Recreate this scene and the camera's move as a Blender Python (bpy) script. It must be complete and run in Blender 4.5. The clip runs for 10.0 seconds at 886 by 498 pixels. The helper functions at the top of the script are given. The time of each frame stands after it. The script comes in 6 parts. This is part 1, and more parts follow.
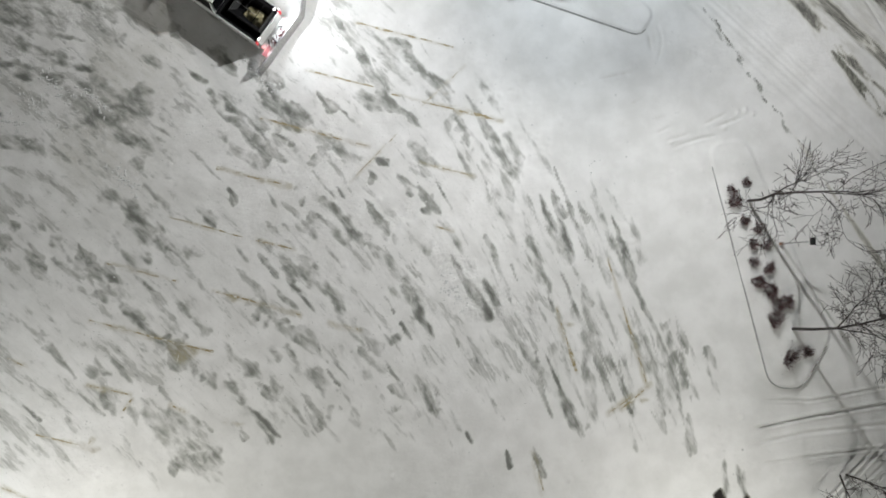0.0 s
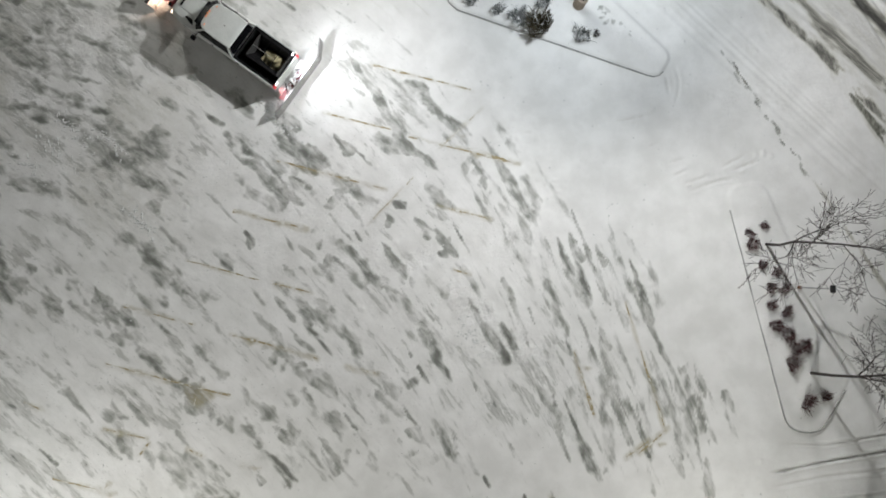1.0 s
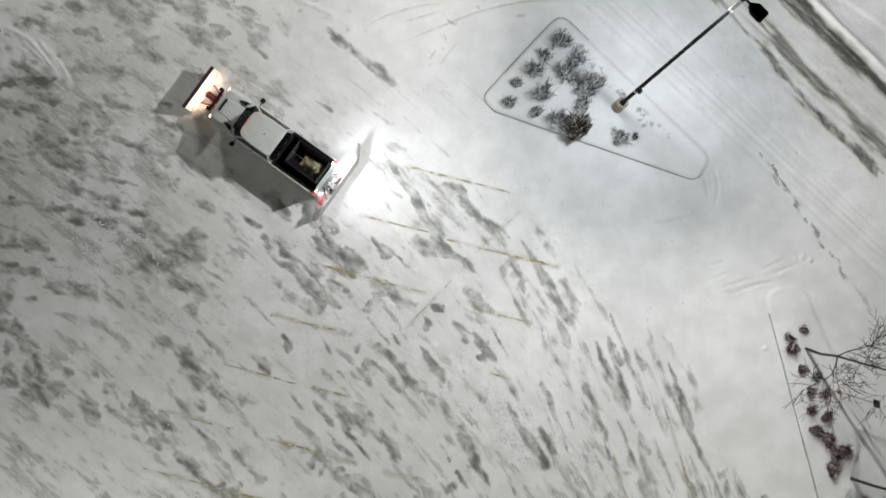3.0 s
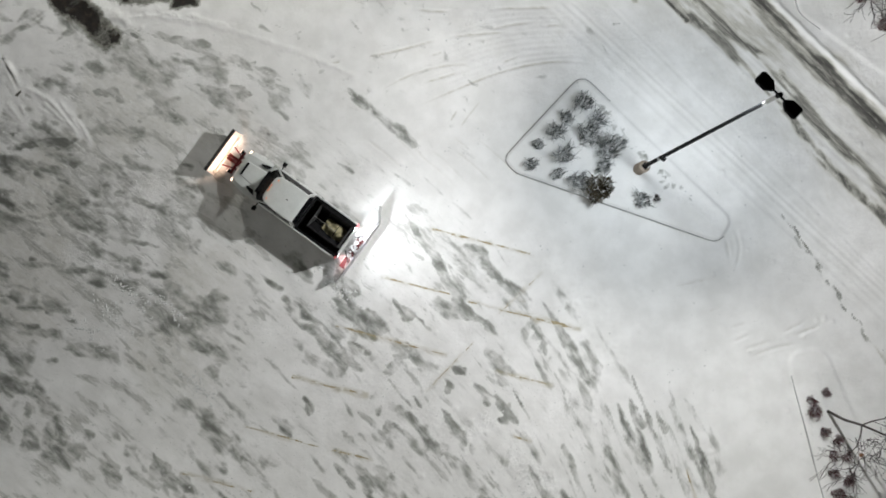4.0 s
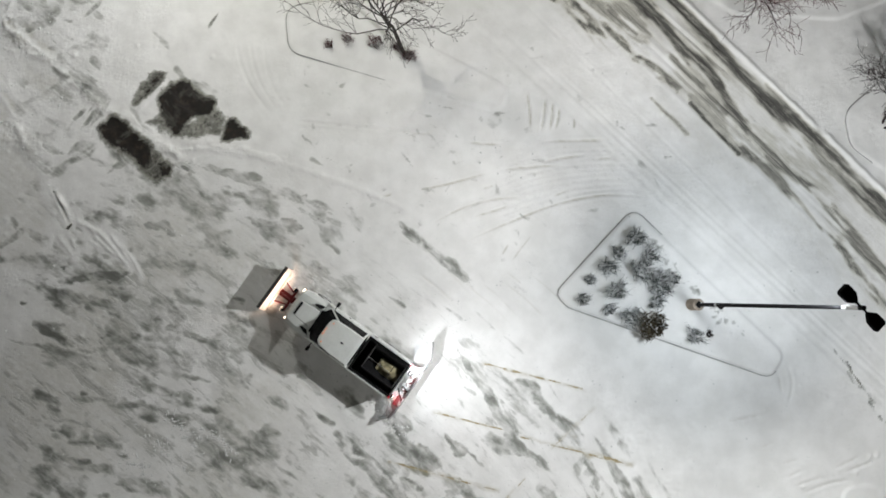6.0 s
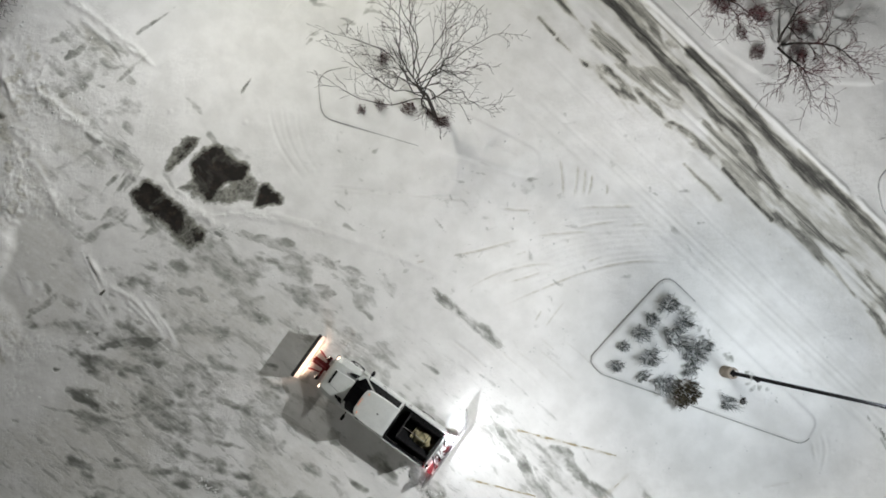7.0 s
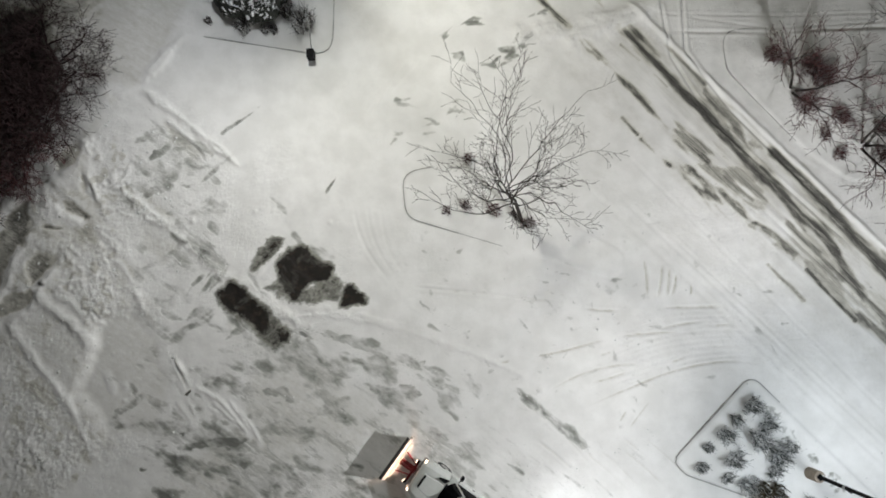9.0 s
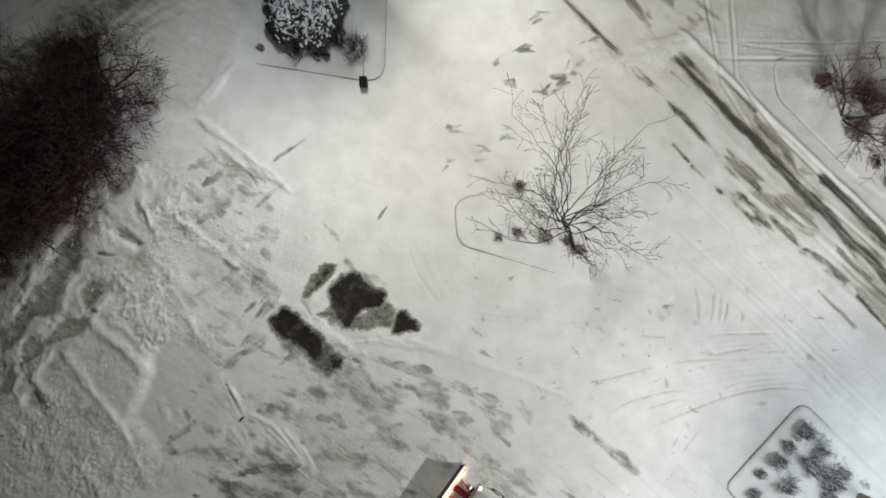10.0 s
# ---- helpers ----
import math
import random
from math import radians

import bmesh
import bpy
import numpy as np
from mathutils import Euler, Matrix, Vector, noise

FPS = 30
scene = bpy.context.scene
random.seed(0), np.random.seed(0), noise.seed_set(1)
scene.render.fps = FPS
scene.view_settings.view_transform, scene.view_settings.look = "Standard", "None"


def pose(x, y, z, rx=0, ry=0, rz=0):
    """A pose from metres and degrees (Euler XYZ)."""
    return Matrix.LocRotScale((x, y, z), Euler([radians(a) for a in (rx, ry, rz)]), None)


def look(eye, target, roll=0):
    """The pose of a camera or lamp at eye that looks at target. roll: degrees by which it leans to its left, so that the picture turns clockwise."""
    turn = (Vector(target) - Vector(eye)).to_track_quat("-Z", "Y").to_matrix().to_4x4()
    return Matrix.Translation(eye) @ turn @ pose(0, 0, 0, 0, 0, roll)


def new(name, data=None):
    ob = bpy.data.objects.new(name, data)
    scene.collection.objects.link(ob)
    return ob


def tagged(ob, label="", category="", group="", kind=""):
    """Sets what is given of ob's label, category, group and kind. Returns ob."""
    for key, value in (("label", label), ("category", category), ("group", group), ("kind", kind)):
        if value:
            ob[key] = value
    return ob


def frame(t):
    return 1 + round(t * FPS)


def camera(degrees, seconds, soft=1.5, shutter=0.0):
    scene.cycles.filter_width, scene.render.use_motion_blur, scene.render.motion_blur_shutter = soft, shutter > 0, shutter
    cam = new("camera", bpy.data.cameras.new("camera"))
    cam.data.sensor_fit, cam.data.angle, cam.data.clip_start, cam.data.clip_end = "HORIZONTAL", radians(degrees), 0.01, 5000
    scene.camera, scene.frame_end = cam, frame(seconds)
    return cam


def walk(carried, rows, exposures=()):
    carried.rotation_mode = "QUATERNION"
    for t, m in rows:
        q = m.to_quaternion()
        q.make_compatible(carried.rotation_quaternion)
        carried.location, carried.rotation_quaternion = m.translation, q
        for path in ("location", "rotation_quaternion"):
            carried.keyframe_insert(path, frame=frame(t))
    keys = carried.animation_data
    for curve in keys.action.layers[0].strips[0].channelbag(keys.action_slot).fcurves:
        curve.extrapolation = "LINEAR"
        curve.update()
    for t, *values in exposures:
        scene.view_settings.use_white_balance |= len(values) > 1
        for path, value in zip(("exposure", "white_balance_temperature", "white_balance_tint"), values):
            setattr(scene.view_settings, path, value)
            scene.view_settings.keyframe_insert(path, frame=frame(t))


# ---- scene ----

K = 1.08  # metres in one unit of the plan

# ---- camera: a drone looking straight down, drifting over the car park ----
cam = camera(70.0, 10.0, 1.75)
PATH = [
    (0.0, 4.268, -11.649, 25.928), (0.5, 3.912, -10.775, 25.931), (1.0, 3.558, -9.873, 25.938),
    (1.5, 3.207, -8.943, 25.949), (2.0, 2.820, -7.939, 25.963), (3.5, 1.556, -4.375, 26.029),
    (4.0, 1.110, -3.083, 26.059), (4.5, 0.650, -1.739, 26.093), (5.0, 0.139, -0.339, 26.130),
    (5.5, -0.421, 1.050, 26.171), (7.0, -2.401, 5.207, 26.318), (7.5, -3.179, 6.433, 26.374),
    (8.0, -4.025, 7.562, 26.434), (8.5, -4.938, 8.542, 26.498), (9.0, -5.936, 9.396, 26.566),
    (9.5, -7.019, 10.061, 26.638), (10.0, -8.127, 10.513, 26.714),
]
walk(cam, [(t, pose(x * K, y * K, z * K, 1.902, 0.258, 0)) for t, x, y, z in PATH])

# ---- light: night sky glow, car park lamps, the truck's own lamps ----
scene.view_settings.exposure = 0.0
world = bpy.data.worlds.new("night_sky")
scene.world = world
world.use_nodes = True
sky = world.node_tree.nodes["Background"]
sky.inputs["Color"].default_value = (1.0, 0.97, 0.86, 1)
sky.inputs["Strength"].default_value = 0.007


def spot(name, eye, target, watts, degrees, colour, blend=1.0, size=0.15):
    data = bpy.data.lights.new(name, "SPOT")
    data.energy, data.spot_size, data.spot_blend = watts, radians(degrees), blend
    data.color, data.shadow_soft_size = colour, size
    ob = new(name, data)
    ob.matrix_world = look(eye, target)
    return ob


AMBER_WHITE = (1.0, 0.98, 0.875)
COOL, PALE, MILD, WARM = (0.88, 0.945, 1.0), (0.972, 0.976, 0.972), (0.995, 0.985, 0.915), (1.0, 0.68, 0.50)
LAMPS = [(9.82, 1.48, 10.45), (-12.5, 23.2, 10.35), (-15.0, -28.5, 10.35), (15.0, -28.0, 10.35)]  # plan x, y and head height


def pole_light(x, y, z, beams, down, colour, size=0.2):
    """Beams out of the two heads: compass way, fall for each metre outwards, watts and colour; and a weaker one downwards from each."""
    heads = [Vector((x * K + s * 0.34, y * K - s * 0.34, z - 0.36)) for s in (-1, 1)]
    for way, fall, watts, tint in beams:
        w = radians(way)
        eye = heads[1 if math.cos(w + radians(45)) > 0 else 0]
        spot("lamp_light", eye, eye + Vector((math.cos(w), math.sin(w), -fall)), watts, 124, tint, 1.0, size)
    for eye in heads:
        spot("lamp_light", eye, eye + Vector((0, 0, -1)), down * 0.5, 124, colour, 1.0, size)


pole_light(*LAMPS[0], ((0, 0.105, 6200, PALE), (45, 0.105, 5900, PALE), (90, 0.105, 7000, PALE), (135, 0.105, 7800, PALE), (180, 0.105, 8800, PALE),
                       (225, 0.105, 8900, PALE), (270, 0.105, 8500, PALE), (315, 0.105, 6400, PALE)), 3600, COOL)
pole_light(*LAMPS[1], ((0, 0.4, 4200, AMBER_WHITE), (222, 0.32, 2300, PALE), (240, 0.105, 3300, PALE), (275, 0.22, 5400, MILD), (320, 0.5, 3100, AMBER_WHITE)), 800, COOL, 0.03)
pole_light(*LAMPS[2], ((15, 0.5, 4600, MILD), (60, 0.4, 6000, MILD), (110, 0.45, 3300, PALE)), 300, MILD)
# unseen lamp, added to brighten the snow by the last ruts
pole_light(*LAMPS[3], ((60, 0.8, 1900, MILD), (120, 0.7, 3000, MILD)), 400, MILD)

# ---- materials ----


class Nodes:
    """A small helper to write node materials."""

    def __init__(self, name):
        self.mat = bpy.data.materials.new(name)
        self.mat.use_nodes = True
        self.tree = self.mat.node_tree
        self.bsdf = self.tree.nodes["Principled BSDF"]

    def add(self, kind, **sockets):
        node = self.tree.nodes.new(kind)
        for key, value in sockets.items():
            self.plug(node.inputs[key.replace("_", " ")], value)
        return node

    def plug(self, socket, value):
        if isinstance(value, bpy.types.NodeSocket):
            self.tree.links.new(value, socket)
        else:
            socket.default_value = value

    def math(self, op, a, b=0.0, c=0.0):
        node = self.tree.nodes.new("ShaderNodeMath")
        node.operation = op
        for n, v in enumerate((a, b, c)):
            self.plug(node.inputs[n], v)
        return node.outputs[0]

    def smooth(self, value, low, high, a=0.0, b=1.0):
        node = self.tree.nodes.new("ShaderNodeMapRange")
        node.interpolation_type = "SMOOTHSTEP"
        for n, v in enumerate((value, low, high, a, b)):
            self.plug(node.inputs[n], v)
        return node.outputs[0]

    def noise(self, vector, scale, detail=4.0, rough=0.55, warp=0.0):
        return self.add("ShaderNodeTexNoise", Vector=vector, Scale=scale, Detail=detail, Roughness=rough, Distortion=warp).outputs["Fac"]

    def mix(self, fac, a, b):
        node = self.tree.nodes.new("ShaderNodeMix")
        node.data_type = "RGBA"
        self.plug(node.inputs[0], fac)
        for socket, v in ((node.inputs[6], a), (node.inputs[7], b)):
            self.plug(socket, (*v, 1) if isinstance(v, tuple) and len(v) == 3 else v)
        return node.outputs[2]

    def coords(self, kind="Object"):
        return self.tree.nodes.new("ShaderNodeTexCoord").outputs[kind]

    def stretched(self, vector, scale):
        node = self.tree.nodes.new("ShaderNodeMapping")
        self.plug(node.inputs["Vector"], vector)
        node.inputs["Scale"].default_value = scale
        return node.outputs[0]

    def attr(self, name, out="Fac"):
        node = self.tree.nodes.new("ShaderNodeAttribute")
        node.attribute_name = name
        return node.outputs[out]

    def done(self, colour, rough=0.6, bump=None, depth=0.01, strength=0.6, metal=0.0):
        self.plug(self.bsdf.inputs["Base Color"], (*colour, 1) if isinstance(colour, tuple) and len(colour) == 3 else colour)
        self.plug(self.bsdf.inputs["Roughness"], rough)
        self.bsdf.inputs["Metallic"].default_value = metal
        if bump is not None:
            node = self.add("ShaderNodeBump", Height=bump, Strength=strength, Distance=depth)
            self.tree.links.new(node.outputs[0], self.bsdf.inputs["Normal"])
        return self.mat


def plain(name, colour, rough=0.5, metal=0.0, vary=0.25, scale=6.0, bump=0.0, shine=0.5):
    """Paint, metal, rubber or plastic with a little wear."""
    n = Nodes(name)
    n.bsdf.inputs["Specular IOR Level"].default_value = shine
    at = n.coords()
    f = n.noise(at, scale, 5, 0.6)
    g = n.noise(at, scale * 9, 3, 0.6)
    low = tuple(c * (1 - vary) for c in colour)
    col = n.mix(n.smooth(f, 0.3, 0.7), low, colour)
    r = n.smooth(g, 0.2, 0.8, max(0.02, rough - 0.1), min(1, rough + 0.12))
    return n.done(col, r, g if bump else None, bump or 0.01, 0.5, metal)


def glow(name, colour, strength):
    n = Nodes(name)
    n.bsdf.inputs["Emission Color"].default_value = (*colour, 1)
    n.bsdf.inputs["Emission Strength"].default_value = strength
    return n.done(colour, 0.3)


def snow_ground():
    """Snow over asphalt: thin grey ice where the blade scraped, black asphalt where it is bare, painted shade under the
    thicket.
    """
    n = Nodes("snow_ground")
    at, flow = n.coords(), n.attr("flow", "Vector")
    scrape, bare, dirt_shade, rough_snow = n.attr("scrape"), n.attr("bare"), n.attr("dirt_shade"), n.attr("chunky")
    scuffed = n.attr("scuff")
    wide = n.noise(n.stretched(flow, (1.45, 0.42, 1)), 1.0, 5, 0.6, 0.35)
    fine = n.noise(n.stretched(flow, (4.0, 0.9, 1)), 1.0, 5, 0.62, 0.4)
    blot = n.noise(n.stretched(flow, (2.6, 1.3, 1)), 1.0, 4, 0.58, 0.5)
    broad = n.noise(at, 0.16, 2, 0.5)
    mixed = n.math("ADD", n.math("MULTIPLY", wide, 0.56), n.math("MULTIPLY", fine, 0.28))
    mixed = n.math("ADD", mixed, n.math("MULTIPLY", blot, 0.16))
    mixed = n.math("ADD", mixed, n.math("MULTIPLY", n.math("SUBTRACT", broad, 0.5), 0.2))
    level = n.math("ADD", mixed, n.math("SUBTRACT", n.math("MULTIPLY", n.math("SUBTRACT", scrape, 1.0), 0.36), 0.018))
    haze = n.smooth(level, 0.41, 0.58)
    patch = n.smooth(level, 0.505, 0.545)
    hair = n.noise(n.stretched(flow, (9.0, 1.3, 1)), 1.0, 4, 0.7, 0.2)
    ragged = n.math("ADD", n.math("MULTIPLY", n.math("SUBTRACT", fine, 0.5), 0.75), n.math("MULTIPLY", n.math("SUBTRACT", hair, 0.5), 0.25))
    ragged = n.math("ADD", ragged, n.math("MULTIPLY", n.math("SUBTRACT", blot, 0.5), 1.1))
    mark = n.math("MULTIPLY", n.smooth(n.math("ADD", scuffed, ragged), 0.12, 0.95), n.smooth(scuffed, 0.0, 0.4))
    mark = n.math("MULTIPLY", mark, n.smooth(n.math("ADD", n.math("MULTIPLY", hair, 0.3), n.math("MULTIPLY", blot, 0.7)), 0.34, 0.62, 0.62, 1.15))
    deep = n.math("MULTIPLY", n.smooth(n.math("ADD", scuffed, ragged), 0.75, 1.35), n.smooth(scuffed, 0.3, 0.8))
    thin = n.math("MAXIMUM", n.math("ADD", n.math("MULTIPLY", haze, 0.15), n.math("MULTIPLY", patch, n.smooth(hair, 0.3, 0.65, 0.12, 0.5))), n.math("MULTIPLY", mark, 0.80))
    core = n.math("MAXIMUM", n.math("MULTIPLY", n.smooth(level, 0.57, 0.63), n.smooth(blot, 0.5, 0.66)), deep)
    grain = n.noise(at, 28, 4, 0.65)
    soft = n.noise(at, 0.8, 4, 0.55)
    snow = n.mix(n.smooth(soft, 0.3, 0.7), (0.75, 0.75, 0.735), (0.85, 0.85, 0.84))
    snow = n.mix(n.math("MULTIPLY", n.smooth(hair, 0.52, 0.70), n.math("MULTIPLY", n.smooth(scrape, 0.2, 0.9), 0.12)), snow, (0.50, 0.51, 0.49))
    snow = n.mix(n.math("MULTIPLY", n.smooth(grain, 0.56, 0.70), 0.22), snow, (0.52, 0.52, 0.50))
    streak = n.noise(n.stretched(flow, (4.2, 0.8, 1)), 1.0, 6, 0.68, 0.2)
    slush = n.math("MULTIPLY", dirt_shade, n.math("ADD", 1.0, n.math("MULTIPLY", n.math("SUBTRACT", streak, 0.5), 1.7)))
    speck = n.noise(n.stretched(flow, (6.5, 4.0, 1)), 1.0, 7, 0.72, 0.3)
    slush = n.math("ADD", slush, n.math("MULTIPLY", dirt_shade, n.math("MULTIPLY", n.math("SUBTRACT", speck, 0.5), 1.5)))
    snow = n.mix(n.smooth(slush, 0.05, 0.5), snow, n.mix(grain, (0.46, 0.45, 0.40), (0.62, 0.61, 0.55)))
    snow = n.mix(n.smooth(slush, 0.32, 1.04), snow, n.mix(n.smooth(speck, 0.35, 0.7), (0.035, 0.034, 0.032), (0.13, 0.126, 0.116)))
    ice = n.mix(n.smooth(fine, 0.3, 0.7), (0.19, 0.195, 0.175), (0.36, 0.37, 0.335))
    colour = n.mix(thin, snow, ice)
    colour = n.mix(n.math("MULTIPLY", core, 0.7), colour, (0.085, 0.088, 0.080))
    ochre = n.math("MULTIPLY", n.attr("ochre"), n.smooth(n.math("ADD", n.math("MULTIPLY", blot, 0.6), n.math("MULTIPLY", fine, 0.4)), 0.36, 0.62, 0.25, 1.0))
    colour = n.mix(ochre, colour, n.mix(n.smooth(blot, 0.35, 0.65), (0.20, 0.155, 0.06), (0.36, 0.32, 0.19)))
    grit = n.math("MULTIPLY", n.smooth(n.noise(at, 15.0, 2, 0.5), 0.70, 0.75), n.smooth(scrape, 0.3, 0.9))
    colour = n.mix(n.math("MULTIPLY", grit, 0.7), colour, (0.10, 0.10, 0.09))
    edge = n.math("ADD", bare, n.math("MULTIPLY", n.math("SUBTRACT", n.noise(n.stretched(flow, (4.2, 4.2, 1)), 1.0, 6, 0.72, 0.4), 0.5), 1.15))
    half = n.math("MULTIPLY", n.smooth(edge, 0.10, 0.46), n.smooth(bare, 0.03, 0.25))
    black = n.math("MULTIPLY", n.smooth(edge, 0.42, 0.80), n.smooth(bare, 0.05, 0.3))
    black = n.math("MULTIPLY", black, n.smooth(n.noise(n.stretched(flow, (0.9, 0.8, 1)), 1.0, 4, 0.6, 0.5), 0.30, 0.46, 0.72, 1.0))
    # asphalt colour, which also paints the shade below the thicket
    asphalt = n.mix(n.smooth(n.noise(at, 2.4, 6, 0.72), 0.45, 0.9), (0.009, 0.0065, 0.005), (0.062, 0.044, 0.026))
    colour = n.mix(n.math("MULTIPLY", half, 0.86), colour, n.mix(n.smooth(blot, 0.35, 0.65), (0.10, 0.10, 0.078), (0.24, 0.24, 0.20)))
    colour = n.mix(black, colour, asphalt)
    lumps = n.noise(at, 9.0, 5, 0.65)
    rubble = n.noise(at, 17.0, 6, 0.62, 0.3)
    height = n.math("ADD", n.math("MULTIPLY", grain, 0.05), n.math("MULTIPLY", lumps, n.math("ADD", 0.14, n.math("MULTIPLY", rough_snow, 0.9))))
    height = n.math("ADD", height, n.math("MULTIPLY", rubble, n.math("MULTIPLY", rough_snow, 1.5)))
    crumbs = n.add("ShaderNodeTexVoronoi", Vector=n.stretched(at, (5.5, 5.5, 5.5)), Scale=1.0, Randomness=1.0).outputs["Distance"]
    height = n.math("SUBTRACT", height, n.math("MULTIPLY", crumbs, n.math("MULTIPLY", rough_snow, 0.9)))
    height = n.math("SUBTRACT", height, n.math("MULTIPLY", thin, 0.35))
    rough = n.math("SUBTRACT", 0.85, n.math("MULTIPLY", thin, 0.3))
    return n.done(colour, rough, height, 0.045, 0.8)


SNOW = snow_ground()


def bark(name, dark, light):
    n = Nodes(name)
    f = n.noise(n.stretched(n.coords(), (14, 14, 3)), 1.0, 5, 0.65)
    return n.done(n.mix(f, dark, light), 0.9, f, 0.01, 0.5)


BARK = bark("bark", (0.012, 0.010, 0.009), (0.055, 0.046, 0.042))
TWIG = bark("twigs", (0.012, 0.009, 0.008), (0.05, 0.038, 0.036))
RED_TWIG = bark("red_twigs", (0.022, 0.009, 0.010), (0.12, 0.045, 0.048))
THICKET = bark("thicket_twigs", (0.007, 0.0035, 0.0035), (0.042, 0.017, 0.018))
GREEN = bark("frosted_needles", (0.034, 0.040, 0.036), (0.20, 0.22, 0.215))
OLIVE = bark("brown_leaves", (0.022, 0.018, 0.010), (0.11, 0.09, 0.052))
EVERGREEN = bark("evergreen_needles", (0.012, 0.014, 0.012), (0.05, 0.055, 0.045))
CLOD = plain("snow_clods", (0.84, 0.85, 0.86), 0.85, 0, 0.12, 4, 0.02)
LUMP = plain("grey_snow_lumps", (0.66, 0.67, 0.66), 0.9, 0, 0.2, 4, 0.02)
CONCRETE = plain("concrete", (0.38, 0.32, 0.26), 0.85, 0, 0.3, 7, 0.01)
KERB = plain("kerb_concrete", (0.46, 0.46, 0.45), 0.9, 0, 0.45, 2.5, 0.01)
BLACK = plain("black_paint", (0.009, 0.009, 0.010), 0.75, 0, 0.3, 5, 0.0, 0.15)
WHITE = plain("truck_paint", (0.62, 0.64, 0.62), 0.32, 0, 0.10, 2)
RUBBER = plain("rubber", (0.02, 0.02, 0.02), 0.8, 0, 0.3, 9)
GLASS = plain("tinted_glass", (0.004, 0.004, 0.005), 0.22, 0, 0.1, 3, 0.0, 0.06)
STEEL = plain("bare_steel", (0.45, 0.45, 0.44), 0.45, 0.7, 0.35, 8)
RED = plain("red_paint", (0.16, 0.014, 0.018), 0.45, 0, 0.4, 6)
BLADE = plain("worn_blade", (0.66, 0.60, 0.55), 0.5, 0, 0.3, 5)
DUSTY = plain("dusty_black", (0.055, 0.055, 0.055), 0.8, 0, 0.5, 4)
SALT = plain("road_salt", (0.36, 0.32, 0.19), 0.95, 0, 0.5, 5, 0.03)

# ---- mesh helpers ----


def grid_object(name, verts, faces, material, parent=None):
    me = bpy.data.meshes.new(name)
    me.from_pydata(verts, [], faces)
    me.materials.append(material)
    ob = new(name, me)
    ob.parent = parent
    return ob


def part(name, bm, material, parent, label=""):
    """Links a bmesh as one mesh under a thing or a part."""
    me = bpy.data.meshes.new(name)
    bm.to_mesh(me)
    bm.free()
    me.materials.append(material)
    ob = new(name, me)
    ob.parent = parent
    return tagged(ob, label)


def empty(name, m=None):
    ob = new(name)
    ob.empty_display_size = 0.2
    if m is not None:
        ob.matrix_world = m
    return ob


def box(bm, x0, x1, y0, y1, z0, z1, bevel=0.0, m=None):
    made = bmesh.ops.create_cube(bm, size=1.0)["verts"]
    place = Matrix.LocRotScale(((x0 + x1) / 2, (y0 + y1) / 2, (z0 + z1) / 2), None, (x1 - x0, y1 - y0, z1 - z0))
    bmesh.ops.transform(bm, matrix=(m or Matrix()) @ place, verts=made)
    if bevel:
        edges = list({e for v in made for e in v.link_edges})
        bmesh.ops.bevel(bm, geom=edges, offset=bevel, segments=2, affect="EDGES", profile=0.6)
    return bm


def rod(bm, a, b, r0, r1=None, sides=10):
    a, b = Vector(a), Vector(b)
    made = bmesh.ops.create_cone(bm, cap_ends=True, segments=sides, radius1=r0, radius2=r0 if r1 is None else r1, depth=(b - a).length)["verts"]
    turn = (b - a).to_track_quat("Z", "Y").to_matrix().to_4x4()
    bmesh.ops.transform(bm, matrix=Matrix.Translation((a + b) / 2) @ turn, verts=made)
    return bm


def loft(bm, sections, close=True):
    """A skin over rings of equal length."""
    rings = [[bm.verts.new(p) for p in ring] for ring in sections]
    for a, b in zip(rings, rings[1:]):
        count = len(a)
        for n in range(count):
            bm.faces.new((a[n], a[(n + 1) % count], b[(n + 1) % count], b[n]))
    if close:
        bm.faces.new(rings[0][::-1])
        bm.faces.new(rings[-1])
    bmesh.ops.recalc_face_normals(bm, faces=bm.faces)
    return bm


# ---- ground: one sheet, fine where the camera passes, reaching the horizon ----
STEP = 0.07
fine_x, fine_y = np.arange(-36, 30, STEP), np.arange(-29, 33, STEP)
far = 1.35 ** np.arange(1, 22)
AX = np.concatenate([fine_x[0] - far[::-1] * 2, fine_x, fine_x[-1] + far * 2])
AY = np.concatenate([fine_y[0] - far[::-1] * 2, fine_y, fine_y[-1] + far * 2])
GX, GY = np.meshgrid(AX, AY)
HEIGHT, SCRAPE, BARE_SHADE, DIRT_SHADE, CHUNKY, SCUFF, OCHRE = (np.zeros_like(GX) for _ in range(7))
rng = np.random.default_rng(5)
LATTICE = rng.random((256, 256))


def wave(x, y):
    """Smooth value noise, 0 to 1."""
    i, j = np.floor(x).astype(int), np.floor(y).astype(int)
    u, v = x - i, y - j
    u, v = u * u * (3 - 2 * u), v * v * (3 - 2 * v)
    i, j, i1, j1 = i % 256, j % 256, (i + 1) % 256, (j + 1) % 256
    return (LATTICE[i, j] * (1 - u) + LATTICE[i1, j] * u) * (1 - v) + (LATTICE[i, j1] * (1 - u) + LATTICE[i1, j1] * u) * v


def fractal(x, y, octaves=4, gain=0.5):
    total, amount, norm = 0.0, 1.0, 0.0
    for n in range(octaves):
        total = total + amount * wave(x * 2**n + 17.3 * n, y * 2**n + 5.1 * n)
        norm += amount
        amount *= gain
    return total / norm


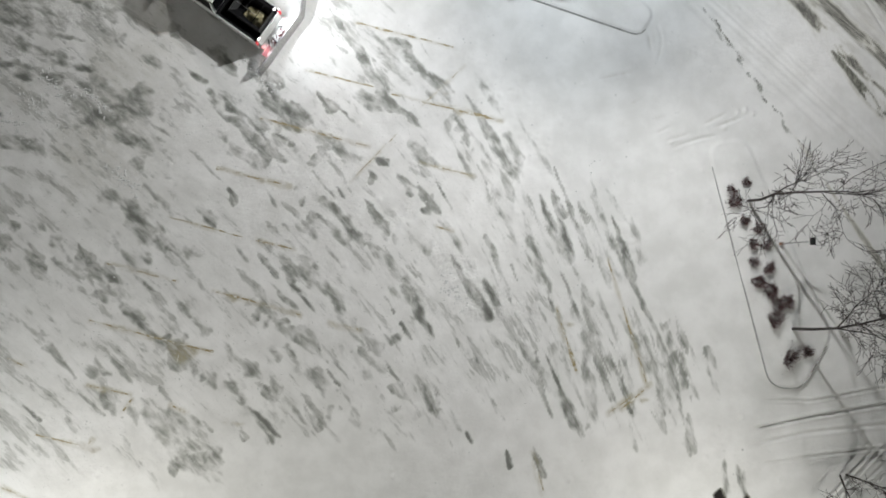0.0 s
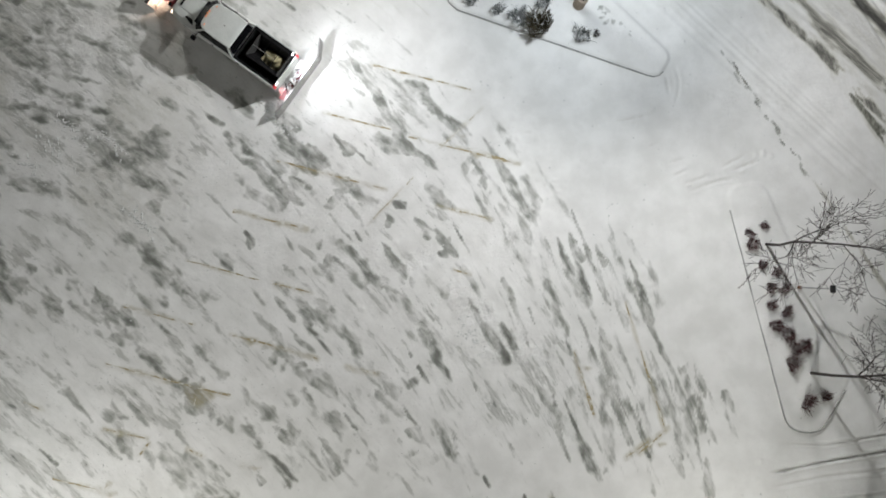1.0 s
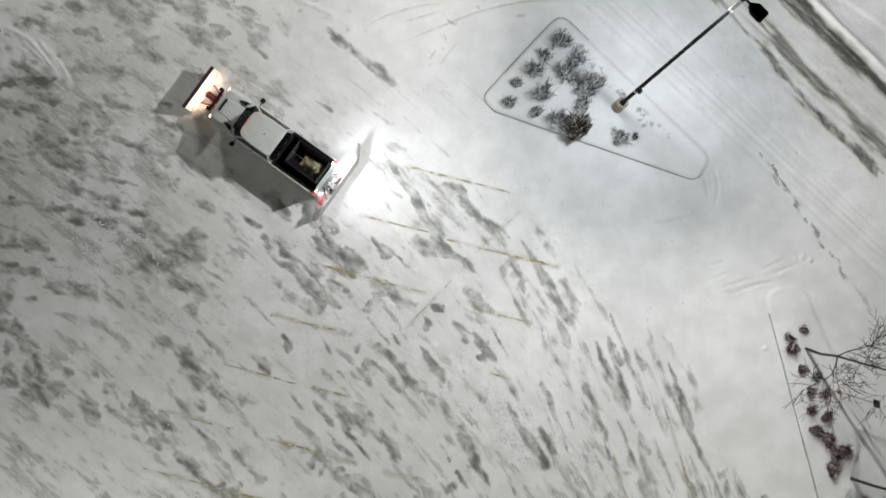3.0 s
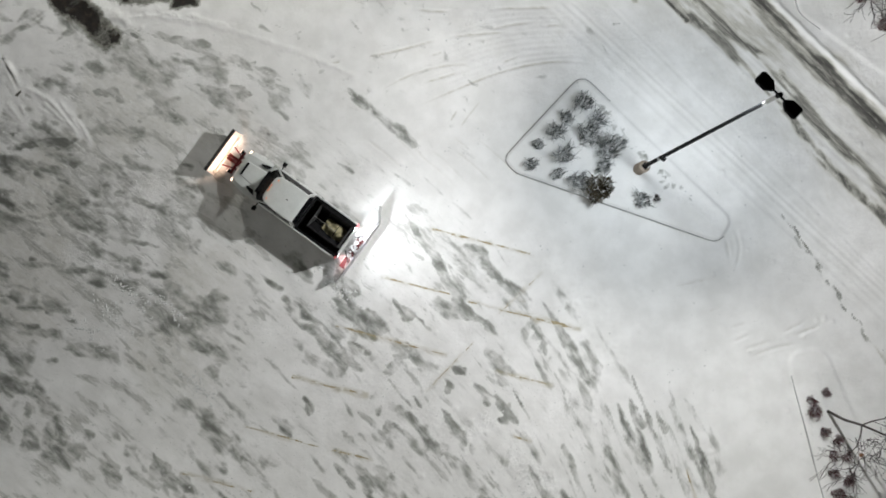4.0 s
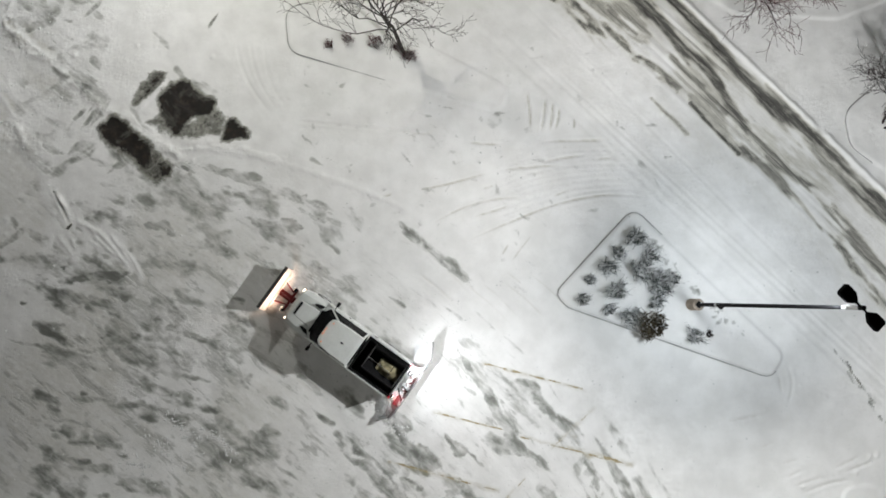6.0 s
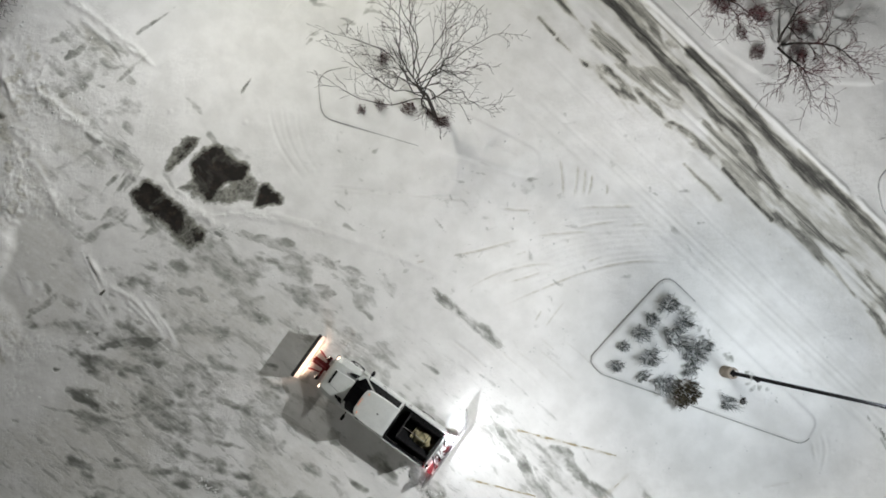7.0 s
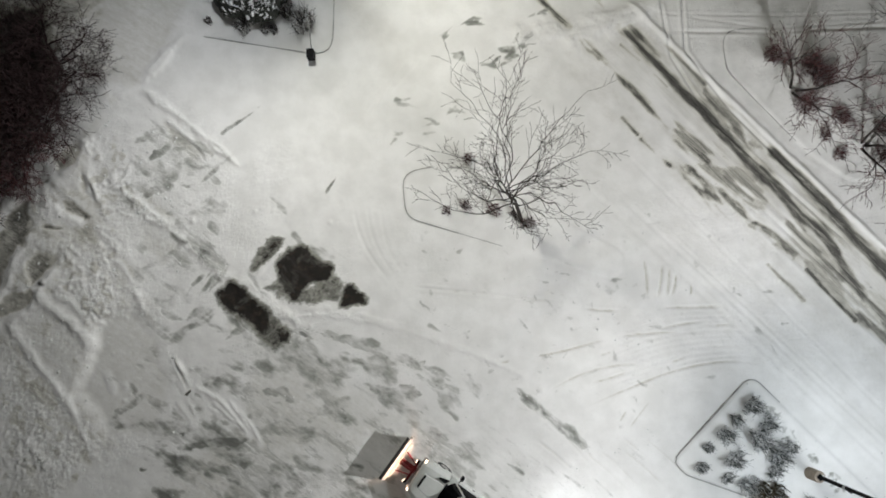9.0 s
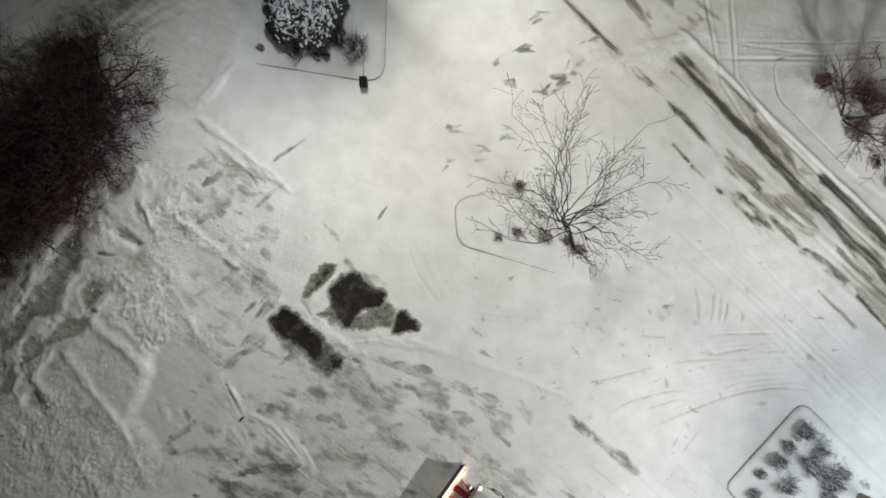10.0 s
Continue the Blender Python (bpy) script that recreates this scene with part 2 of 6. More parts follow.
def step(v, low, high):
    u = np.clip((v - low) / (high - low), 0, 1)
    return u * u * (3 - 2 * u)


def window(points, reach):
    """The part of the sheet round some points (metres)."""
    xs, ys = [p[0] for p in points], [p[1] for p in points]
    i0, i1 = np.searchsorted(AX, (min(xs) - reach, max(xs) + reach))
    j0, j1 = np.searchsorted(AY, (min(ys) - reach, max(ys) + reach))
    cut = np.s_[j0:j1, i0:i1]
    return cut, GX[cut], GY[cut]


def line_distance(x, y, points):
    """Distance to a line of points, and the way along it in metres."""
    best, along, walked = np.full(x.shape, 1e9), np.zeros(x.shape), 0.0
    for (ax, ay), (bx, by) in zip(points, points[1:]):
        dx, dy = bx - ax, by - ay
        size = math.hypot(dx, dy)
        u = np.clip(((x - ax) * dx + (y - ay) * dy) / size**2, 0, 1)
        d = np.hypot(x - ax - u * dx, y - ay - u * dy)
        near = d < best
        best, along = np.where(near, d, best), np.where(near, walked + u * size, along)
        walked += size
    return best, along, walked


def area_distance(x, y, points):
    """Signed distance to a closed outline: negative inside."""
    d, _, _ = line_distance(x, y, [*points, points[0]])
    inside = np.zeros(x.shape, bool)
    for (ax, ay), (bx, by) in zip(points, [*points[1:], points[0]]):
        cross = (ay > y) != (by > y)
        with np.errstate(divide="ignore", invalid="ignore"):
            inside ^= cross & (x < (bx - ax) * (y - ay) / (by - ay + 1e-12) + ax)
    return np.where(inside, -d, d)


def metres(points):
    return [(x * K, y * K) for x, y in points]


def rounded(points, radius, segments=7):
    """An outline with its corners rounded off."""
    out, count = [], len(points)
    for n in range(count):
        p, q, r = (Vector(points[(n + k) % count]) for k in (-1, 0, 1))
        a, b = (p - q).normalized(), (r - q).normalized()
        cut = min(radius / max(0.2, math.tan(a.angle(b) / 2)), (p - q).length * 0.48, (r - q).length * 0.48)
        for s in range(segments + 1):
            u = s / segments
            out.append(tuple((q + a * cut) * (1 - u) ** 2 + q * 2 * u * (1 - u) + (q + b * cut) * u**2))
    return out


def stroke(field, points, width, amount, rag=0.35, fade=0.3, gaps=0.0):
    """Adds a ragged streak along a line of the plan."""
    pts = metres(points)
    cut, x, y = window(pts, width * 2 + 0.5)
    d, along, size = line_distance(x, y, pts)
    ux, uy = pts[-1][0] - pts[0][0], pts[-1][1] - pts[0][1]
    far_u, far_v = (x * ux + y * uy) / math.hypot(ux, uy), (y * ux - x * uy) / math.hypot(ux, uy)
    d = d + (fractal(far_u * 0.45, far_v * 2.6, 4, 0.6) - 0.5) * width * rag * 3
    value = amount * step(-d, -width / 2 - fade * width, -width / 2 + fade * width)
    if gaps:
        value = value * step(fractal(far_u * 0.6, far_v * 2.4 + 9, 4, 0.62), gaps - 0.03, gaps + 0.15)
    field[cut] = np.maximum(field[cut], value) if amount > 0 else field[cut] + value


def stain(field, points, amount, soft=0.35, rag=0.6):
    """Fills an outline of the plan with ragged edges."""
    pts = metres(points)
    cut, x, y = window(pts, soft * 3 + 0.6)
    d = area_distance(x, y, pts) + (fractal(x * 1.1, y * 1.1, 4) - 0.5) * rag
    field[cut] = np.maximum(field[cut], amount * step(-d, -soft, soft))


def ridge(points, width, height, rough=0.5, gaps=0.0, chunky=0.6):
    """A bank of pushed snow."""
    pts = metres(points)
    cut, x, y = window(pts, width * 2)
    d, along, size = line_distance(x, y, pts)
    d = d + (fractal(x * 1.6, y * 1.6, 4) - 0.5) * width * (0.5 + 1.6 * rough)
    shape = np.exp(-((d / (width * 0.5)) ** 2)) * step(along, -0.01, 0.5) * step(size - along, -0.01, 0.5)
    shape = shape * (1.25 - 1.3 * rough * fractal(x * 3.1, y * 3.1, 4))
    if gaps:
        shape = shape * step(fractal(along * 0.7, d * 0.3 + pts[0][0], 2), gaps - 0.15, gaps + 0.15)
    HEIGHT[cut] += shape * height
    DIRT_SHADE[cut] *= 1 - 0.95 * np.clip(shape * 1.6, 0, 1)
    CHUNKY[cut] = np.maximum(CHUNKY[cut], chunky * np.clip(shape * 1.5, 0, 1))


def scuff(x, y, size, width, dark, angle=None):
    """A patch where the blade or a wheel took the snow off, drawn out along the blade's way."""
    cut, gx, gy = window([(x * K, y * K)], size * 1.1 + 0.4)
    bend_x = 0.65 * x + 0.35 * math.sqrt(x * x + 9)
    slope = 0.65 + 0.35 * x / math.sqrt(x * x + 9)
    turn = math.atan2(-(1 + slope * (0.04 * bend_x - 0.025 * (y + 10))), 1 - 0.025 * bend_x) + rng.normal(0, 0.10)
    blur = max(0.0, min(1.0, (-5 - x) / 5)) * max(0.0, min(1.0, (y + 11) / 4))
    turn = turn + 0.38 * blur + rng.normal(0, 0.12) * blur if angle is None else radians(angle)
    slim = max(0.0, min(1.0, (x - 1.5) / 4)) * max(0.0, min(1.0, (-3 - y) / 5))
    if angle is None:
        turn, size, width = turn - 0.12 * slim, size * (1 + 0.35 * slim), width * (1 - 0.32 * slim)
    dx, dy, lead = gx - x * K, gy - y * K, rng.choice((-1, 1, 1))
    u, v = dx * math.cos(turn) + dy * math.sin(turn), dy * math.cos(turn) - dx * math.sin(turn)
    swirl, sway = fractal(gx * 1.5 + 31, gy * 1.5, 3) - 0.5, fractal(gx * 1.5, gy * 1.5 + 47, 3) - 0.5
    skew, half_l, half_w = rng.uniform(-0.5, 0.6) * (1 - 0.6 * slim), size * 0.74, width * 0.58
    lean = (u + skew * v + swirl * 0.5 * min(size, 1.2)) * lead
    side = v + sway * (0.7 * width + 0.10) * (1 - 0.5 * slim)
    ragged = 0.75 * fractal(u * 1.2 + x * 7, v * 3.6 + y * 5, 3, 0.55) + 0.25 * fractal(gx * 2.6 + x, gy * 2.6, 3, 0.55) - 0.5
    tail = np.where(lean < 0, np.abs(lean) / (half_l * 1.35), (np.abs(lean) / (half_l * 0.95)) ** 2)
    far_out = np.sqrt(tail**2 + (side / (half_w * (1 + 0.4 * np.clip(lean / size, -1, 1)))) ** 2)
    sharp = rng.random() < 0.4 * (1 - 0.7 * blur)
    inner = step(1 - far_out + (1.0 if sharp else 1.5) * ragged, -0.02 if sharp else -0.55, 0.30 if sharp else 0.77)
    if rng.random() < 0.35 and angle is None:
        inner = inner * (0.2 + 0.8 * step(fractal((u + 0.45 * v) * 1.5 + x * 3, v * 0.35 + y, 2) + 0.25 * ragged, 0.36, 0.48))
    smear = step(1.5 - far_out + 1.6 * ragged, -0.2, 1.3) * 0.14
    SCUFF[cut] = np.maximum(SCUFF[cut], np.maximum(smear, (0.40 + 0.85 * dark) * inner * (0.9 + 1.5 * ragged)))


def lumps(x, y, size):
    """Rounded lumps of unequal height in a jittered grid, 0 to 1."""
    i, j = np.floor(x / size).astype(int), np.floor(y / size).astype(int)
    best, tall = np.full(x.shape, 9.0), np.zeros(x.shape)
    for a in (-1, 0, 1):
        for b in (-1, 0, 1):
            p, q = (i + a) % 256, (j + b) % 256
            d = np.hypot(x / size - i - a - LATTICE[p, q], y / size - j - b - LATTICE[q, p])
            tall = np.where(d < best, LATTICE[(p + 91) % 256, (q + 17) % 256], tall)
            best = np.minimum(best, d)
    return np.clip(1 - (best / 0.72) ** 2, 0, 1) * tall


def rut(points, width, depth, dark=0.0):
    """A wheel track: a groove with small lips."""
    pts = [(px + rng.normal(0, 0.22), py + rng.normal(0, 0.22)) for px, py in metres(points)]
    width, depth = width * rng.uniform(0.6, 1.2), depth * rng.uniform(0.8, 2.0)
    cut, x, y = window(pts, width * 4)
    d, along, size = line_distance(x, y, pts)
    fade = step(along, -0.01, 1.0) * step(size - along, -0.01, 1.0) * (0.55 + 0.6 * fractal(along * 0.5, d * 0 + pts[0][1], 2))
    SCUFF[cut] = np.maximum(SCUFF[cut], dark * fade * np.exp(-((d / (width * 0.9)) ** 2)))
    HEIGHT[cut] += fade * depth * (0.6 * np.exp(-(((d - width) / (width * 0.4)) ** 2)) - np.exp(-((d / (width * 0.5)) ** 2)))


def arc(points, width=0.08, depth=0.03, grey=0.28):
    """A long smooth groove left by a wheel or the blade's end, its shade painted in as grey."""
    pts = metres(points)
    if len(pts) > 2:
        smooth = [pts[0]]
        for p, q, r in zip(pts, pts[1:], pts[2:]):
            a, b = ((p[0] + q[0]) / 2, (p[1] + q[1]) / 2), ((q[0] + r[0]) / 2, (q[1] + r[1]) / 2)
            smooth += [tuple(a[k] * (1 - u) ** 2 + q[k] * 2 * u * (1 - u) + b[k] * u * u for k in (0, 1)) for u in (0, 0.25, 0.5, 0.75, 1)]
        pts = smooth + [pts[-1]]
    cut, x, y = window(pts, width * 5)
    d, along, size = line_distance(x, y, pts)
    fade = step(along, -0.01, size * 0.3) * step(size - along, -0.01, size * 0.3) * (0.5 + 0.7 * fractal(along * 0.8 + pts[0][0], d * 0.4 + pts[0][1], 2))
    # painted shade along the groove's bottom
    DIRT_SHADE[cut] = np.maximum(DIRT_SHADE[cut], grey * fade * np.exp(-((d / (width * 0.8)) ** 2)))
    HEIGHT[cut] += fade * depth * (0.5 * np.exp(-(((d - width * 1.3) / (width * 0.7)) ** 2)) - np.exp(-((d / (width * 0.7)) ** 2)))


def hollow(points, depth, grey, soft=0.3, rag=0.5):
    """A sunken slab of dirty snow."""
    pts = metres(points)
    cut, x, y = window(pts, soft * 3 + 0.6)
    d = area_distance(x, y, pts) + (fractal(x * 1.6, y * 1.6, 4) - 0.5) * rag
    inside = step(-d, -soft, soft)
    HEIGHT[cut] -= depth * inside
    DIRT_SHADE[cut] = np.maximum(DIRT_SHADE[cut], grey * inside * (0.7 + 0.6 * fractal(x * 0.9, y * 0.9, 3)))


# the flow of the blade's passes: slanting, steeper towards the lane, straight along the road
ROAD = Vector((0.705, -0.709)).normalized()
FLOW = np.zeros((*GX.shape, 3))
PX, PY = GX / K, GY / K
bend = 0.65 * PX + 0.35 * np.sqrt(PX**2 + 9)
FLOW[..., 0] = 0.72 * (PY + PX + 0.02 * bend**2 - 0.025 * bend * (PY + 10))
FLOW[..., 1] = 0.72 * (PX - PY)
lane = step(GX * 0.709 + GY * 0.705, 13.2 * K, 14.2 * K)
FLOW[..., 0] = FLOW[..., 0] * (1 - lane) + (GX * -ROAD.y + GY * ROAD.x) * lane
FLOW[..., 1] = FLOW[..., 1] * (1 - lane) + (GX * ROAD.x + GY * ROAD.y) * lane * 0.35

# scraped part of the car park
lot = metres([(-14.5, 8.5), (-6, 4.9), (0.2, 2.2), (7.0, -5.0), (9.6, -10.5), (14.3, -16.5), (13, -17.6), (3, -19), (-30, -25), (-32, -6), (-19, 2)])
lot_d = area_distance(GX, GY, lot) + (fractal(GX * 0.35, GY * 0.35, 3) - 0.5) * 3.0
SCRAPE[:] = step(-lot_d, -0.6, 2.2) * (0.72 + 0.34 * fractal(GX * 0.13 + 4, GY * 0.13, 2))
HEIGHT += (fractal(GX * 0.09, GY * 0.09, 2) - 0.5) * 0.05 * (np.abs(GX) < 60) * (np.abs(GY) < 60)
HEIGHT += 0.02 * (1 - step(-lot_d, -0.5, 1.5)) * fractal(GX * 0.8, GY * 0.8, 4)
HEIGHT += 0.028 * (fractal(GX * 1.9 + 7, GY * 1.9, 3) - 0.5) * (np.abs(GX) < 40) * (np.abs(GY) < 40)

left = step(-area_distance(GX, GY, metres([(-21, 3), (-12, 6.5), (-6, 2.5), (-8, -8), (-16, -12), (-26, -6)])), -3.0, 3.5)
SCRAPE[:] = np.minimum(SCRAPE + 0.11 * left * (0.4 + 1.2 * fractal(GX * 0.3 + 30, GY * 0.3, 3)), 1.1)

DIRT_SHADE[:] = np.maximum(DIRT_SHADE, 0.24 * step(-lot_d, 0.5, 3.0) * step(fractal(GX * 0.22 + 71, GY * 0.22, 4), 0.38, 0.62) * (0.35 + 0.65 * left))

edge = metres([(5.5, -3.6), (8.8, -6.6), (12.0, -10.6), (14.4, -15.6)])
cut, x, y = window(edge, 3.5)
d, _, _ = line_distance(x, y, edge)
loose = np.exp(-((d / 1.5) ** 2)) * step(fractal(x * 0.7 + 12, y * 0.7, 3), 0.36, 0.60)
HEIGHT[cut] += 0.055 * loose * lumps(x + 0.4 * fractal(x * 3, y * 3, 2), y, 0.2) + 0.03 * loose * lumps(x + 3, y, 0.45)
CHUNKY[:] = 0.03 + 0.24 * step(fractal(GX * 0.33 + 15, GY * 0.33, 3), 0.48, 0.64) * (np.abs(GX) < 40)

# smooth untouched snow in the corner by the evergreen
corner = metres([(-18.27, 17.27), (-14.51, 14.01), (-9.51, 17.26), (-10.49, 21.39), (-16.98, 19.69)])
cut, x, y = window(corner, 1.5)
calm = step(-area_distance(x, y, corner), -0.3, 0.9)
HEIGHT[cut] *= 1 - 0.7 * calm
CHUNKY[cut] *= 1 - 0.9 * calm

# islands: raised beds behind kerbs
ISLANDS = {
    "a": rounded(metres([(6.75, 5.05), (3.45, 1.5), (4.0, 0.92), (12.35, -2.0), (12.95, -1.0)]), 0.6),
    "b": rounded(metres([(14.95, -6.4), (16.6, -6.2), (20.0, -14.3), (18.7, -16.5), (17.4, -16.4)]), 0.9),
    "c": rounded(metres([(-7.8, 13.5), (-7.6, 11.6), (1.3, 8.95), (1.7, 10.1), (-5.6, 13.9)]), 0.8),
    "d": rounded(metres([(5.7, 19.6), (5.95, 17.8), (9.3, 14.3), (11.0, 13.15), (15.4, 12.9), (22, 15.5), (26, 19.6)]), 1.0),
    "f": rounded(metres([(17.0, 10.3), (15.5, 9.0), (15.75, 7.6), (18.0, 5.9), (22.5, 2.6), (25.5, 5.0), (20.5, 10.8)]), 1.0),
    "e": rounded(metres([(-17.7, 19.55), (-10.75, 18.45), (-10.55, 27.5), (-16.2, 27.5)]), 0.9),
}
for key, outline in ISLANDS.items():
    cut, x, y = window(outline, 1.5)
    d = area_distance(x, y, outline)
    HEIGHT[cut] += (0.0 if key == "e" else 0.05 if key in "bcdf" else 0.09) * step(-d, -0.04, 0.14) + (0.16 if key in "acdf" else 0.08) * step(-d, 0.25, 2.2) * (0.6 + 0.8 * fractal(x * 0.6, y * 0.6, 3))
    SCRAPE[cut] *= step(d, 0.0, 0.5)
    CHUNKY[cut] = np.maximum(CHUNKY[cut], 0.25 * step(-d, 0.2, 1.0))

# twigs and dead leaves strewn on the lamp's island
for n in range(34):
    f = rng.random()
    scuff(7.6 + 3.4 * f + rng.normal(0, 0.16), 3.7 - 3.6 * f + rng.normal(0, 0.16) - 0.35, 0.10 + 0.22 * rng.random(), 0.06 + 0.10 * rng.random(), 0.2 + 0.5 * rng.random(), rng.uniform(-60, 60))

# the thicket's shade on the ground, painted in near-black
stain(BARE_SHADE, [(-24.93, 20.63), (-22.98, 20.38), (-22.46, 18.43), (-22.8, 16.73), (-23.97, 14.79), (-25.26, 13.11), (-26.3, 11.19), (-27.93, 9.28), (-30.55, 8.56), (-32.95, 8.56), (-33.19, 16.5), (-27.14, 16.49), (-25.74, 18.92)], 0.9, 0.9, 1.6)
# grey lane beyond the thicket
stroke(DIRT_SHADE, [(-30, 18.2), (-24.9, 19.3), (-20.5, 23.8)], 3.4, 0.72, 0.3, 0.5)
# grey painted in where the lamps reach only dimly
stroke(DIRT_SHADE, [(-23.4, 20.0), (-18.8, 23.5)], 2.2, 0.36, 0.4, 0.6)
stroke(DIRT_SHADE, [(-32, 18.4), (-27.6, 20.9)], 0.9, 0.62, 0.3, 0.5)
# greyer ground, its weaker light painted into the tone
stain(DIRT_SHADE, [(-21.2, 17.2), (-19.0, 17.2), (-17.2, 19.6), (-16.6, 22), (-19.5, 25), (-22.8, 19.6)], 0.24, 0.3, 0.8)
ridge([(-18.9, 17.2), (-17.0, 19.5)], 0.5, 0.08, 0.4, 0, 0.15)
stroke(DIRT_SHADE, [(-34, 22), (-24.5, 28)], 4.5, 0.66, 0.3, 0.5)

# bare asphalt patches and their pale borders
stain(BARE_SHADE, [(-13.08, 9.6), (-12.67, 10.11), (-12.02, 10.32), (-11.48, 10.06), (-10.69, 9.52), (-10.86, 8.97), (-11.59, 8.75), (-12.01, 7.96), (-12.52, 7.91), (-12.78, 8.41), (-13.04, 8.92)], 1.00, 0.34, 0.70)
stain(BARE_SHADE, [(-13.55, 8.67), (-12.95, 9.09), (-11.93, 8.67), (-10.66, 9.35), (-10.15, 8.92), (-10.35, 8.03), (-12.18, 7.89), (-12.86, 8.07)], 0.52, 0.22, 0.50)
stain(BARE_SHADE, [(-10.11, 8.87), (-9.84, 8.75), (-9.43, 8.36), (-9.16, 7.96), (-10.38, 7.86)], 1.00, 0.26, 0.50)
stain(BARE_SHADE, [(-15.45, 8.41), (-14.95, 8.87), (-14.4, 8.63), (-13.2, 7.57), (-13.53, 6.64), (-14.39, 7.23), (-15.33, 7.9)], 1.00, 0.34, 0.50)
stain(BARE_SHADE, [(-13.71, 7.65), (-13.12, 7.57), (-12.14, 6.89), (-12.48, 6.3), (-13.11, 6.05), (-13.96, 6.72)], 0.60, 0.24, 0.50)
stain(BARE_SHADE, [(-13.03, 6.81), (-12.35, 6.89), (-12.51, 6.39), (-12.94, 6.22)], 0.90, 0.16, 0.40)
stain(BARE_SHADE, [(-14.1, 9.35), (-13.9, 10.03), (-13.22, 10.79), (-12.57, 10.84), (-13.13, 10.03), (-13.72, 9.43)], 0.60, 0.20, 0.50)
stain(BARE_SHADE, [(-13.73, 10.03), (-13.13, 10.62), (-12.88, 10.54), (-13.55, 9.69)], 0.72, 0.15, 0.40)
ridge([(-14.74, 9.18), (-13.55, 8.33), (-12.69, 7.57), (-12.04, 7.11)], 0.34, 0.05, 0.5, 0, 0.25)
ridge([(-14.09, 8.97), (-13.55, 9.55), (-12.62, 10.4)], 0.26, 0.06, 0.4, 0, 0.25)
ridge([(-12.18, 7.74), (-10.65, 7.79), (-9.12, 7.69)], 0.34, 0.05, 0.5, 0, 0.25)
for x, y in [(-16.48, 8.8), (-15.9, 8.84), (-15.51, 9.01), (-15.77, 9.43), (-15.34, 9.18), (-16.28, 9.89)]:
    scuff(x, y, 0.75, 0.20, 0.35, 52)
stroke(SCRAPE, [(-17.5, 12), (-15.5, 9.8)], 0.8, 1.18, 0.6, 0.6)
stroke(SCRAPE, [(-18, 15.4), (-15.6, 13.3)], 1.5, 1.1, 0.6, 0.6)
stroke(SCRAPE, [(-12.0, 7.0), (-8.5, 5.9), (-5.5, 4.4)], 0.7, 1.25, 0.5, 0.5)
stroke(SCRAPE, [(-2.9, 4.3), (-0.2, 2.2)], 0.45, 1.35, 0.5, 0.3)
for x, y, size in ((-2.5, 4.0, 0.9), (-2.0, 3.65, 0.9), (-1.0, 2.85, 0.7), (-0.6, 2.45, 0.6)):
    scuff(x, y, size, 0.34, 0.75, -36)
scuff(-14.9, 15.5, 1.1, 0.16, 0.8, 38)
scuff(-10.85, 12.85, 0.5, 0.14, 0.8, 55)
for x, y in ((-5.33, 18.53), (-4.01, 18.16), (-3.17, 18.4), (-4.73, 19.99), (-4.24, 21.33), (-1.96, 20.11), (-6.05, 19.38), (-2.8, 19.18), (-3.4, 18.65), (-7.86, 16.47), (-8.1, 15.26), (-6.66, 15.5), (-5.58, 16.35)):
    for n in range(3):
        scuff(x + rng.normal(0, 0.18), y + rng.normal(0, 0.12), 0.22 + 0.3 * rng.random(), 0.12 + 0.1 * rng.random(), 0.2 + 0.6 * rng.random(), rng.uniform(-20, 55))

# the road: kerb side, slush and dark wheel tracks
def along(u0, v0, u1, v1):
    """Two plan points in road coordinates: u along the road, v across, from (5.8, 16.5)."""
    return [(5.8 + 0.705 * u + 0.709 * v, 16.5 - 0.709 * u + 0.705 * v) for u, v in ((u0, v0), (u1, v1))]

stroke(DIRT_SHADE, along(-5, -1.2, 40, -0.9), 2.2, 0.20, 0.3, 0.4)
stroke(DIRT_SHADE, along(-5.3, -3.3, 40, -2.9), 1.8, 0.16, 0.5, 0.6)
stroke(DIRT_SHADE, along(-3, -5.6, 40, -4.9), 2.6, 0.13, 0.6, 0.7)
def road_line(line, width, dark, rag, gaps):
    """A dark wheel track, given as points u along and v across the road, thicker and thinner on its way."""
    pts = [along(u, v, u, v)[0] for u, v in line]
    stroke(DIRT_SHADE, pts, width, dark, rag, 0.34, gaps)
    stroke(DIRT_SHADE, pts, width * 1.8, dark * 0.36, rag, 0.5, gaps)


for line, width, dark, rag, gaps in (
    (((-13, -2.3), (-6.75, -2.37)), 0.22, 0.95, 0.5, 0.16), (((-6.07, -2.37), (-3.0, -2.41), (0.1, -2.42), (1.3, -2.31)), 0.28, 0.88, 0.8, 0.22), (((-1.3, -0.36), (1.3, -0.40)), 0.50, 0.44, 0.9, 0.46),
    (((2.0, -0.40), (3.4, -0.10), (4.6, 0.10)), 0.55, 0.56, 0.9, 0.42), (((-0.5, -2.30), (1.2, -2.15)), 0.55, 0.66, 1.0, 0.42), (((1.4, -2.50), (2.8, -2.25), (4.1, -2.0)), 0.75, 0.62, 1.0, 0.44),
    (((1.2, -2.85), (3.5, -2.92)), 0.70, 0.78, 1.1, 0.34), (((2.4, -2.25), (3.8, -2.06)), 0.32, 0.72, 1.0, 0.3), (((4.6, -2.76), (6.5, -2.6)), 0.36, 0.74, 0.9, 0.26),
):
    road_line(line, width, dark, rag, gaps)
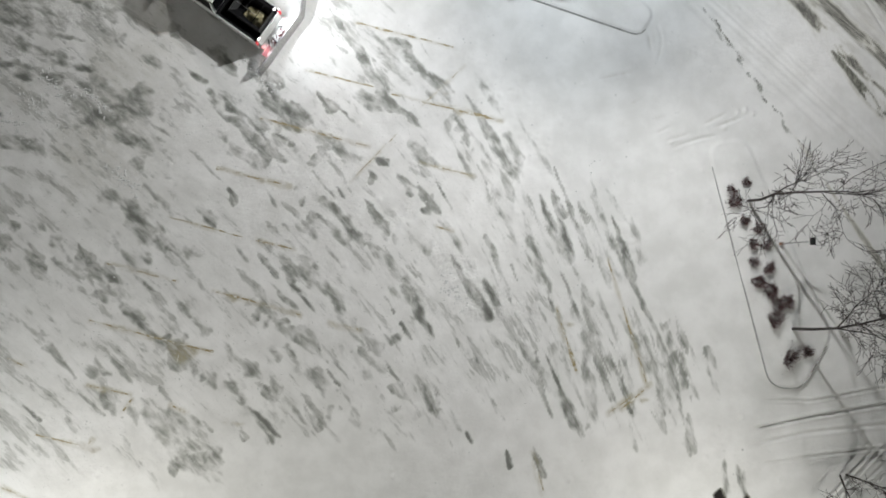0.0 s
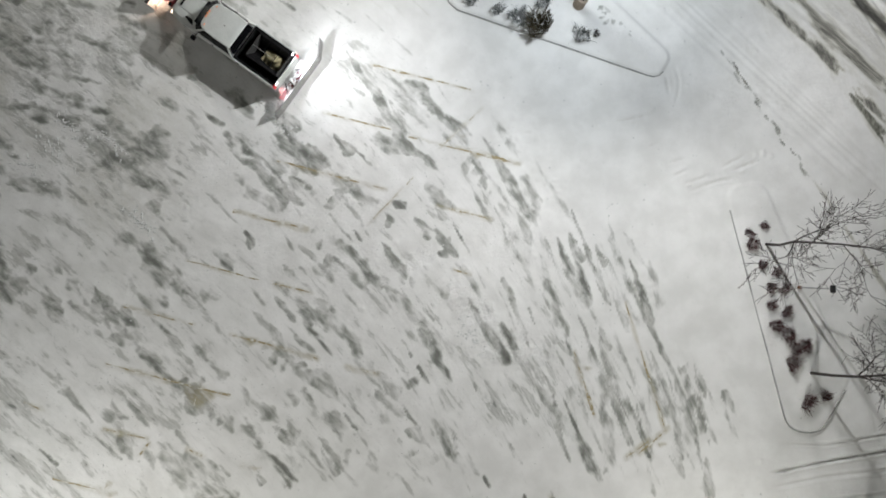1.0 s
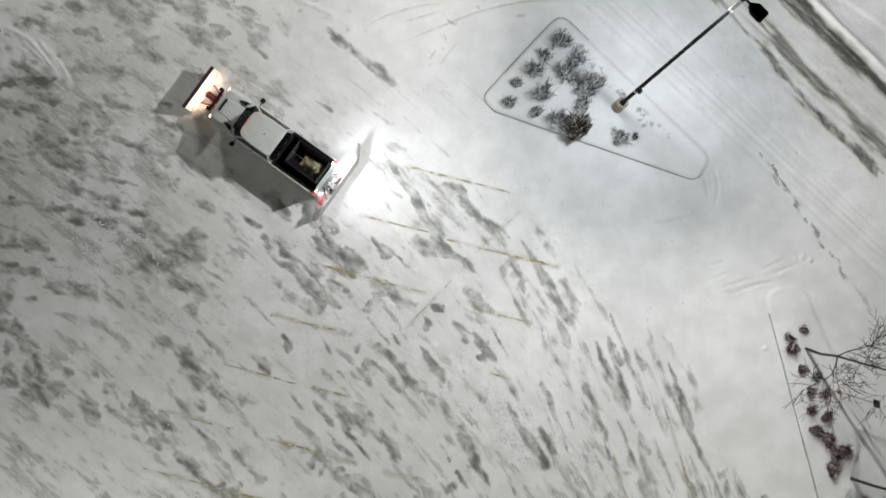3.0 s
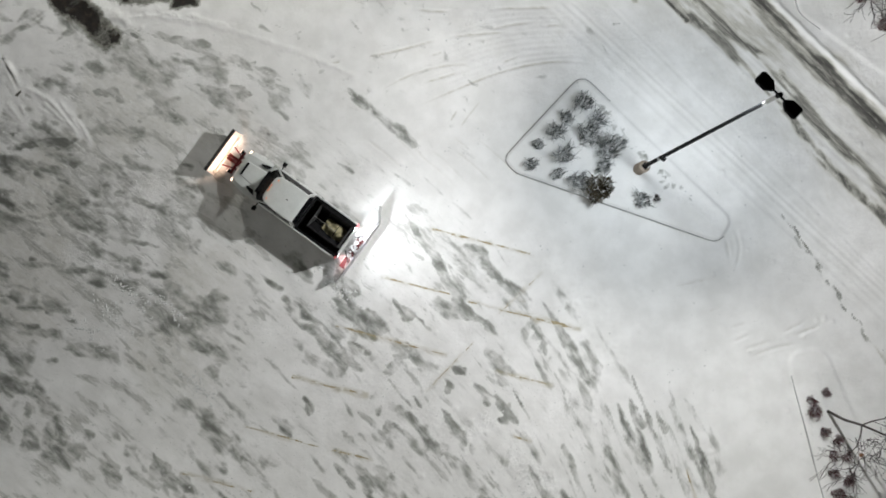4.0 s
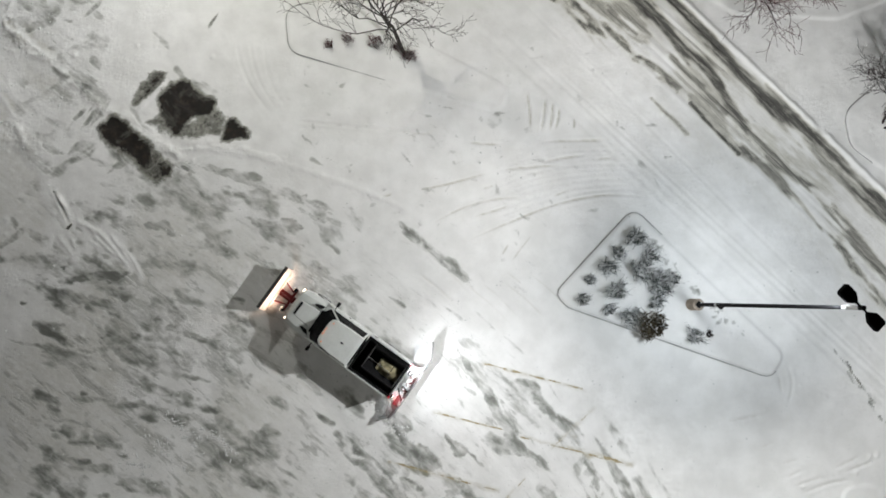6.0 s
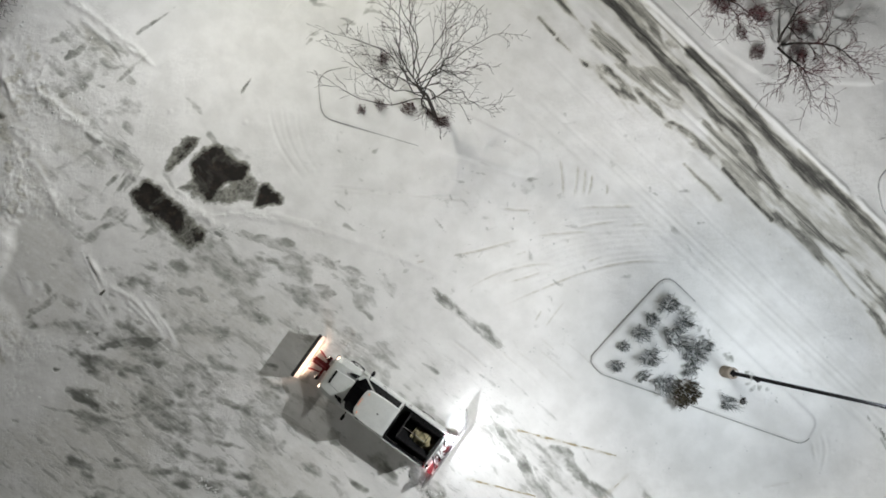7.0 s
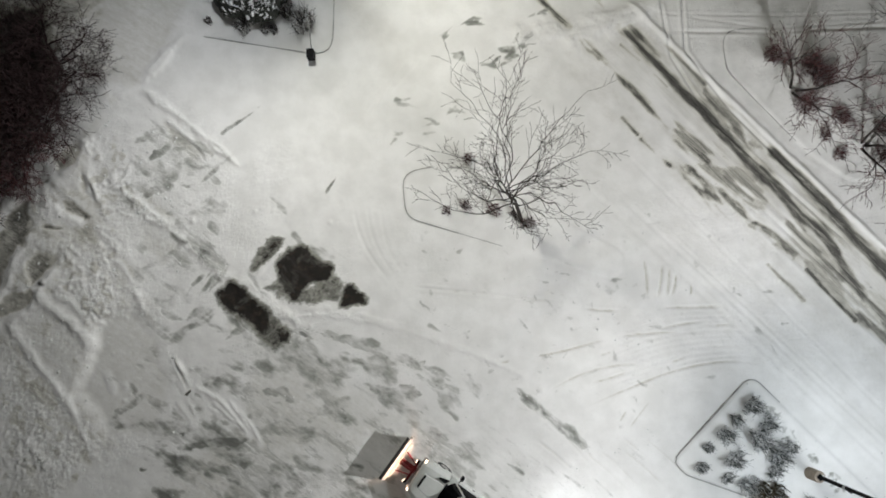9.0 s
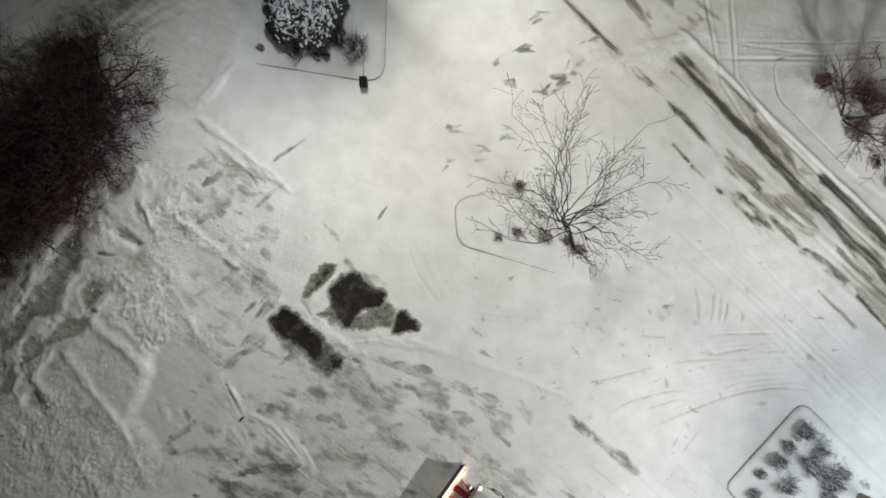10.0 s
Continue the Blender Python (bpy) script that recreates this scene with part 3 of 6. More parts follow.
for line, width, dark, rag, gaps in (
    (((7.4, -2.36), (10.3, -2.44)), 0.50, 0.56, 0.8, 0.24), (((7.4, -2.62), (8.8, -2.68), (10.3, -2.72)), 0.13, 0.92, 0.8, 0.16), (((10.2, -2.4), (13.2, -2.35), (18.4, -2.85), (40, -3.2)), 0.32, 0.78, 0.8, 0.34),
    (((-5.35, -0.76), (-3.5, -0.84), (-0.5, -0.88), (1.9, -0.91), (3.4, -1.0)), 0.62, 0.98, 0.45, 0.08), (((3.2, -0.98), (5.0, -1.07), (7.0, -1.28), (9.9, -1.63)), 0.52, 0.92, 0.7, 0.20),
    (((5.5, -1.75), (8.1, -1.77), (11.2, -1.66), (18.0, -1.9), (40, -2.0)), 0.42, 0.74, 0.9, 0.30), (((-9.5, -0.40), (-6.35, -0.66)), 0.52, 0.70, 1.1, 0.32),
):
    road_line(line, width, dark, rag, gaps)
for line, width, dark, rag, gaps in (
    (((-8.2, 0.8), (-5.3, 1.06)), 0.60, 0.55, 1.1, 0.34), (((-4.95, 0.0), (-3.7, 0.05), (-1.1, -0.05)), 0.20, 0.66, 0.7, 0.2), (((-0.8, -0.34), (1.5, -0.6)), 0.70, 0.72, 1.0, 0.32),
    (((3.0, -0.12), (5.6, -0.04), (9.8, -0.26)), 0.50, 0.96, 0.35, 0.05), (((9.4, -0.24), (13.2, 0.0), (19, -0.22), (40, -0.5)), 0.66, 0.92, 0.5, 0.05), (((9.3, -0.22), (19, -0.22)), 1.0, 0.64, 0.6, 0.08),
    (((-2.56, -3.55), (-1.6, -3.6)), 0.18, 0.88, 0.9, 0.1), (((-1.35, -3.6), (0.25, -3.63)), 0.20, 0.88, 1.0, 0.16), (((6.1, -3.61), (8.2, -3.64)), 0.12, 0.7, 0.6, 0.1),
):
    road_line(line, width, dark, rag, gaps)
for line, width, dark, rag, gaps in (
    (((-4.8, -1.34), (-3.7, -1.28)), 0.10, 0.7, 0.5, 0), (((-2.9, -1.25), (-2.1, -1.22)), 0.10, 0.6, 0.5, 0), (((6.5, -1.7), (13.5, -1.3)), 1.5, 0.36, 0.9, 0.18),
):
    road_line(line, width, dark, rag, gaps)
stroke(DIRT_SHADE, along(-5.2, -0.35, 40, -0.4), 0.9, 0.27, 0.6, 0.5)
stroke(DIRT_SHADE, along(1, -1.6, 40, -1.6), 1.6, 0.25, 0.8, 0.5, 0.3)
ridge(along(-6, 0.22, 12, 0.38), 0.20, 0.08, 0.15, 0, 0.1)
ridge(along(12, 0.44, 60, 0.32), 0.22, 0.08, 0.15, 0, 0.1)
ridge([(-3.2, 19.2), (-0.5, 19.5), (3.4, 20.8)], 0.9, 0.10, 0.5, 0, 0.4)
for u in (-1.8, -2.0, -2.55, -2.75, -4.9, -5.3, -5.6, -6.2):
    rut(along(-3 + rng.uniform(0, 6), u + rng.normal(0, 0.15), 30 + rng.uniform(-8, 8), u + 0.5), 0.17, 0.012)

# foot trail and ruts by the lane
stroke(BARE_SHADE, [(15.18, -1.12), (16.21, -2.47), (17.57, -4.47), (18.47, -6.11)], 0.09, 0.52, 1.2, 0.5, 0.42)
for n in range(26):
    f = n / 25 + rng.normal(0, 0.02)
    scuff(15.2 + 3.3 * f + 0.12 * math.sin(n), -1.15 - 4.9 * f, 0.14 + 0.2 * rng.random(), 0.07 + 0.08 * rng.random(), 0.9 * rng.random(), -57)
stroke(DIRT_SHADE, [(18.3, -5.75), (19.6, -7.63), (20.72, -9.38), (22.24, -11.69), (24, -14.4)], 0.18, 0.62, 0.8, 0.6, 0.25)
stroke(BARE_SHADE, [(18.3, -0.1), (18.58, -0.46), (20.4, -2.83), (22.39, -5.3), (24.2, -8)], 0.22, 0.55, 0.9, 0.5, 0.36)
stroke(DIRT_SHADE, [(18.58, -0.46), (20.4, -2.83), (22.39, -5.3), (24.2, -8)], 0.5, 0.32, 0.9, 0.5, 0.3)
for n in range(6):
    rut([(20.0 + n * 0.5, 2), (24.6 + n * 0.5, -5)], 0.09, 0.03)

# curved marks where the truck and its blade turned
for points in (
    [(-0.98, 3.24), (0.44, 3.95), (1.85, 4.53), (3.27, 5.12), (4.69, 5.47), (6.10, 5.64), (7.97, 5.40)], [(-1.91, 4.18), (-0.73, 4.88), (0.21, 5.23), (1.39, 5.47), (2.57, 5.47)],
    [(-2.61, 5.70), (-0.96, 6.01), (-0.01, 6.29), (1.05, 6.59)], [(2.70, 6.88), (3.77, 7.11), (4.95, 7.28)], [(-0.24, 7.82), (0.47, 7.70), (1.41, 7.70)], [(2.83, 7.82), (5.90, 7.87)],
):
    arc(points, 0.075, 0.045, 0.42)
for points in (
    [(3.39, 5.52), (4.10, 5.77)], [(5.18, 7.07), (6.00, 7.14)], [(-0.03, 4.65), (0.92, 4.88), (1.86, 5.23)], [(1.60, 2.67), (2.08, 3.36), (2.67, 4.07)], [(1.25, 3.01), (1.61, 3.60)],
    [(-3.79, 5.46), (-3.20, 5.63)], [(0.45, 5.82), (1.04, 6.01)], [(1.05, 6.59), (2.58, 6.76), (4.0, 6.81)],
):
    arc(points, 0.07, 0.04, 0.40)
for n in range(9):
    lift = 0.32 * n + rng.uniform(-0.1, 0.1)
    arc([(-1.2 + 0.2 * n, 3.6 + lift), (1.4 + 0.1 * n, 4.9 + lift * 0.9), (4.2, 5.75 + lift * 0.7), (7.4, 5.9 + lift * 0.6)], 0.09, 0.012, 0.07)
for x0, y0, x1, y1 in ((2.33, 10.06, 2.50, 8.17), (3.14, 9.83, 2.90, 8.06), (3.42, 9.59, 3.26, 8.17), (3.72, 9.35, 3.50, 8.22), (4.31, 8.88, 4.28, 8.29)):
    arc([(x0, y0), ((x0 + x1) / 2 + 0.06, (y0 + y1) / 2), (x1, y1)], 0.08, 0.05, 0.42)
for points in (
    [(10.18, -3.82), (12.27, -3.40)], [(11.79, -4.83), (12.48, -4.56)], [(12.70, -5.48), (13.51, -5.25)], [(12.81, -6.05), (13.62, -5.71)], [(14.77, -5.71), (15.94, -5.13)],
    [(15.23, -5.82), (16.63, -5.29)], [(13.15, -6.40), (14.54, -5.94)], [(13.00, -1.31), (13.26, -2.24), (12.97, -3.17)], [(12.64, -1.78), (12.79, -2.71)], [(13.37, -6.74), (14.77, -6.17), (15.69, -6.12)],
):
    arc(points, 0.09, 0.035, 0.22)
for n in range(8):
    x, y = rng.uniform(-2.6, 2.0), rng.uniform(2.0, 3.6)
    reach = rng.uniform(1.0, 2.4)
    arc([(x, y), (x + reach * 0.5, y - reach * 0.36), (x + reach, y - reach * rng.uniform(0.8, 1.0))], 0.06, 0.035, 0.3)
for n in range(3):
    arc([(-9.9 + n * 0.6, 12.4), (-9.6 + n * 0.52, 10.9), (-9.0 + n * 0.44, 9.8), (-8.2 + n * 0.4, 8.8)], 0.09, 0.032 - 0.010 * n, 0.14)
rut([(-7.6, 8.6), (-1, 8.0)], 0.1, 0.04)
rut([(-10, 15.5), (-7.2, 18.9)], 0.09, 0.025)
rut([(-9.4, 15.2), (-6.6, 18.6)], 0.09, 0.025)
for n in range(3):
    rut([(3.2, 20.6 - n * 0.45), (8, 20.2 - n * 0.42), (20, 20.9 - n * 0.4)], 0.11, 0.035)
for n in range(2):
    rut([(3.3 + n * 0.5, 22.5), (3.9 + n * 0.45, 18.5), (5.4 + n * 0.3, 15.9), (11, 10.6 + n * 0.4)], 0.11, 0.045)
for n in range(4):
    rut([(16.5, -17.2 - 0.75 * n), (19, -16.6 - 0.8 * n), (25, -15.9 - 0.8 * n)], 0.11, 0.07)
for n in range(4):
    rut([(18.6 + n * 0.5, -21.5), (21.8 + n * 0.5, -18.5)], 0.10, 0.05)

# banks of pushed snow at the edge of the car park
bank = metres([(-18.9, 17.1), (-20.0, 15.6), (-20.4, 13.6), (-19.9, 12.1), (-18.8, 10.5), (-17.5, 7.4), (-17.2, 4.6), (-18.8, 1.8), (-22, -1.0), (-30, -5), (-40, -8), (-40, 6), (-28.5, 9.2), (-24.8, 12.6), (-22.4, 14.8), (-20.8, 17.0)])
cut, x, y = window(bank, 2.0)
d = area_distance(x, y, bank) + (fractal(x * 0.6, y * 0.6, 3) - 0.5) * 1.4
inside = step(-d, -0.5, 1.4)
upper = step(y + 0.35 * (x + 21 * K), 6.0 * K, 9.5 * K)
u, v = x * 0.62 - y * 0.78, x * 0.78 + y * 0.62
rubble = step(fractal(x * 0.45 + 11, y * 0.45, 3), 0.40, 0.60)
slabs = fractal(u * 0.30 + 3, v * 0.85, 4, 0.55)
crumbs = lumps(x + 0.5 * fractal(x * 2, y * 2, 2), y + 0.5 * fractal(x * 2 + 9, y * 2, 2), 0.17) * step(fractal(x * 1.3 + 5, y * 1.3, 4), 0.38, 0.54)
HEIGHT[cut] += inside * (0.07 + 0.16 * step(-d, 0.5, 5.0) + 0.12 * (slabs - 0.5) * (0.35 + 0.65 * upper) + (0.020 + 0.035 * rubble) * crumbs)
CHUNKY[cut] = np.maximum(CHUNKY[cut], inside * (0.16 + 0.22 * rubble))
SCRAPE[cut] *= 1 - 0.85 * inside
DIRT_SHADE[cut] = np.maximum(DIRT_SHADE[cut], inside * (0.13 + 0.15 * step(slabs, 0.58, 0.36) * (0.3 + 0.7 * upper) + 0.20 * step(fractal(u * 1.1, v * 1.9, 5, 0.68), 0.50, 0.64)))
flat = metres([(-20.6, 7.14), (-19.06, 7.85), (-17.97, 6.67), (-17.4, 4.6), (-17.99, 2.79), (-19.93, 2.43), (-21.15, 4.31)])
cut, x, y = window(flat, 1.5)
smooth_ice = step(-area_distance(x, y, flat) + (fractal(x * 0.8, y * 0.8, 3) - 0.5) * 0.8, -0.4, 0.5)
HEIGHT[cut] *= 1 - 0.85 * smooth_ice
CHUNKY[cut] *= 1 - 0.9 * smooth_ice
DIRT_SHADE[cut] = np.maximum(DIRT_SHADE[cut] * (1 - smooth_ice), 0.20 * smooth_ice)
for slab, grey in (
    ([(-25.52, 8.56), (-24.75, 8.56), (-24.06, 9.87), (-23.42, 11.31), (-23.63, 12.27), (-24.25, 12.15), (-24.85, 11.07), (-25.6, 9.99), (-26.19, 8.68), (-26.95, 8.09), (-26.91, 6.66), (-25.98, 7.61)], 0.46),
    ([(-23.63, 9.8), (-23.25, 8.8), (-22.31, 9.47), (-22.08, 10.23), (-23.04, 10.18)], 0.40), ([(-25.93, 7.49), (-24.32, 8.51), (-23.01, 8.63), (-23.35, 7.66), (-24.66, 7.33), (-25.95, 6.43)], 0.40),
    ([(-22.23, 12.1), (-21.61, 12.26), (-20.74, 11.62), (-21.26, 11.43)], 0.50), ([(-22.63, 14.26), (-21.44, 14.79), (-21.49, 13.78), (-22.38, 13.68)], 0.34),
    ([(-21.37, 13.71), (-20.75, 12.34), (-21.04, 12.43), (-21.34, 13.06)], 0.52),
):
    hollow(slab, 0.08, grey * 1.5, 0.14, 0.6)
for slab, grey in (
    ([(-26.91, 6.66), (-25.95, 6.43), (-26.29, 5.48), (-26.88, 5.24)], 0.36), ([(-25.22, 5.48), (-24.61, 4.78), (-24.96, 4.42), (-25.8, 5.01)], 0.30), ([(-28.37, 7.61), (-26.94, 7.85), (-26.9, 6.19), (-28.31, 5.24)], 0.40),
):
    hollow(slab, 0.08, grey * 1.5, 0.14, 0.6)
for hole in (
    [(-25.23, 10.66), (-24.61, 11.0), (-24.7, 10.8)],
    [(-24.25, 8.51), (-23.56, 8.8), (-23.85, 8.56)],
    [(-23.26, 13.01), (-22.78, 13.2), (-22.92, 13.03)],
    [(-21.19, 11.57), (-20.79, 11.69), (-20.98, 11.5)],
    [(-25.45, 9.94), (-24.93, 10.18), (-25.12, 9.94)],
    [(-22.39, 13.97), (-21.89, 14.21), (-22.07, 13.97)],
    [(-22.79, 11.21), (-21.79, 11.16), (-22.22, 11.07)],
    [(-22.65, 8.75), (-22.94, 8.85), (-23.13, 8.66)],
    [(-26.24, 8.8), (-25.91, 8.97), (-26.0, 8.75)],
):
    hollow(hole, 0.10, 0.85, 0.09, 0.25)
for slab, grey in (([(-18.76, 12.86), (-17.43, 11.66), (-17.79, 11.55), (-18.76, 12.38)], 0.42), ([(-18.74, 11.31), (-16.94, 10.47), (-17.88, 9.52), (-18.73, 10.23)], 0.22), ([(-17.72, 15.76), (-16.02, 14.31), (-16.74, 14.07), (-17.59, 14.79)], 0.30)):
    hollow(slab, 0.03, grey, 0.35, 0.8)
for line, width, height, rough in (
    ([(-21.06, 13.95), (-20.92, 12.74), (-20.19, 12.02)], 0.40, 0.13, 0.40), ([(-22.14, 9.56), (-22.99, 8.56), (-22.74, 8.04), (-21.53, 7.14), (-20.8, 6.43), (-20.7, 5.84)], 0.40, 0.16, 0.25),
    ([(-22.41, 8.42), (-21.54, 8.09), (-20.67, 6.95)], 0.26, 0.10, 0.35), ([(-22.83, 8.09), (-24.18, 7.19), (-23.81, 6.66), (-23.08, 5.72), (-22.1, 4.54), (-21.22, 3.09)], 0.34, 0.12, 0.35),
    ([(-24.49, 7.42), (-24.96, 6.71), (-25.34, 5.95), (-24.73, 5.25), (-24.39, 4.96)], 0.36, 0.15, 0.25), ([(-25.5, 7.56), (-24.28, 8.56), (-24.02, 9.87), (-23.6, 10.52)], 0.42, 0.11, 0.45),
    ([(-25.91, 6.71), (-26.17, 5.48), (-25.63, 4.73)], 0.34, 0.12, 0.35),
):
    ridge(line, width * 1.1, height * 0.5, rough, 0, 0.10)
for line, width, height, rough in (
    ([(-26.96, 8.92), (-25.9, 9.71), (-25.47, 10.47), (-25.19, 11.19), (-24.52, 12.15), (-23.93, 13.06), (-23.23, 13.83)], 0.85, 0.14, 0.60), ([(-19.8, 9.99), (-19.17, 9.04), (-18.43, 7.43)], 0.26, 0.08, 0.45),
    ([(-20.21, 5.3), (-19.72, 4.03)], 0.28, 0.06, 0.40), ([(-19.49, 4.83), (-19.2, 4.26)], 0.20, 0.05, 0.40), ([(-21.74, 4.35), (-21.13, 2.9), (-20.25, 1.22)], 0.24, 0.06, 0.50),
    ([(-22.81, 12.34), (-22.08, 11.62), (-20.97, 11.28)], 0.50, 0.10, 0.50), ([(-20.9, 11.43), (-19.81, 10.71), (-19.08, 9.87)], 0.50, 0.08, 0.70), ([(-25.42, 3.83), (-24.45, 2.89), (-23.96, 2.19)], 0.30, 0.06, 0.60),
):
    ridge(line, width * 1.1, height * 0.5, rough, 0, 0.10)
for line, width, height, rough in (
    ([(-26.87, 4.77), (-25.89, 3.83), (-25.16, 2.89)], 0.30, 0.06, 0.60), ([(-28.58, 6.66), (-27.38, 6.19), (-26.88, 5.48)], 0.40, 0.10, 0.50),
):
    ridge(line, width * 1.1, height * 0.5, rough, 0, 0.10)
ridge([(-18.9, 17.15), (-16.93, 15.69), (-14.51, 13.65)], 0.26, 0.08, 0.7, 0.12, 0.4)
ridge([(-17.9, 15.95), (-15.95, 14.25)], 0.18, 0.06, 0.5, 0.2, 0.4)
ridge([(-20.6, 13.6), (-19.1, 12.35), (-16.86, 10.54), (-15.17, 9.11), (-13.5, 7.81), (-11.71, 6.99)], 0.40, 0.075, 0.9, 0.15, 0.5)
ridge([(-12.6, 7.45), (-10.8, 7.55), (-8.9, 7.3), (-5, 6.0), (-2.5, 4.9)], 0.30, 0.06, 0.6, 0.25, 0.5)
ridge([(-23.4, 2.6), (-22.2, 0.8)], 0.40, 0.05, 0.7, 0.3, 0.35)
arc([(-17.51, 6.04), (-17.1, 5.2), (-16.65, 4.28)], 0.06, 0.06, 0.6)
stain(BARE_SHADE, [(-16.85, 4.2), (-16.6, 4.42), (-16.55, 4.3), (-16.75, 4.12)], 0.95, 0.06, 0.15)
for hole in ((-17.9, 2.2), (-16.9, 2.6), (-18.6, 1.1)):
    scuff(*hole, 0.18, 0.14, 0.9)
ridge([(-9, 2.2), (-3, 0.4), (3, -3.4)], 1.6, 0.04, 1.0, 0.5, 0.9)
ridge([(2, -9), (7.5, -14), (9.5, -18)], 1.4, 0.05, 1.0, 0.4, 0.9)

# patches taken bare by blade and wheels
for x, y, size, width, dark in (
    (-14, -0.8, 1.5, 1.01, 0.67), (-12.5, -1.2, 1.5, 0.76, 0.33), (-10, -0.8, 1.3, 0.63, 0.5), (-9.8, -1.9, 1.1, 0.3, 0.67), (-6.9, -1.6, 0.8, 0.5, 0.5), (-7.9, -3, 0.5, 0.35, 0.67),
    (-13.3, -3.4, 0.8, 0.63, 1), (-12.9, -2.5, 2.3, 0.38, 0.67), (-11.3, -3, 1.1, 0.35, 0.67), (-12.1, -3.7, 0.8, 0.35, 0.67), (-10.7, -4, 0.6, 0.25, 0.67), (-9.4, -4.4, 2.3, 0.63, 0.33),
    (-8.7, -4.9, 1.5, 0.88, 0.67), (-8.3, -6.4, 0.9, 0.45, 0.67), (-5, -2.8, 1, 0.55, 0.5), (-3.6, -3.3, 1.3, 0.45, 0.33), (-2.9, -3.7, 1, 0.5, 0.67), (-5.1, -4.6, 0.9, 0.35, 0.67),
):
    scuff(x, y, size * 1.12, width * 1.3, dark)
for x, y, size, width, dark in (
    (-4.4, -5, 1.3, 0.2, 0.67), (-3.6, -6.2, 2.3, 0.35, 0.53), (-2.3, -5, 1, 0.5, 0.67), (-6.4, -4.2, 0.6, 0.35, 0.33), (-5.9, -3.7, 0.5, 0.2, 0.67), (-12.1, -6.8, 2.8, 0.63, 0.5),
    (-11.6, -6.9, 0.8, 0.2, 0.73), (-4.1, -6.9, 1.8, 0.45, 0.33), (-6.9, -3.7, 0.5, 0.3, 0.33), (-5.5, -0.7, 0.8, 0.5, 0.4), (-3, -0.8, 1.5, 0.5, 0.33), (0.9, -3, 2.5, 0.4, 0.47),
    (2.1, -2.8, 1.8, 0.88, 0.33), (2.8, -2.8, 1.5, 0.38, 0.47), (3.5, -3.5, 2.3, 0.3, 0.47), (-0.6, -4.7, 0.8, 0.4, 0.67), (1, -4.7, 1, 0.55, 0.53), (2.1, -4.9, 1.5, 0.35, 0.47),
):
    scuff(x, y, size * 1.12, width * 1.3, dark)
for x, y, size, width, dark in (
    (-2.2, -5.1, 1.5, 0.88, 0.43), (5.9, -4.1, 1.1, 0.35, 0.47), (3.9, -5.2, 1.5, 0.76, 0.33), (4.9, -6, 0.6, 0.35, 0.67), (6.4, -6.6, 1.8, 0.55, 0.57), (7, -6.4, 0.6, 0.3, 0.33),
    (0.1, -6.8, 1.3, 0.5, 0.5), (-0.7, -6.4, 0.8, 0.5, 0.4), (1.7, -7.2, 0.6, 0.35, 1), (3.2, -6.9, 0.8, 0.63, 0.47), (5.1, -7.3, 1, 0.2, 0.43), (7.6, -7.3, 0.4, 0.25, 0.5),
    (8.5, -9.5, 0.7, 0.4, 1), (9.2, -10.7, 0.8, 0.55, 1), (8, -11.3, 1.3, 0.5, 0.67), (9.7, -10.1, 1, 0.25, 0.5), (11.2, -10.5, 0.5, 0.15, 1), (11.6, -11, 1.5, 0.35, 0.67),
):
    scuff(x, y, size * 1.12, width * 1.3, dark)
for x, y, size, width, dark in (
    (12.2, -12.8, 2.8, 0.25, 0.67), (13.2, -14.2, 1.8, 0.65, 0.57), (14, -16.4, 0.9, 0.55, 0.67), (12.4, -14.9, 0.6, 0.5, 0.43), (10.1, -16.2, 2, 0.5, 0.47), (11.3, -16, 1.5, 0.25, 0.67),
    (10.2, -14.8, 3, 0.35, 0.43), (7.8, -15.3, 1.3, 0.45, 0.47), (6.3, -13, 1, 0.35, 0.73), (5.8, -13.1, 0.6, 0.35, 0.87), (8.6, -13.1, 0.3, 0.2, 1), (10.5, -15.2, 2.3, 0.2, 0.53),
    (8.1, -16.4, 1.3, 0.3, 0.4), (6.7, -9.7, 1.5, 0.45, 0.33), (8.9, -9.1, 0.6, 0.45, 0.33), (9.9, -9.4, 0.5, 0.3, 0.53), (12.9, -16.3, 1.3, 0.4, 0.43), (11.1, -14.2, 2.5, 0.23, 0.43),
):
    scuff(x, y, size * 1.12, width * 1.3, dark)
for x, y, size, width, dark in (
    (13.5, -15.4, 1.5, 0.25, 0.5), (9.3, -17.4, 1, 0.45, 0.6), (10.2, -18.6, 0.8, 0.4, 0.43), (6.8, -19.3, 0.4, 0.3, 1), (5.2, -18.5, 0.3, 0.2, 1), (8, -19.4, 1, 0.35, 0.67),
    (15.6, -20.2, 0.8, 0.4, 0.93), (16.3, -20.4, 0.7, 0.35, 0.93), (14.2, -18.4, 0.8, 0.65, 0.43), (-12.3, -11.2, 1, 0.35, 0.53), (-12.5, -11.6, 1, 0.55, 0.4), (-11.7, -10.6, 1.1, 0.7, 0.47),
    (-10.6, -11.3, 1.3, 0.7, 0.53), (-9.6, -11.8, 1, 0.45, 0.5), (-11.1, -11.7, 1.1, 0.35, 0.4), (-8.8, -11.2, 0.9, 0.4, 0.4), (-7.2, -10.9, 0.5, 0.4, 0.53), (-6.2, -10.9, 0.5, 0.4, 0.53),
):
    scuff(x, y, size * 1.12, width * 1.3, dark)
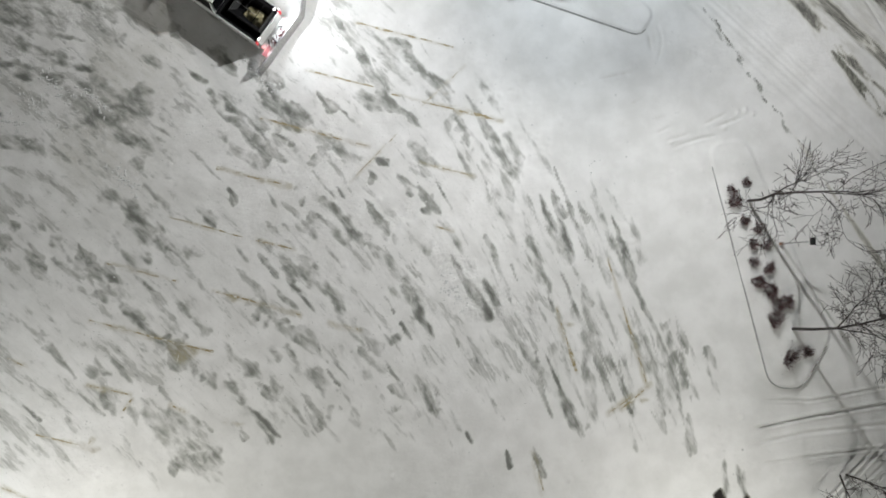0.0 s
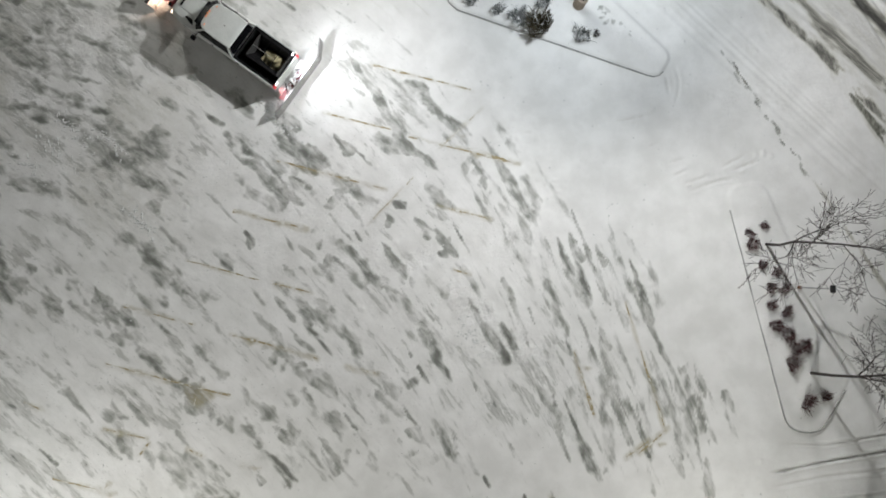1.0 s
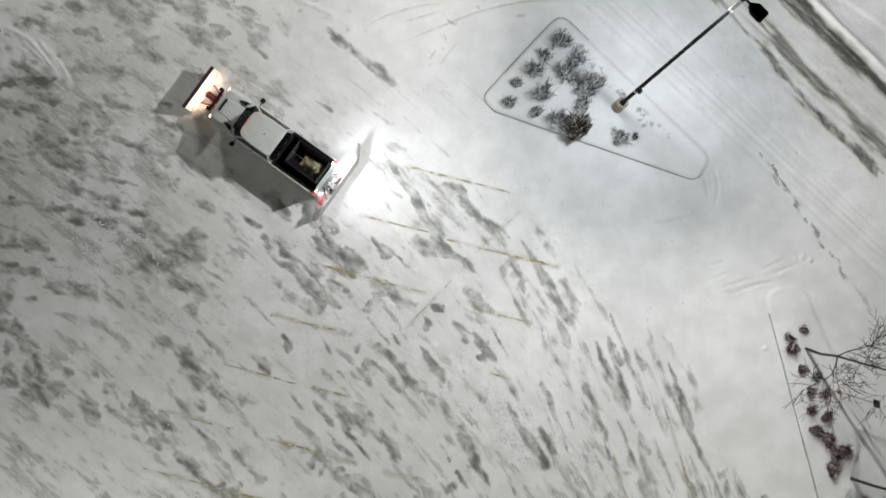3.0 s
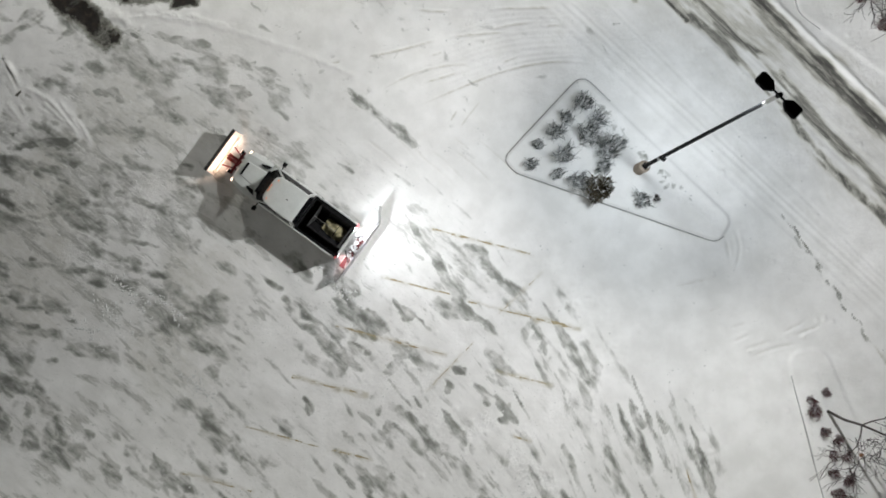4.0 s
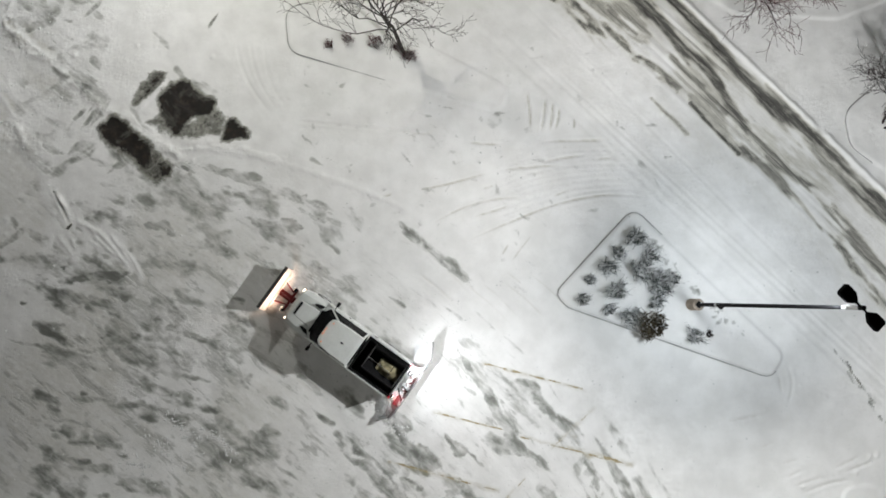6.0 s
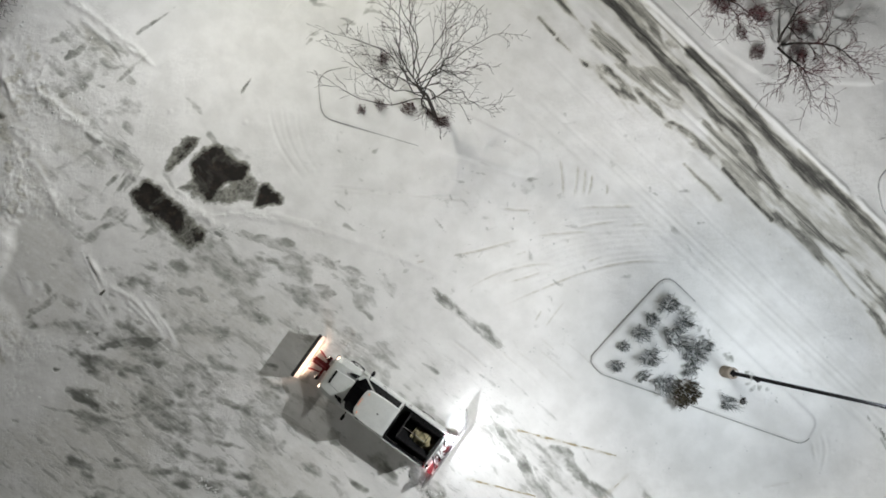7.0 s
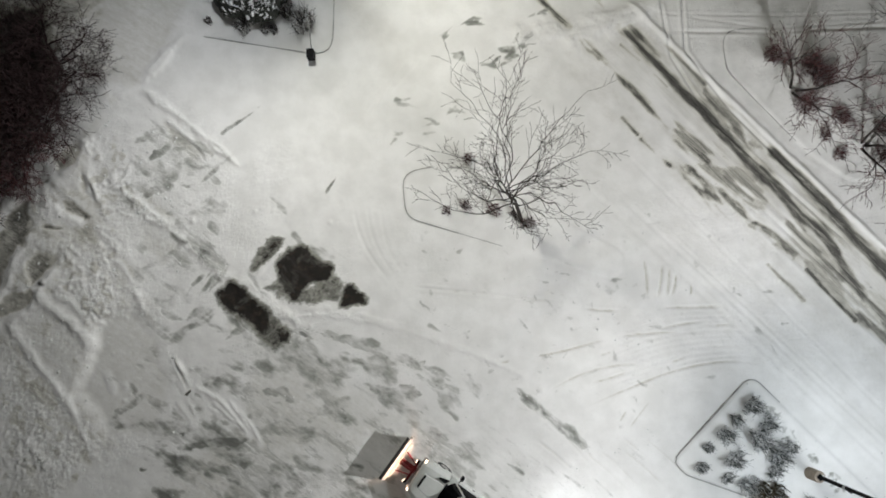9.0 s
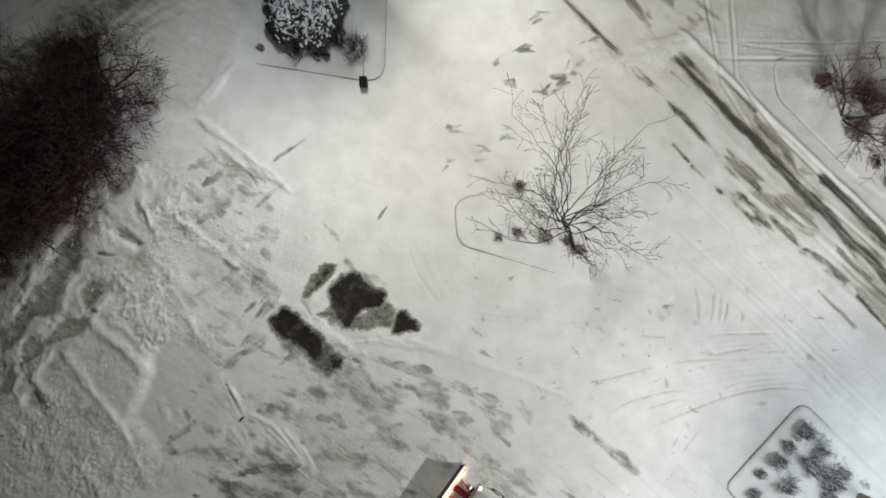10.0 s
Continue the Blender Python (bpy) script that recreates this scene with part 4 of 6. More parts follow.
for x, y, size, width, dark in (
    (-7.8, -11.3, 0.4, 0.2, 0.5), (-8.3, -13.7, 1.1, 0.55, 0.4), (-6.6, -13.1, 0.8, 0.25, 0.4), (-3.5, -12.5, 1.3, 0.4, 0.43), (-3, -13.9, 2, 0.5, 0.6), (-2.9, -13.5, 0.8, 0.35, 0.43),
    (-5.7, -14, 0.5, 0.35, 0.43), (-6.8, -15, 1.3, 1.01, 0.53), (-6.2, -15.7, 0.9, 0.55, 0.67), (-5.4, -16, 0.8, 0.5, 0.67), (-8.7, -15, 1.3, 0.35, 0.4), (-9.2, -15.5, 1.5, 0.2, 0.5),
    (-11.6, -15.3, 1.3, 0.3, 0.47), (-4.1, -15.4, 1.1, 0.45, 0.4), (-2.6, -15, 0.5, 0.35, 0.5), (-3.1, -16.6, 0.8, 0.45, 0.43), (-2.5, -16.6, 1, 0.76, 0.33), (-5.5, -9.5, 0.6, 0.35, 0.67),
):
    scuff(x, y, size * 1.12, width * 1.3, dark)
for x, y, size, width, dark in (
    (-8.4, -9.7, 2.3, 0.88, 0.53), (-3, -11.5, 0.9, 0.2, 0.47), (-2.1, -11.7, 0.6, 0.35, 0.67), (-0.5, -12.5, 1.8, 0.45, 0.5), (-1.4, -10.1, 0.6, 0.35, 0.33), (-1.6, -14.5, 1.5, 0.63, 0.37),
    (-1, -16, 1, 0.5, 0.6), (-1.1, -9.5, 1, 0.5, 0.33), (-0.1, -10.3, 0.8, 0.25, 0.43), (2.7, -8.2, 0.8, 0.35, 0.47), (3.6, -8.9, 0.9, 0.4, 0.6), (4.5, -10.3, 1, 0.3, 0.47),
    (5.2, -12.2, 1.3, 0.4, 0.5), (6.4, -11.5, 1.5, 0.35, 0.4), (1.3, -15.4, 1, 0.3, 0.33), (-4.5, -8.7, 0.5, 0.35, 0.67), (-15.4, 2.2, 2, 0.3, 0.87), (-16.8, 1.3, 1.4, 0.76, 0.8),
):
    scuff(x, y, size * 1.12, width * 1.3, dark)
for x, y, size, width, dark in (
    (-17.4, -0.1, 0.8, 0.5, 1), (-14.7, 1.5, 1, 0.35, 0.8), (-15.8, 0.8, 0.4, 0.25, 0.87), (-14.7, 0.3, 0.5, 0.3, 0.8), (-15, 0.9, 1, 0.5, 0.5), (-12.8, 1, 0.8, 0.5, 0.53),
    (-13.3, 0.4, 1, 0.45, 0.53), (-12.5, 0.5, 1, 0.63, 0.4), (-11.6, -0.2, 1.5, 0.25, 0.6), (-13.9, -0.3, 1.8, 0.63, 0.53), (-9.8, 0.5, 1.8, 0.3, 0.67), (-12.4, 2.6, 1.5, 0.5, 0.47),
    (-10.3, 3.3, 1, 0.45, 0.4), (-16.8, -1.1, 1.3, 0.76, 0.4), (-14.2, -3.1, 0.6, 0.35, 0.67), (-17.4, -2.9, 0.8, 0.5, 0.73), (-15.5, -2.9, 1.5, 0.25, 0.6), (-16.1, -2.6, 0.4, 0.25, 0.67),
):
    scuff(x, y, size * 1.12, width * 1.3, dark)
for x, y, size, width, dark in (
    (-11.7, 1.3, 0.8, 0.5, 0.4), (-15.5, -4.5, 2, 0.45, 0.67), (-14.7, -4.7, 0.8, 0.35, 0.67), (-16.1, -5.4, 0.6, 0.25, 0.87), (-15.4, -5.8, 0.8, 0.35, 0.6), (-14.6, -5.8, 1, 0.35, 0.67),
    (-14.3, -6.3, 0.3, 0.25, 1), (-16.6, -6.8, 1.1, 0.76, 0.6), (-15.1, -6.8, 0.4, 0.2, 0.87), (-16.4, -7.9, 1.5, 0.4, 0.8), (-15.6, -8.4, 1.3, 0.63, 0.6), (-17.2, -9.2, 1, 0.76, 0.67),
    (-16, -10, 1, 0.5, 0.73), (-16.3, -8.8, 0.6, 0.3, 0.5), (-14.8, -10.8, 0.8, 0.25, 0.67), (-17.5, -6.2, 0.8, 1.26, 0.53), (-7.8, 3.6, 1.5, 0.55, 0.33), (-6.1, 4.3, 1.3, 0.5, 0.33),
):
    scuff(x, y, size * 1.12, width * 1.3, dark)
for x, y, size, width, dark in (
    (-4.7, 4.5, 0.6, 0.35, 0.6), (-9, 5.3, 1.5, 0.6, 0.4), (-10.9, 5, 1.3, 0.45, 0.4), (-9.4, 6.4, 1.3, 0.35, 0.5), (-12.1, 5.5, 1, 0.4, 0.43), (-10.2, 5.3, 1, 0.5, 0.4),
    (-8.8, 5.7, 1, 0.35, 0.33), (-13.8, 5.3, 1, 0.5, 0.4), (-12.8, 4.2, 0.8, 0.45, 0.43), (-14.5, 4.5, 0.8, 0.45, 0.4), (-7.9, 4.3, 1.3, 0.4, 0.33), (-6.2, 4.8, 0.8, 0.35, 0.4),
    (-4.8, 4.6, 0.7, 0.3, 0.6), (-10.7, 3.9, 1.5, 0.5, 0.33), (-15, 3.1, 1.5, 0.63, 0.33), (-18, 2.9, 0.8, 0.35, 0.4), (-15.4, 2.2, 1.3, 0.4, 0.4), (-11.7, 6.2, 1.3, 0.4, 0.43),
):
    scuff(x, y, size * 1.12, width * 1.3, dark)
for x, y, size, width, dark in (
    (-7.2, 5.5, 1.5, 0.3, 0.33), (-17.9, 13.1, 1, 0.35, 0.4), (-17.2, 14.8, 1.3, 0.4, 0.4), (-16.5, 13.7, 0.8, 0.4, 0.4), (-17.4, 12.4, 0.8, 0.25, 0.33), (-15.9, 11.2, 0.5, 0.3, 0.47),
):
    scuff(x, y, size * 1.12, width * 1.3, dark)

# faded yellow bay lines, and the stains of worn paint and salt beside them
BAY_LINES = [
    (10.9, -11.2, 12.45, -16.3), (8.8, -13.2, 9.6, -15.85), (11.4, -17.3, 12.55, -16.3), (0.55, -1.38, 4.66, -2.43), (-1.5, -3.37, 1.31, -4.1), (2.02, -4.38, 6.57, -5.5), (-3.4, -5.37, 1.09, -6.57), (3.19, -7.2, 5.4, -7.79),
    (-7.16, -9.46, -4.7, -10.12), (-4.7, -10.14, -1.91, -10.81), (-5.26, -12.5, -1.66, -13.47), (-0.5, -13.86, 0.77, -14.09), (-9.68, -11.39, -6.77, -12.09), (-10.34, -13.71, -5.22, -15.01), (-13.67, -15.25, -12.85, -15.62),
    (-10.4, -16.35, -8.6, -16.74), (-6.93, -17.15, -6.28, -17.44), (-4.73, -17.71, -4.04, -17.94), (-12.44, -18.36, -10.47, -18.81), (-13.78, -20.5, -12.85, -20.86), (-5.2, -7.43, -2.16, -8.21),
]
BAY_LINES += [
    (3.89, -9.88, 4.58, -10.07), (5.05, -3.21, 3.19, -4.97), (2.25, -6.03, 0.28, -8.07), (-10.47, -18.97, -10.13, -18.52), (-8.88, -17.38, -8.55, -16.92), (10.89, -17.47, 11.81, -16.78), (7.79, -19.06, 8.24, -20.65),
    (-6.5, -14.51, -6.72, -15.43),
]
for x0, y0, x1, y1 in BAY_LINES:
    stroke(OCHRE, [(x0, y0), (x1, y1)], 0.15, 0.30 if x0 > x1 else 0.55, 0.7, 0.6, 0.36 if x0 < 8 else 0.1)
    if rng.random() < 0.5:
        f = rng.uniform(0.1, 0.8)
        px, py = x0 + (x1 - x0) * f, y0 + (y1 - y0) * f
        stain(OCHRE, [(px, py), (px + 0.55, py - 0.10), (px + 0.25, py - 0.24), (px + 0.02, py - 0.08)], 0.85, 0.10, 0.25)
stain(OCHRE, [(-7.3, -14.5), (-6.3, -14.65), (-5.9, -15.0), (-6.55, -15.5), (-6.9, -15.2)], 0.8, 0.15, 0.4)
stain(OCHRE, [(8.78, -13.3), (9.1, -13.9), (9.15, -14.6), (8.85, -14.1)], 0.8, 0.12, 0.3)

# thin dark scratches from the blade's edge
for n in range(300):
    x, y = rng.uniform(-18, 13), rng.uniform(-20, 6)
    i, j = np.searchsorted(AX, x * K), np.searchsorted(AY, y * K)
    if SCRAPE[j, i] > 0.45 and rng.random() < 0.25 + step(fractal(np.array(x * 0.33 + 60), np.array(y * 0.33), 3), 0.48, 0.58):
        scuff(x, y, 0.5 + 1.1 * rng.random() ** 2, 0.15 + 0.06 * rng.random(), 0.15 + 0.6 * rng.random())

# many small scrapes between them
for n in range(1900):
    x, y = rng.uniform(-19, 14), rng.uniform(-21, 8)
    i, j = np.searchsorted(AX, x * K), np.searchsorted(AY, y * K)
    crowd = step(fractal(np.array(x * 0.33 + 60), np.array(y * 0.33), 3), 0.50, 0.58)
    if SCRAPE[j, i] > 0.5 and rng.random() < crowd * 0.85 + 0.02:
        big = 1.0 + 1.1 * max(0.0, min(1.0, (-3 - x) / 5))
        if rng.random() < 0.45 * (big - 1):
            continue
        scuff(x, y, (0.22 + 2.0 * rng.random() ** 3) * big, (0.12 + 0.60 * rng.random() ** 3) * big, -0.1 + 0.85 * rng.random() ** 2)

# long soft smears along the blade's way
for n in range(220):
    x, y = rng.uniform(-18, 13), rng.uniform(-20, 6)
    i, j = np.searchsorted(AX, x * K), np.searchsorted(AY, y * K)
    if SCRAPE[j, i] > 0.5:
        scuff(x, y, 1.2 + 2.2 * rng.random(), 0.12 + 0.16 * rng.random(), -0.25 + 0.35 * rng.random())

# faint scuffs and dimples in the trodden snow round the turning place
for n in range(520):
    x, y = rng.uniform(-9, 9), rng.uniform(1.5, 12)
    if y > 2.2 - 0.45 * x and not (3 < x < 12 and y < 5 - 0.3 * abs(x - 6)):
        scuff(x, y, 0.12 + 0.5 * rng.random() ** 2, 0.06 + 0.14 * rng.random(), -0.25 + 0.5 * rng.random() ** 3, rng.normal(-25, 35))

# long streaks where the truck swept round the island
for n in range(64):
    s, away = rng.random(), rng.normal(0, 1.2)
    x, y = 6.5 + 7.2 * s + away * 0.85, -7.0 - 10.5 * s + away * 0.5
    scuff(x, y, 0.6 + 2.2 * rng.random() ** 2, 0.12 + 0.34 * rng.random() ** 2, 0.0 + 0.6 * rng.random() ** 2, -64 + rng.normal(0, 6) - 6 * s)
for x, y in ((15.3, -20.9), (15.55, -21.3), (16.7, -21.1), (17.0, -21.5), (15.0, -21.4), (16.4, -20.9)):
    stain(BARE_SHADE, [(x - 0.2, y + 0.12), (x + 0.05, y + 0.3), (x + 0.26, y + 0.02), (x + 0.02, y - 0.26)], 0.95, 0.12, 0.5)

# fields of fine rubble
for field, high in (([(-21.32, 15.15), (-18.92, 15.15), (-18.75, 11.9), (-19.81, 10.71), (-21.04, 12.38)], 0.075), ([(-22.45, 10.47), (-19.81, 10.23), (-19.77, 7.61), (-20.95, 6.67), (-22.41, 8.56)], 0.085), ([(-26.88, 5.24), (-25.44, 4.77), (-24.01, 4.78), (-22.33, 3.84), (-21.35, 2.2), (-21.09, 0.56), (-26.77, 0.55)], 0.03)):
    pts = metres(field)
    cut, x, y = window(pts, 1.2)
    inside = step(-area_distance(x, y, pts) + (fractal(x, y, 3) - 0.5) * 1.2, -0.4, 0.5)
    bits = lumps(x + 0.4 * fractal(x * 3, y * 3, 2), y + 0.4 * fractal(x * 3 + 9, y * 3, 2), 0.19) * step(fractal(x * 1.7, y * 1.7 + 5, 3), 0.40, 0.56)
    HEIGHT[cut] += high * inside * bits
    DIRT_SHADE[cut] = np.maximum(DIRT_SHADE[cut] * (1 - 0.5 * inside), 0.34 * inside * step(fractal(x * 2.6, y * 2.6, 3), 0.55, 0.68))

# icy blotches between the ridges
for x, y in ((-17.46, 14.07), (-17.69, 13.22), (-18.17, 13.58), (-18.64, 12.74), (-16.72, 11.9), (-17.41, 9.99), (-17.07, 11.07), (-18.6, 9.28), (-17.39, 8.09), (-17.85, 6.67), (-15.99, 11.66)):
    for n in range(3):
        scuff(x + rng.normal(0, 0.35), y + rng.normal(0, 0.25), 0.5 + 0.6 * rng.random(), 0.3 + 0.35 * rng.random(), -0.1 + 0.45 * rng.random(), rng.choice((-40, 20)) + rng.normal(0, 12))

# torn snow between the banks and the bare patches
for n in range(260):
    x, y = rng.uniform(-19.2, -11), rng.uniform(2.5, 16)
    i, j = np.searchsorted(AX, x * K), np.searchsorted(AY, y * K)
    crowd = step(fractal(np.array(x * 0.5 + 20), np.array(y * 0.5), 3), 0.44, 0.62)
    near = y + 0.83 * (x + 16) < 12.9 or -0.2 < (y - 15.69 + 0.83 * (x + 16.9)) + 1.5 < 1.4
    if near and CHUNKY[j, i] < 0.3 and rng.random() < crowd * 0.7:
        scuff(x, y, 0.35 + 0.8 * rng.random(), 0.18 + 0.28 * rng.random(), 0.2 + 0.5 * rng.random() ** 2, rng.choice((-40, -40, -55, 35)) + rng.normal(0, 8))

# torn white streaks where the blade lifted, beside a lying stick
for line, width, height in (
    ([(-17.51, 5.91), (-17.08, 5.36), (-16.54, 4.53)], 0.16, 0.050),
    ([(-17.27, 5.72), (-16.64, 4.82)], 0.20, 0.050),
    ([(-16.54, 4.65), (-15.97, 4.18)], 0.30, 0.050),
    ([(-16.35, 4.53), (-15.44, 4.01), (-14.96, 3.47)], 0.26, 0.050),
    ([(-15.8, 4.06), (-15.08, 3.35), (-14.6, 2.93)], 0.16, 0.045),
    ([(-15.44, 4.06), (-14.72, 3.24), (-14.1, 2.46)], 0.14, 0.050),
    ([(-15.02, 4.01), (-14.37, 3.12), (-14.01, 2.6)], 0.14, 0.050),
    ([(-14.61, 3.64), (-14.01, 2.88), (-13.62, 2.13)], 0.12, 0.045),
    ([(-17.33, 4.06), (-16.9, 3.54), (-16.46, 2.93)], 0.22, 0.040),
    ([(-17.42, 3.92), (-17.46, 3.47)], 0.10, 0.030),
    ([(-16.74, 3.94), (-16.32, 3.24)], 0.12, 0.030),
    ([(-15.91, 3.71), (-15.31, 3.35)], 0.12, 0.030),
):
    pts = metres(line)
    cut, x, y = window(pts, 1.0)
    d, run, size = line_distance(x, y, pts)
    clean = np.exp(-((d / (width * 0.9)) ** 2))
    for field in (SCUFF, DIRT_SHADE, SCRAPE):
        field[cut] *= 1 - 0.9 * clean
    ridge(line, width * 0.65, height * 1.1, 0.8, 0, 0.2)
    CHUNKY[cut] = np.maximum(CHUNKY[cut], 0.2 * clean)

# small clods thrown off the blade
for n in range(1700):
    px, py = (rng.uniform(-20, 20), rng.uniform(-24, 12)) if n % 3 else (rng.uniform(7, 17), rng.uniform(-21, -2))
    size = rng.uniform(0.03, 0.055) * (0.7 + 1.2 * rng.random() ** 6)
    cut, x, y = window([(px * K, py * K)], 0.3)
    HEIGHT[cut] += size * 0.7 * np.exp(-(((x - px * K) ** 2 + (y - py * K) ** 2) / (size * size)))


def build_ground():
    rows, cols = GX.shape
    me = bpy.data.meshes.new("ground")
    me.vertices.add(rows * cols)
    co = np.stack([GX, GY, HEIGHT], -1).astype(np.float32)
    me.vertices.foreach_set("co", co.ravel())
    a = (np.arange(rows - 1)[:, None] * cols + np.arange(cols - 1)[None]).ravel()
    quads = np.stack([a, a + 1, a + cols + 1, a + cols], -1).astype(np.int32)
    me.loops.add(quads.size)
    me.polygons.add(len(quads))
    me.loops.foreach_set("vertex_index", quads.ravel())
    me.polygons.foreach_set("loop_start", np.arange(0, quads.size, 4, dtype=np.int32))
    me.polygons.foreach_set("use_smooth", np.ones(len(quads), bool))
    me.update(calc_edges=True)
    for name, field in (("scrape", SCRAPE), ("bare", BARE_SHADE), ("dirt_shade", DIRT_SHADE), ("chunky", CHUNKY), ("scuff", SCUFF), ("ochre", OCHRE)):
        layer = me.attributes.new(name, "FLOAT", "POINT")
        layer.data.foreach_set("value", field.astype(np.float32).ravel())
    layer = me.attributes.new("flow", "FLOAT_VECTOR", "POINT")
    layer.data.foreach_set("vector", FLOW.astype(np.float32).ravel())
    me.materials.append(SNOW)
    return tagged(new("ground", me), "snow-covered asphalt car park with scraped grey streaks", "ground", kind="structure")


build_ground()


def ground_height(x, y):
    """Height of the sheet at a place in metres."""
    i, j = np.searchsorted(AX, x), np.searchsorted(AY, y)
    return float(HEIGHT[min(j, len(AY) - 1), min(i, len(AX) - 1)])


CLUSTERS = ((-11.9, -4.1), (-13.6, -5.6), (-10.3, -4.6), (-3.3, -3.7), (-12.6, -4.9), (-9.0, -7.9), (4.6, -12.6))


def clods():
    """Loose lumps of snow, many and small."""
    verts, faces = [], []
    for n in range(1500):
        if n % 3:
            x, y = rng.uniform(-26, 19), rng.uniform(-23, 12)
        else:
            k = n // 45
            x, y = -17 + (k * 7.13) % 30 + rng.normal(0, 0.7), -19 + (k * 4.71) % 26 + rng.normal(0, 0.5)
        size = 0.014 + 0.042 * rng.random() ** 4
        if BARE_SHADE[np.searchsorted(AY, y * K), np.searchsorted(AX, x * K)] > 0.3:
            continue
        gz, base = ground_height(x * K, y * K), len(verts)
        for ux, uy, uz in ((1, 0, 0), (0, 1, 0), (-1, 0, 0), (0, -1, 0), (0, 0, 1), (0, 0, -1)):
            j = rng.uniform(0.6, 1.3, 3)
            verts.append((x * K + ux * size * j[0] + (j[2] - 1) * size, y * K + uy * size * j[1], gz + size * 0.5 + uz * size * 0.8 * j[2]))
        for p, q in ((0, 1), (1, 2), (2, 3), (3, 0)):
            faces.extend(((base + p, base + q, base + 4), (base + q, base + p, base + 5)))
    for cx, cy in CLUSTERS:
        for n in range(70):
            run, off, size = rng.normal(0, 0.55), rng.normal(0, 0.16), 0.022 + 0.06 * rng.random() ** 2
            x, y = cx + 0.72 * run + 0.7 * off, cy - 0.69 * run + 0.7 * off
            gz, base = ground_height(x * K, y * K), len(verts)
            long_x, long_y = (1.5, 0.8) if rng.random() < 0.5 else (0.8, 1.3)
            for ux, uy, uz in ((1, 0.3, 0), (-0.2, 1, 0), (-1, -0.4, 0), (0.3, -1, 0), (0, 0, 1), (0, 0, -1)):
                j = rng.uniform(0.5, 1.4, 3)
                verts.append((x * K + ux * size * long_x * j[0], y * K + uy * size * long_y * j[1], gz + size * 0.1 + uz * size * 0.45 * j[2]))
            for p, q in ((0, 1), (1, 2), (2, 3), (3, 0)):
                faces.extend(((base + p, base + q, base + 4), (base + q, base + p, base + 5)))
    left_over = 700
    while left_over:
        x, y = rng.uniform(-26, -17), rng.uniform(0, 16.5)
        rough = CHUNKY[np.searchsorted(AY, y * K), np.searchsorted(AX, x * K)]
        if rng.random() > rough * 1.3:
            continue
        left_over -= 1
        size = 0.02 + 0.065 * rng.random() ** 4
        gz, base = ground_height(x * K, y * K), len(verts)
        turn = rng.uniform(0, 6.283)
        cos, sin = math.cos(turn) * size, math.sin(turn) * size
        for ux, uy, uz in ((1, 0.2, 0.1), (0.3, 0.9, 0), (-1, 0.4, 0.2), (-0.2, -0.8, 0), (0.1, 0.1, 0.8), (0, 0, -0.8)):
            j = rng.uniform(0.65, 1.35, 3)
            verts.append((x * K + (ux * cos - uy * sin) * j[0], y * K + (ux * sin + uy * cos) * j[1], gz + size * 0.25 + uz * size * 0.8 * j[2]))
        for p, q in ((0, 1), (1, 2), (2, 3), (3, 0)):
            faces.extend(((base + p, base + q, base + 4), (base + q, base + p, base + 5)))
    return tagged(grid_object("snow_clods", verts, faces, LUMP), "loose lumps of snow scattered over the car park", "snow", kind="stuff")


clods()

# ---- kerbs ----
def kerb(outline, first, last, lift, label):
    """A kerb along a stretch of an island's outline, from one share of its length to another."""
    pts = [Vector(p) for p in outline] + [Vector(outline[0])]
    lengths = [0.0]
    for a, b in zip(pts, pts[1:]):
        lengths.append(lengths[-1] + (b - a).length)
    total, line = lengths[-1], []
    count = int((last - first) * total / 0.25)
    for n in range(count + 1):
        s = ((first + (last - first) * n / count) % 1.0) * total
        k = max(i for i, v in enumerate(lengths[:-1]) if v <= s)
        u = (s - lengths[k]) / max(1e-6, lengths[k + 1] - lengths[k])
        line.append((pts[k].lerp(pts[k + 1], u), (pts[k + 1] - pts[k]).normalized()))
    sections = []
    for n, (p, way) in enumerate(line):
        side = Vector((-way.y, way.x))
        w = 0.013 + 0.012 * noise.noise((p.x * 0.7, p.y * 0.7, 3))
        ends = min(1, n / 4, (len(line) - 1 - n) / 4)
        top = lift + 0.062 + 0.055 * ends * min(1.0, max(0.0, 0.55 + 1.2 * noise.noise((p.x * 0.45, p.y * 0.45, 8))))
        q = lambda s, z: (*(p + side * s), z)
        sections.append([q(-w - 0.02, -0.05), q(-w - 0.01, top - 0.02), q(-w + 0.01, top), q(w, top + 0.004), q(w + 0.01, -0.05)])
    ob = part("kerb", loft(bmesh.new(), sections), KERB, None)
    return tagged(ob, label, "kerb", kind="structure")


KERBS = [("a", 0.955, 1.63, -0.014), ("b", 0.47, 0.99, 0), ("c", 0.96, 1.30, -0.043), ("d", 0.98, 1.15, -0.04), ("e", 0.07, 0.50, -0.04), ("f", 0.97, 1.18, -0.03)]
for key, first, last, lift in KERBS:
    kerb(ISLANDS[key], first, last, lift, "dark wet concrete kerb edging a snowy planting island")


# ---- parking bay lines showing through the snow ----
def paint():
    n = Nodes("yellow_line_paint")
    at = n.coords()
    worn = n.noise(at, 2.2, 5, 0.7)
    base = n.mix(n.noise(at, 7, 4, 0.6), (0.24, 0.18, 0.075), (0.42, 0.36, 0.22))
    return n.done(n.mix(n.smooth(worn, 0.42, 0.62), base, (0.72, 0.72, 0.68)), 0.8)


PAINT = paint()


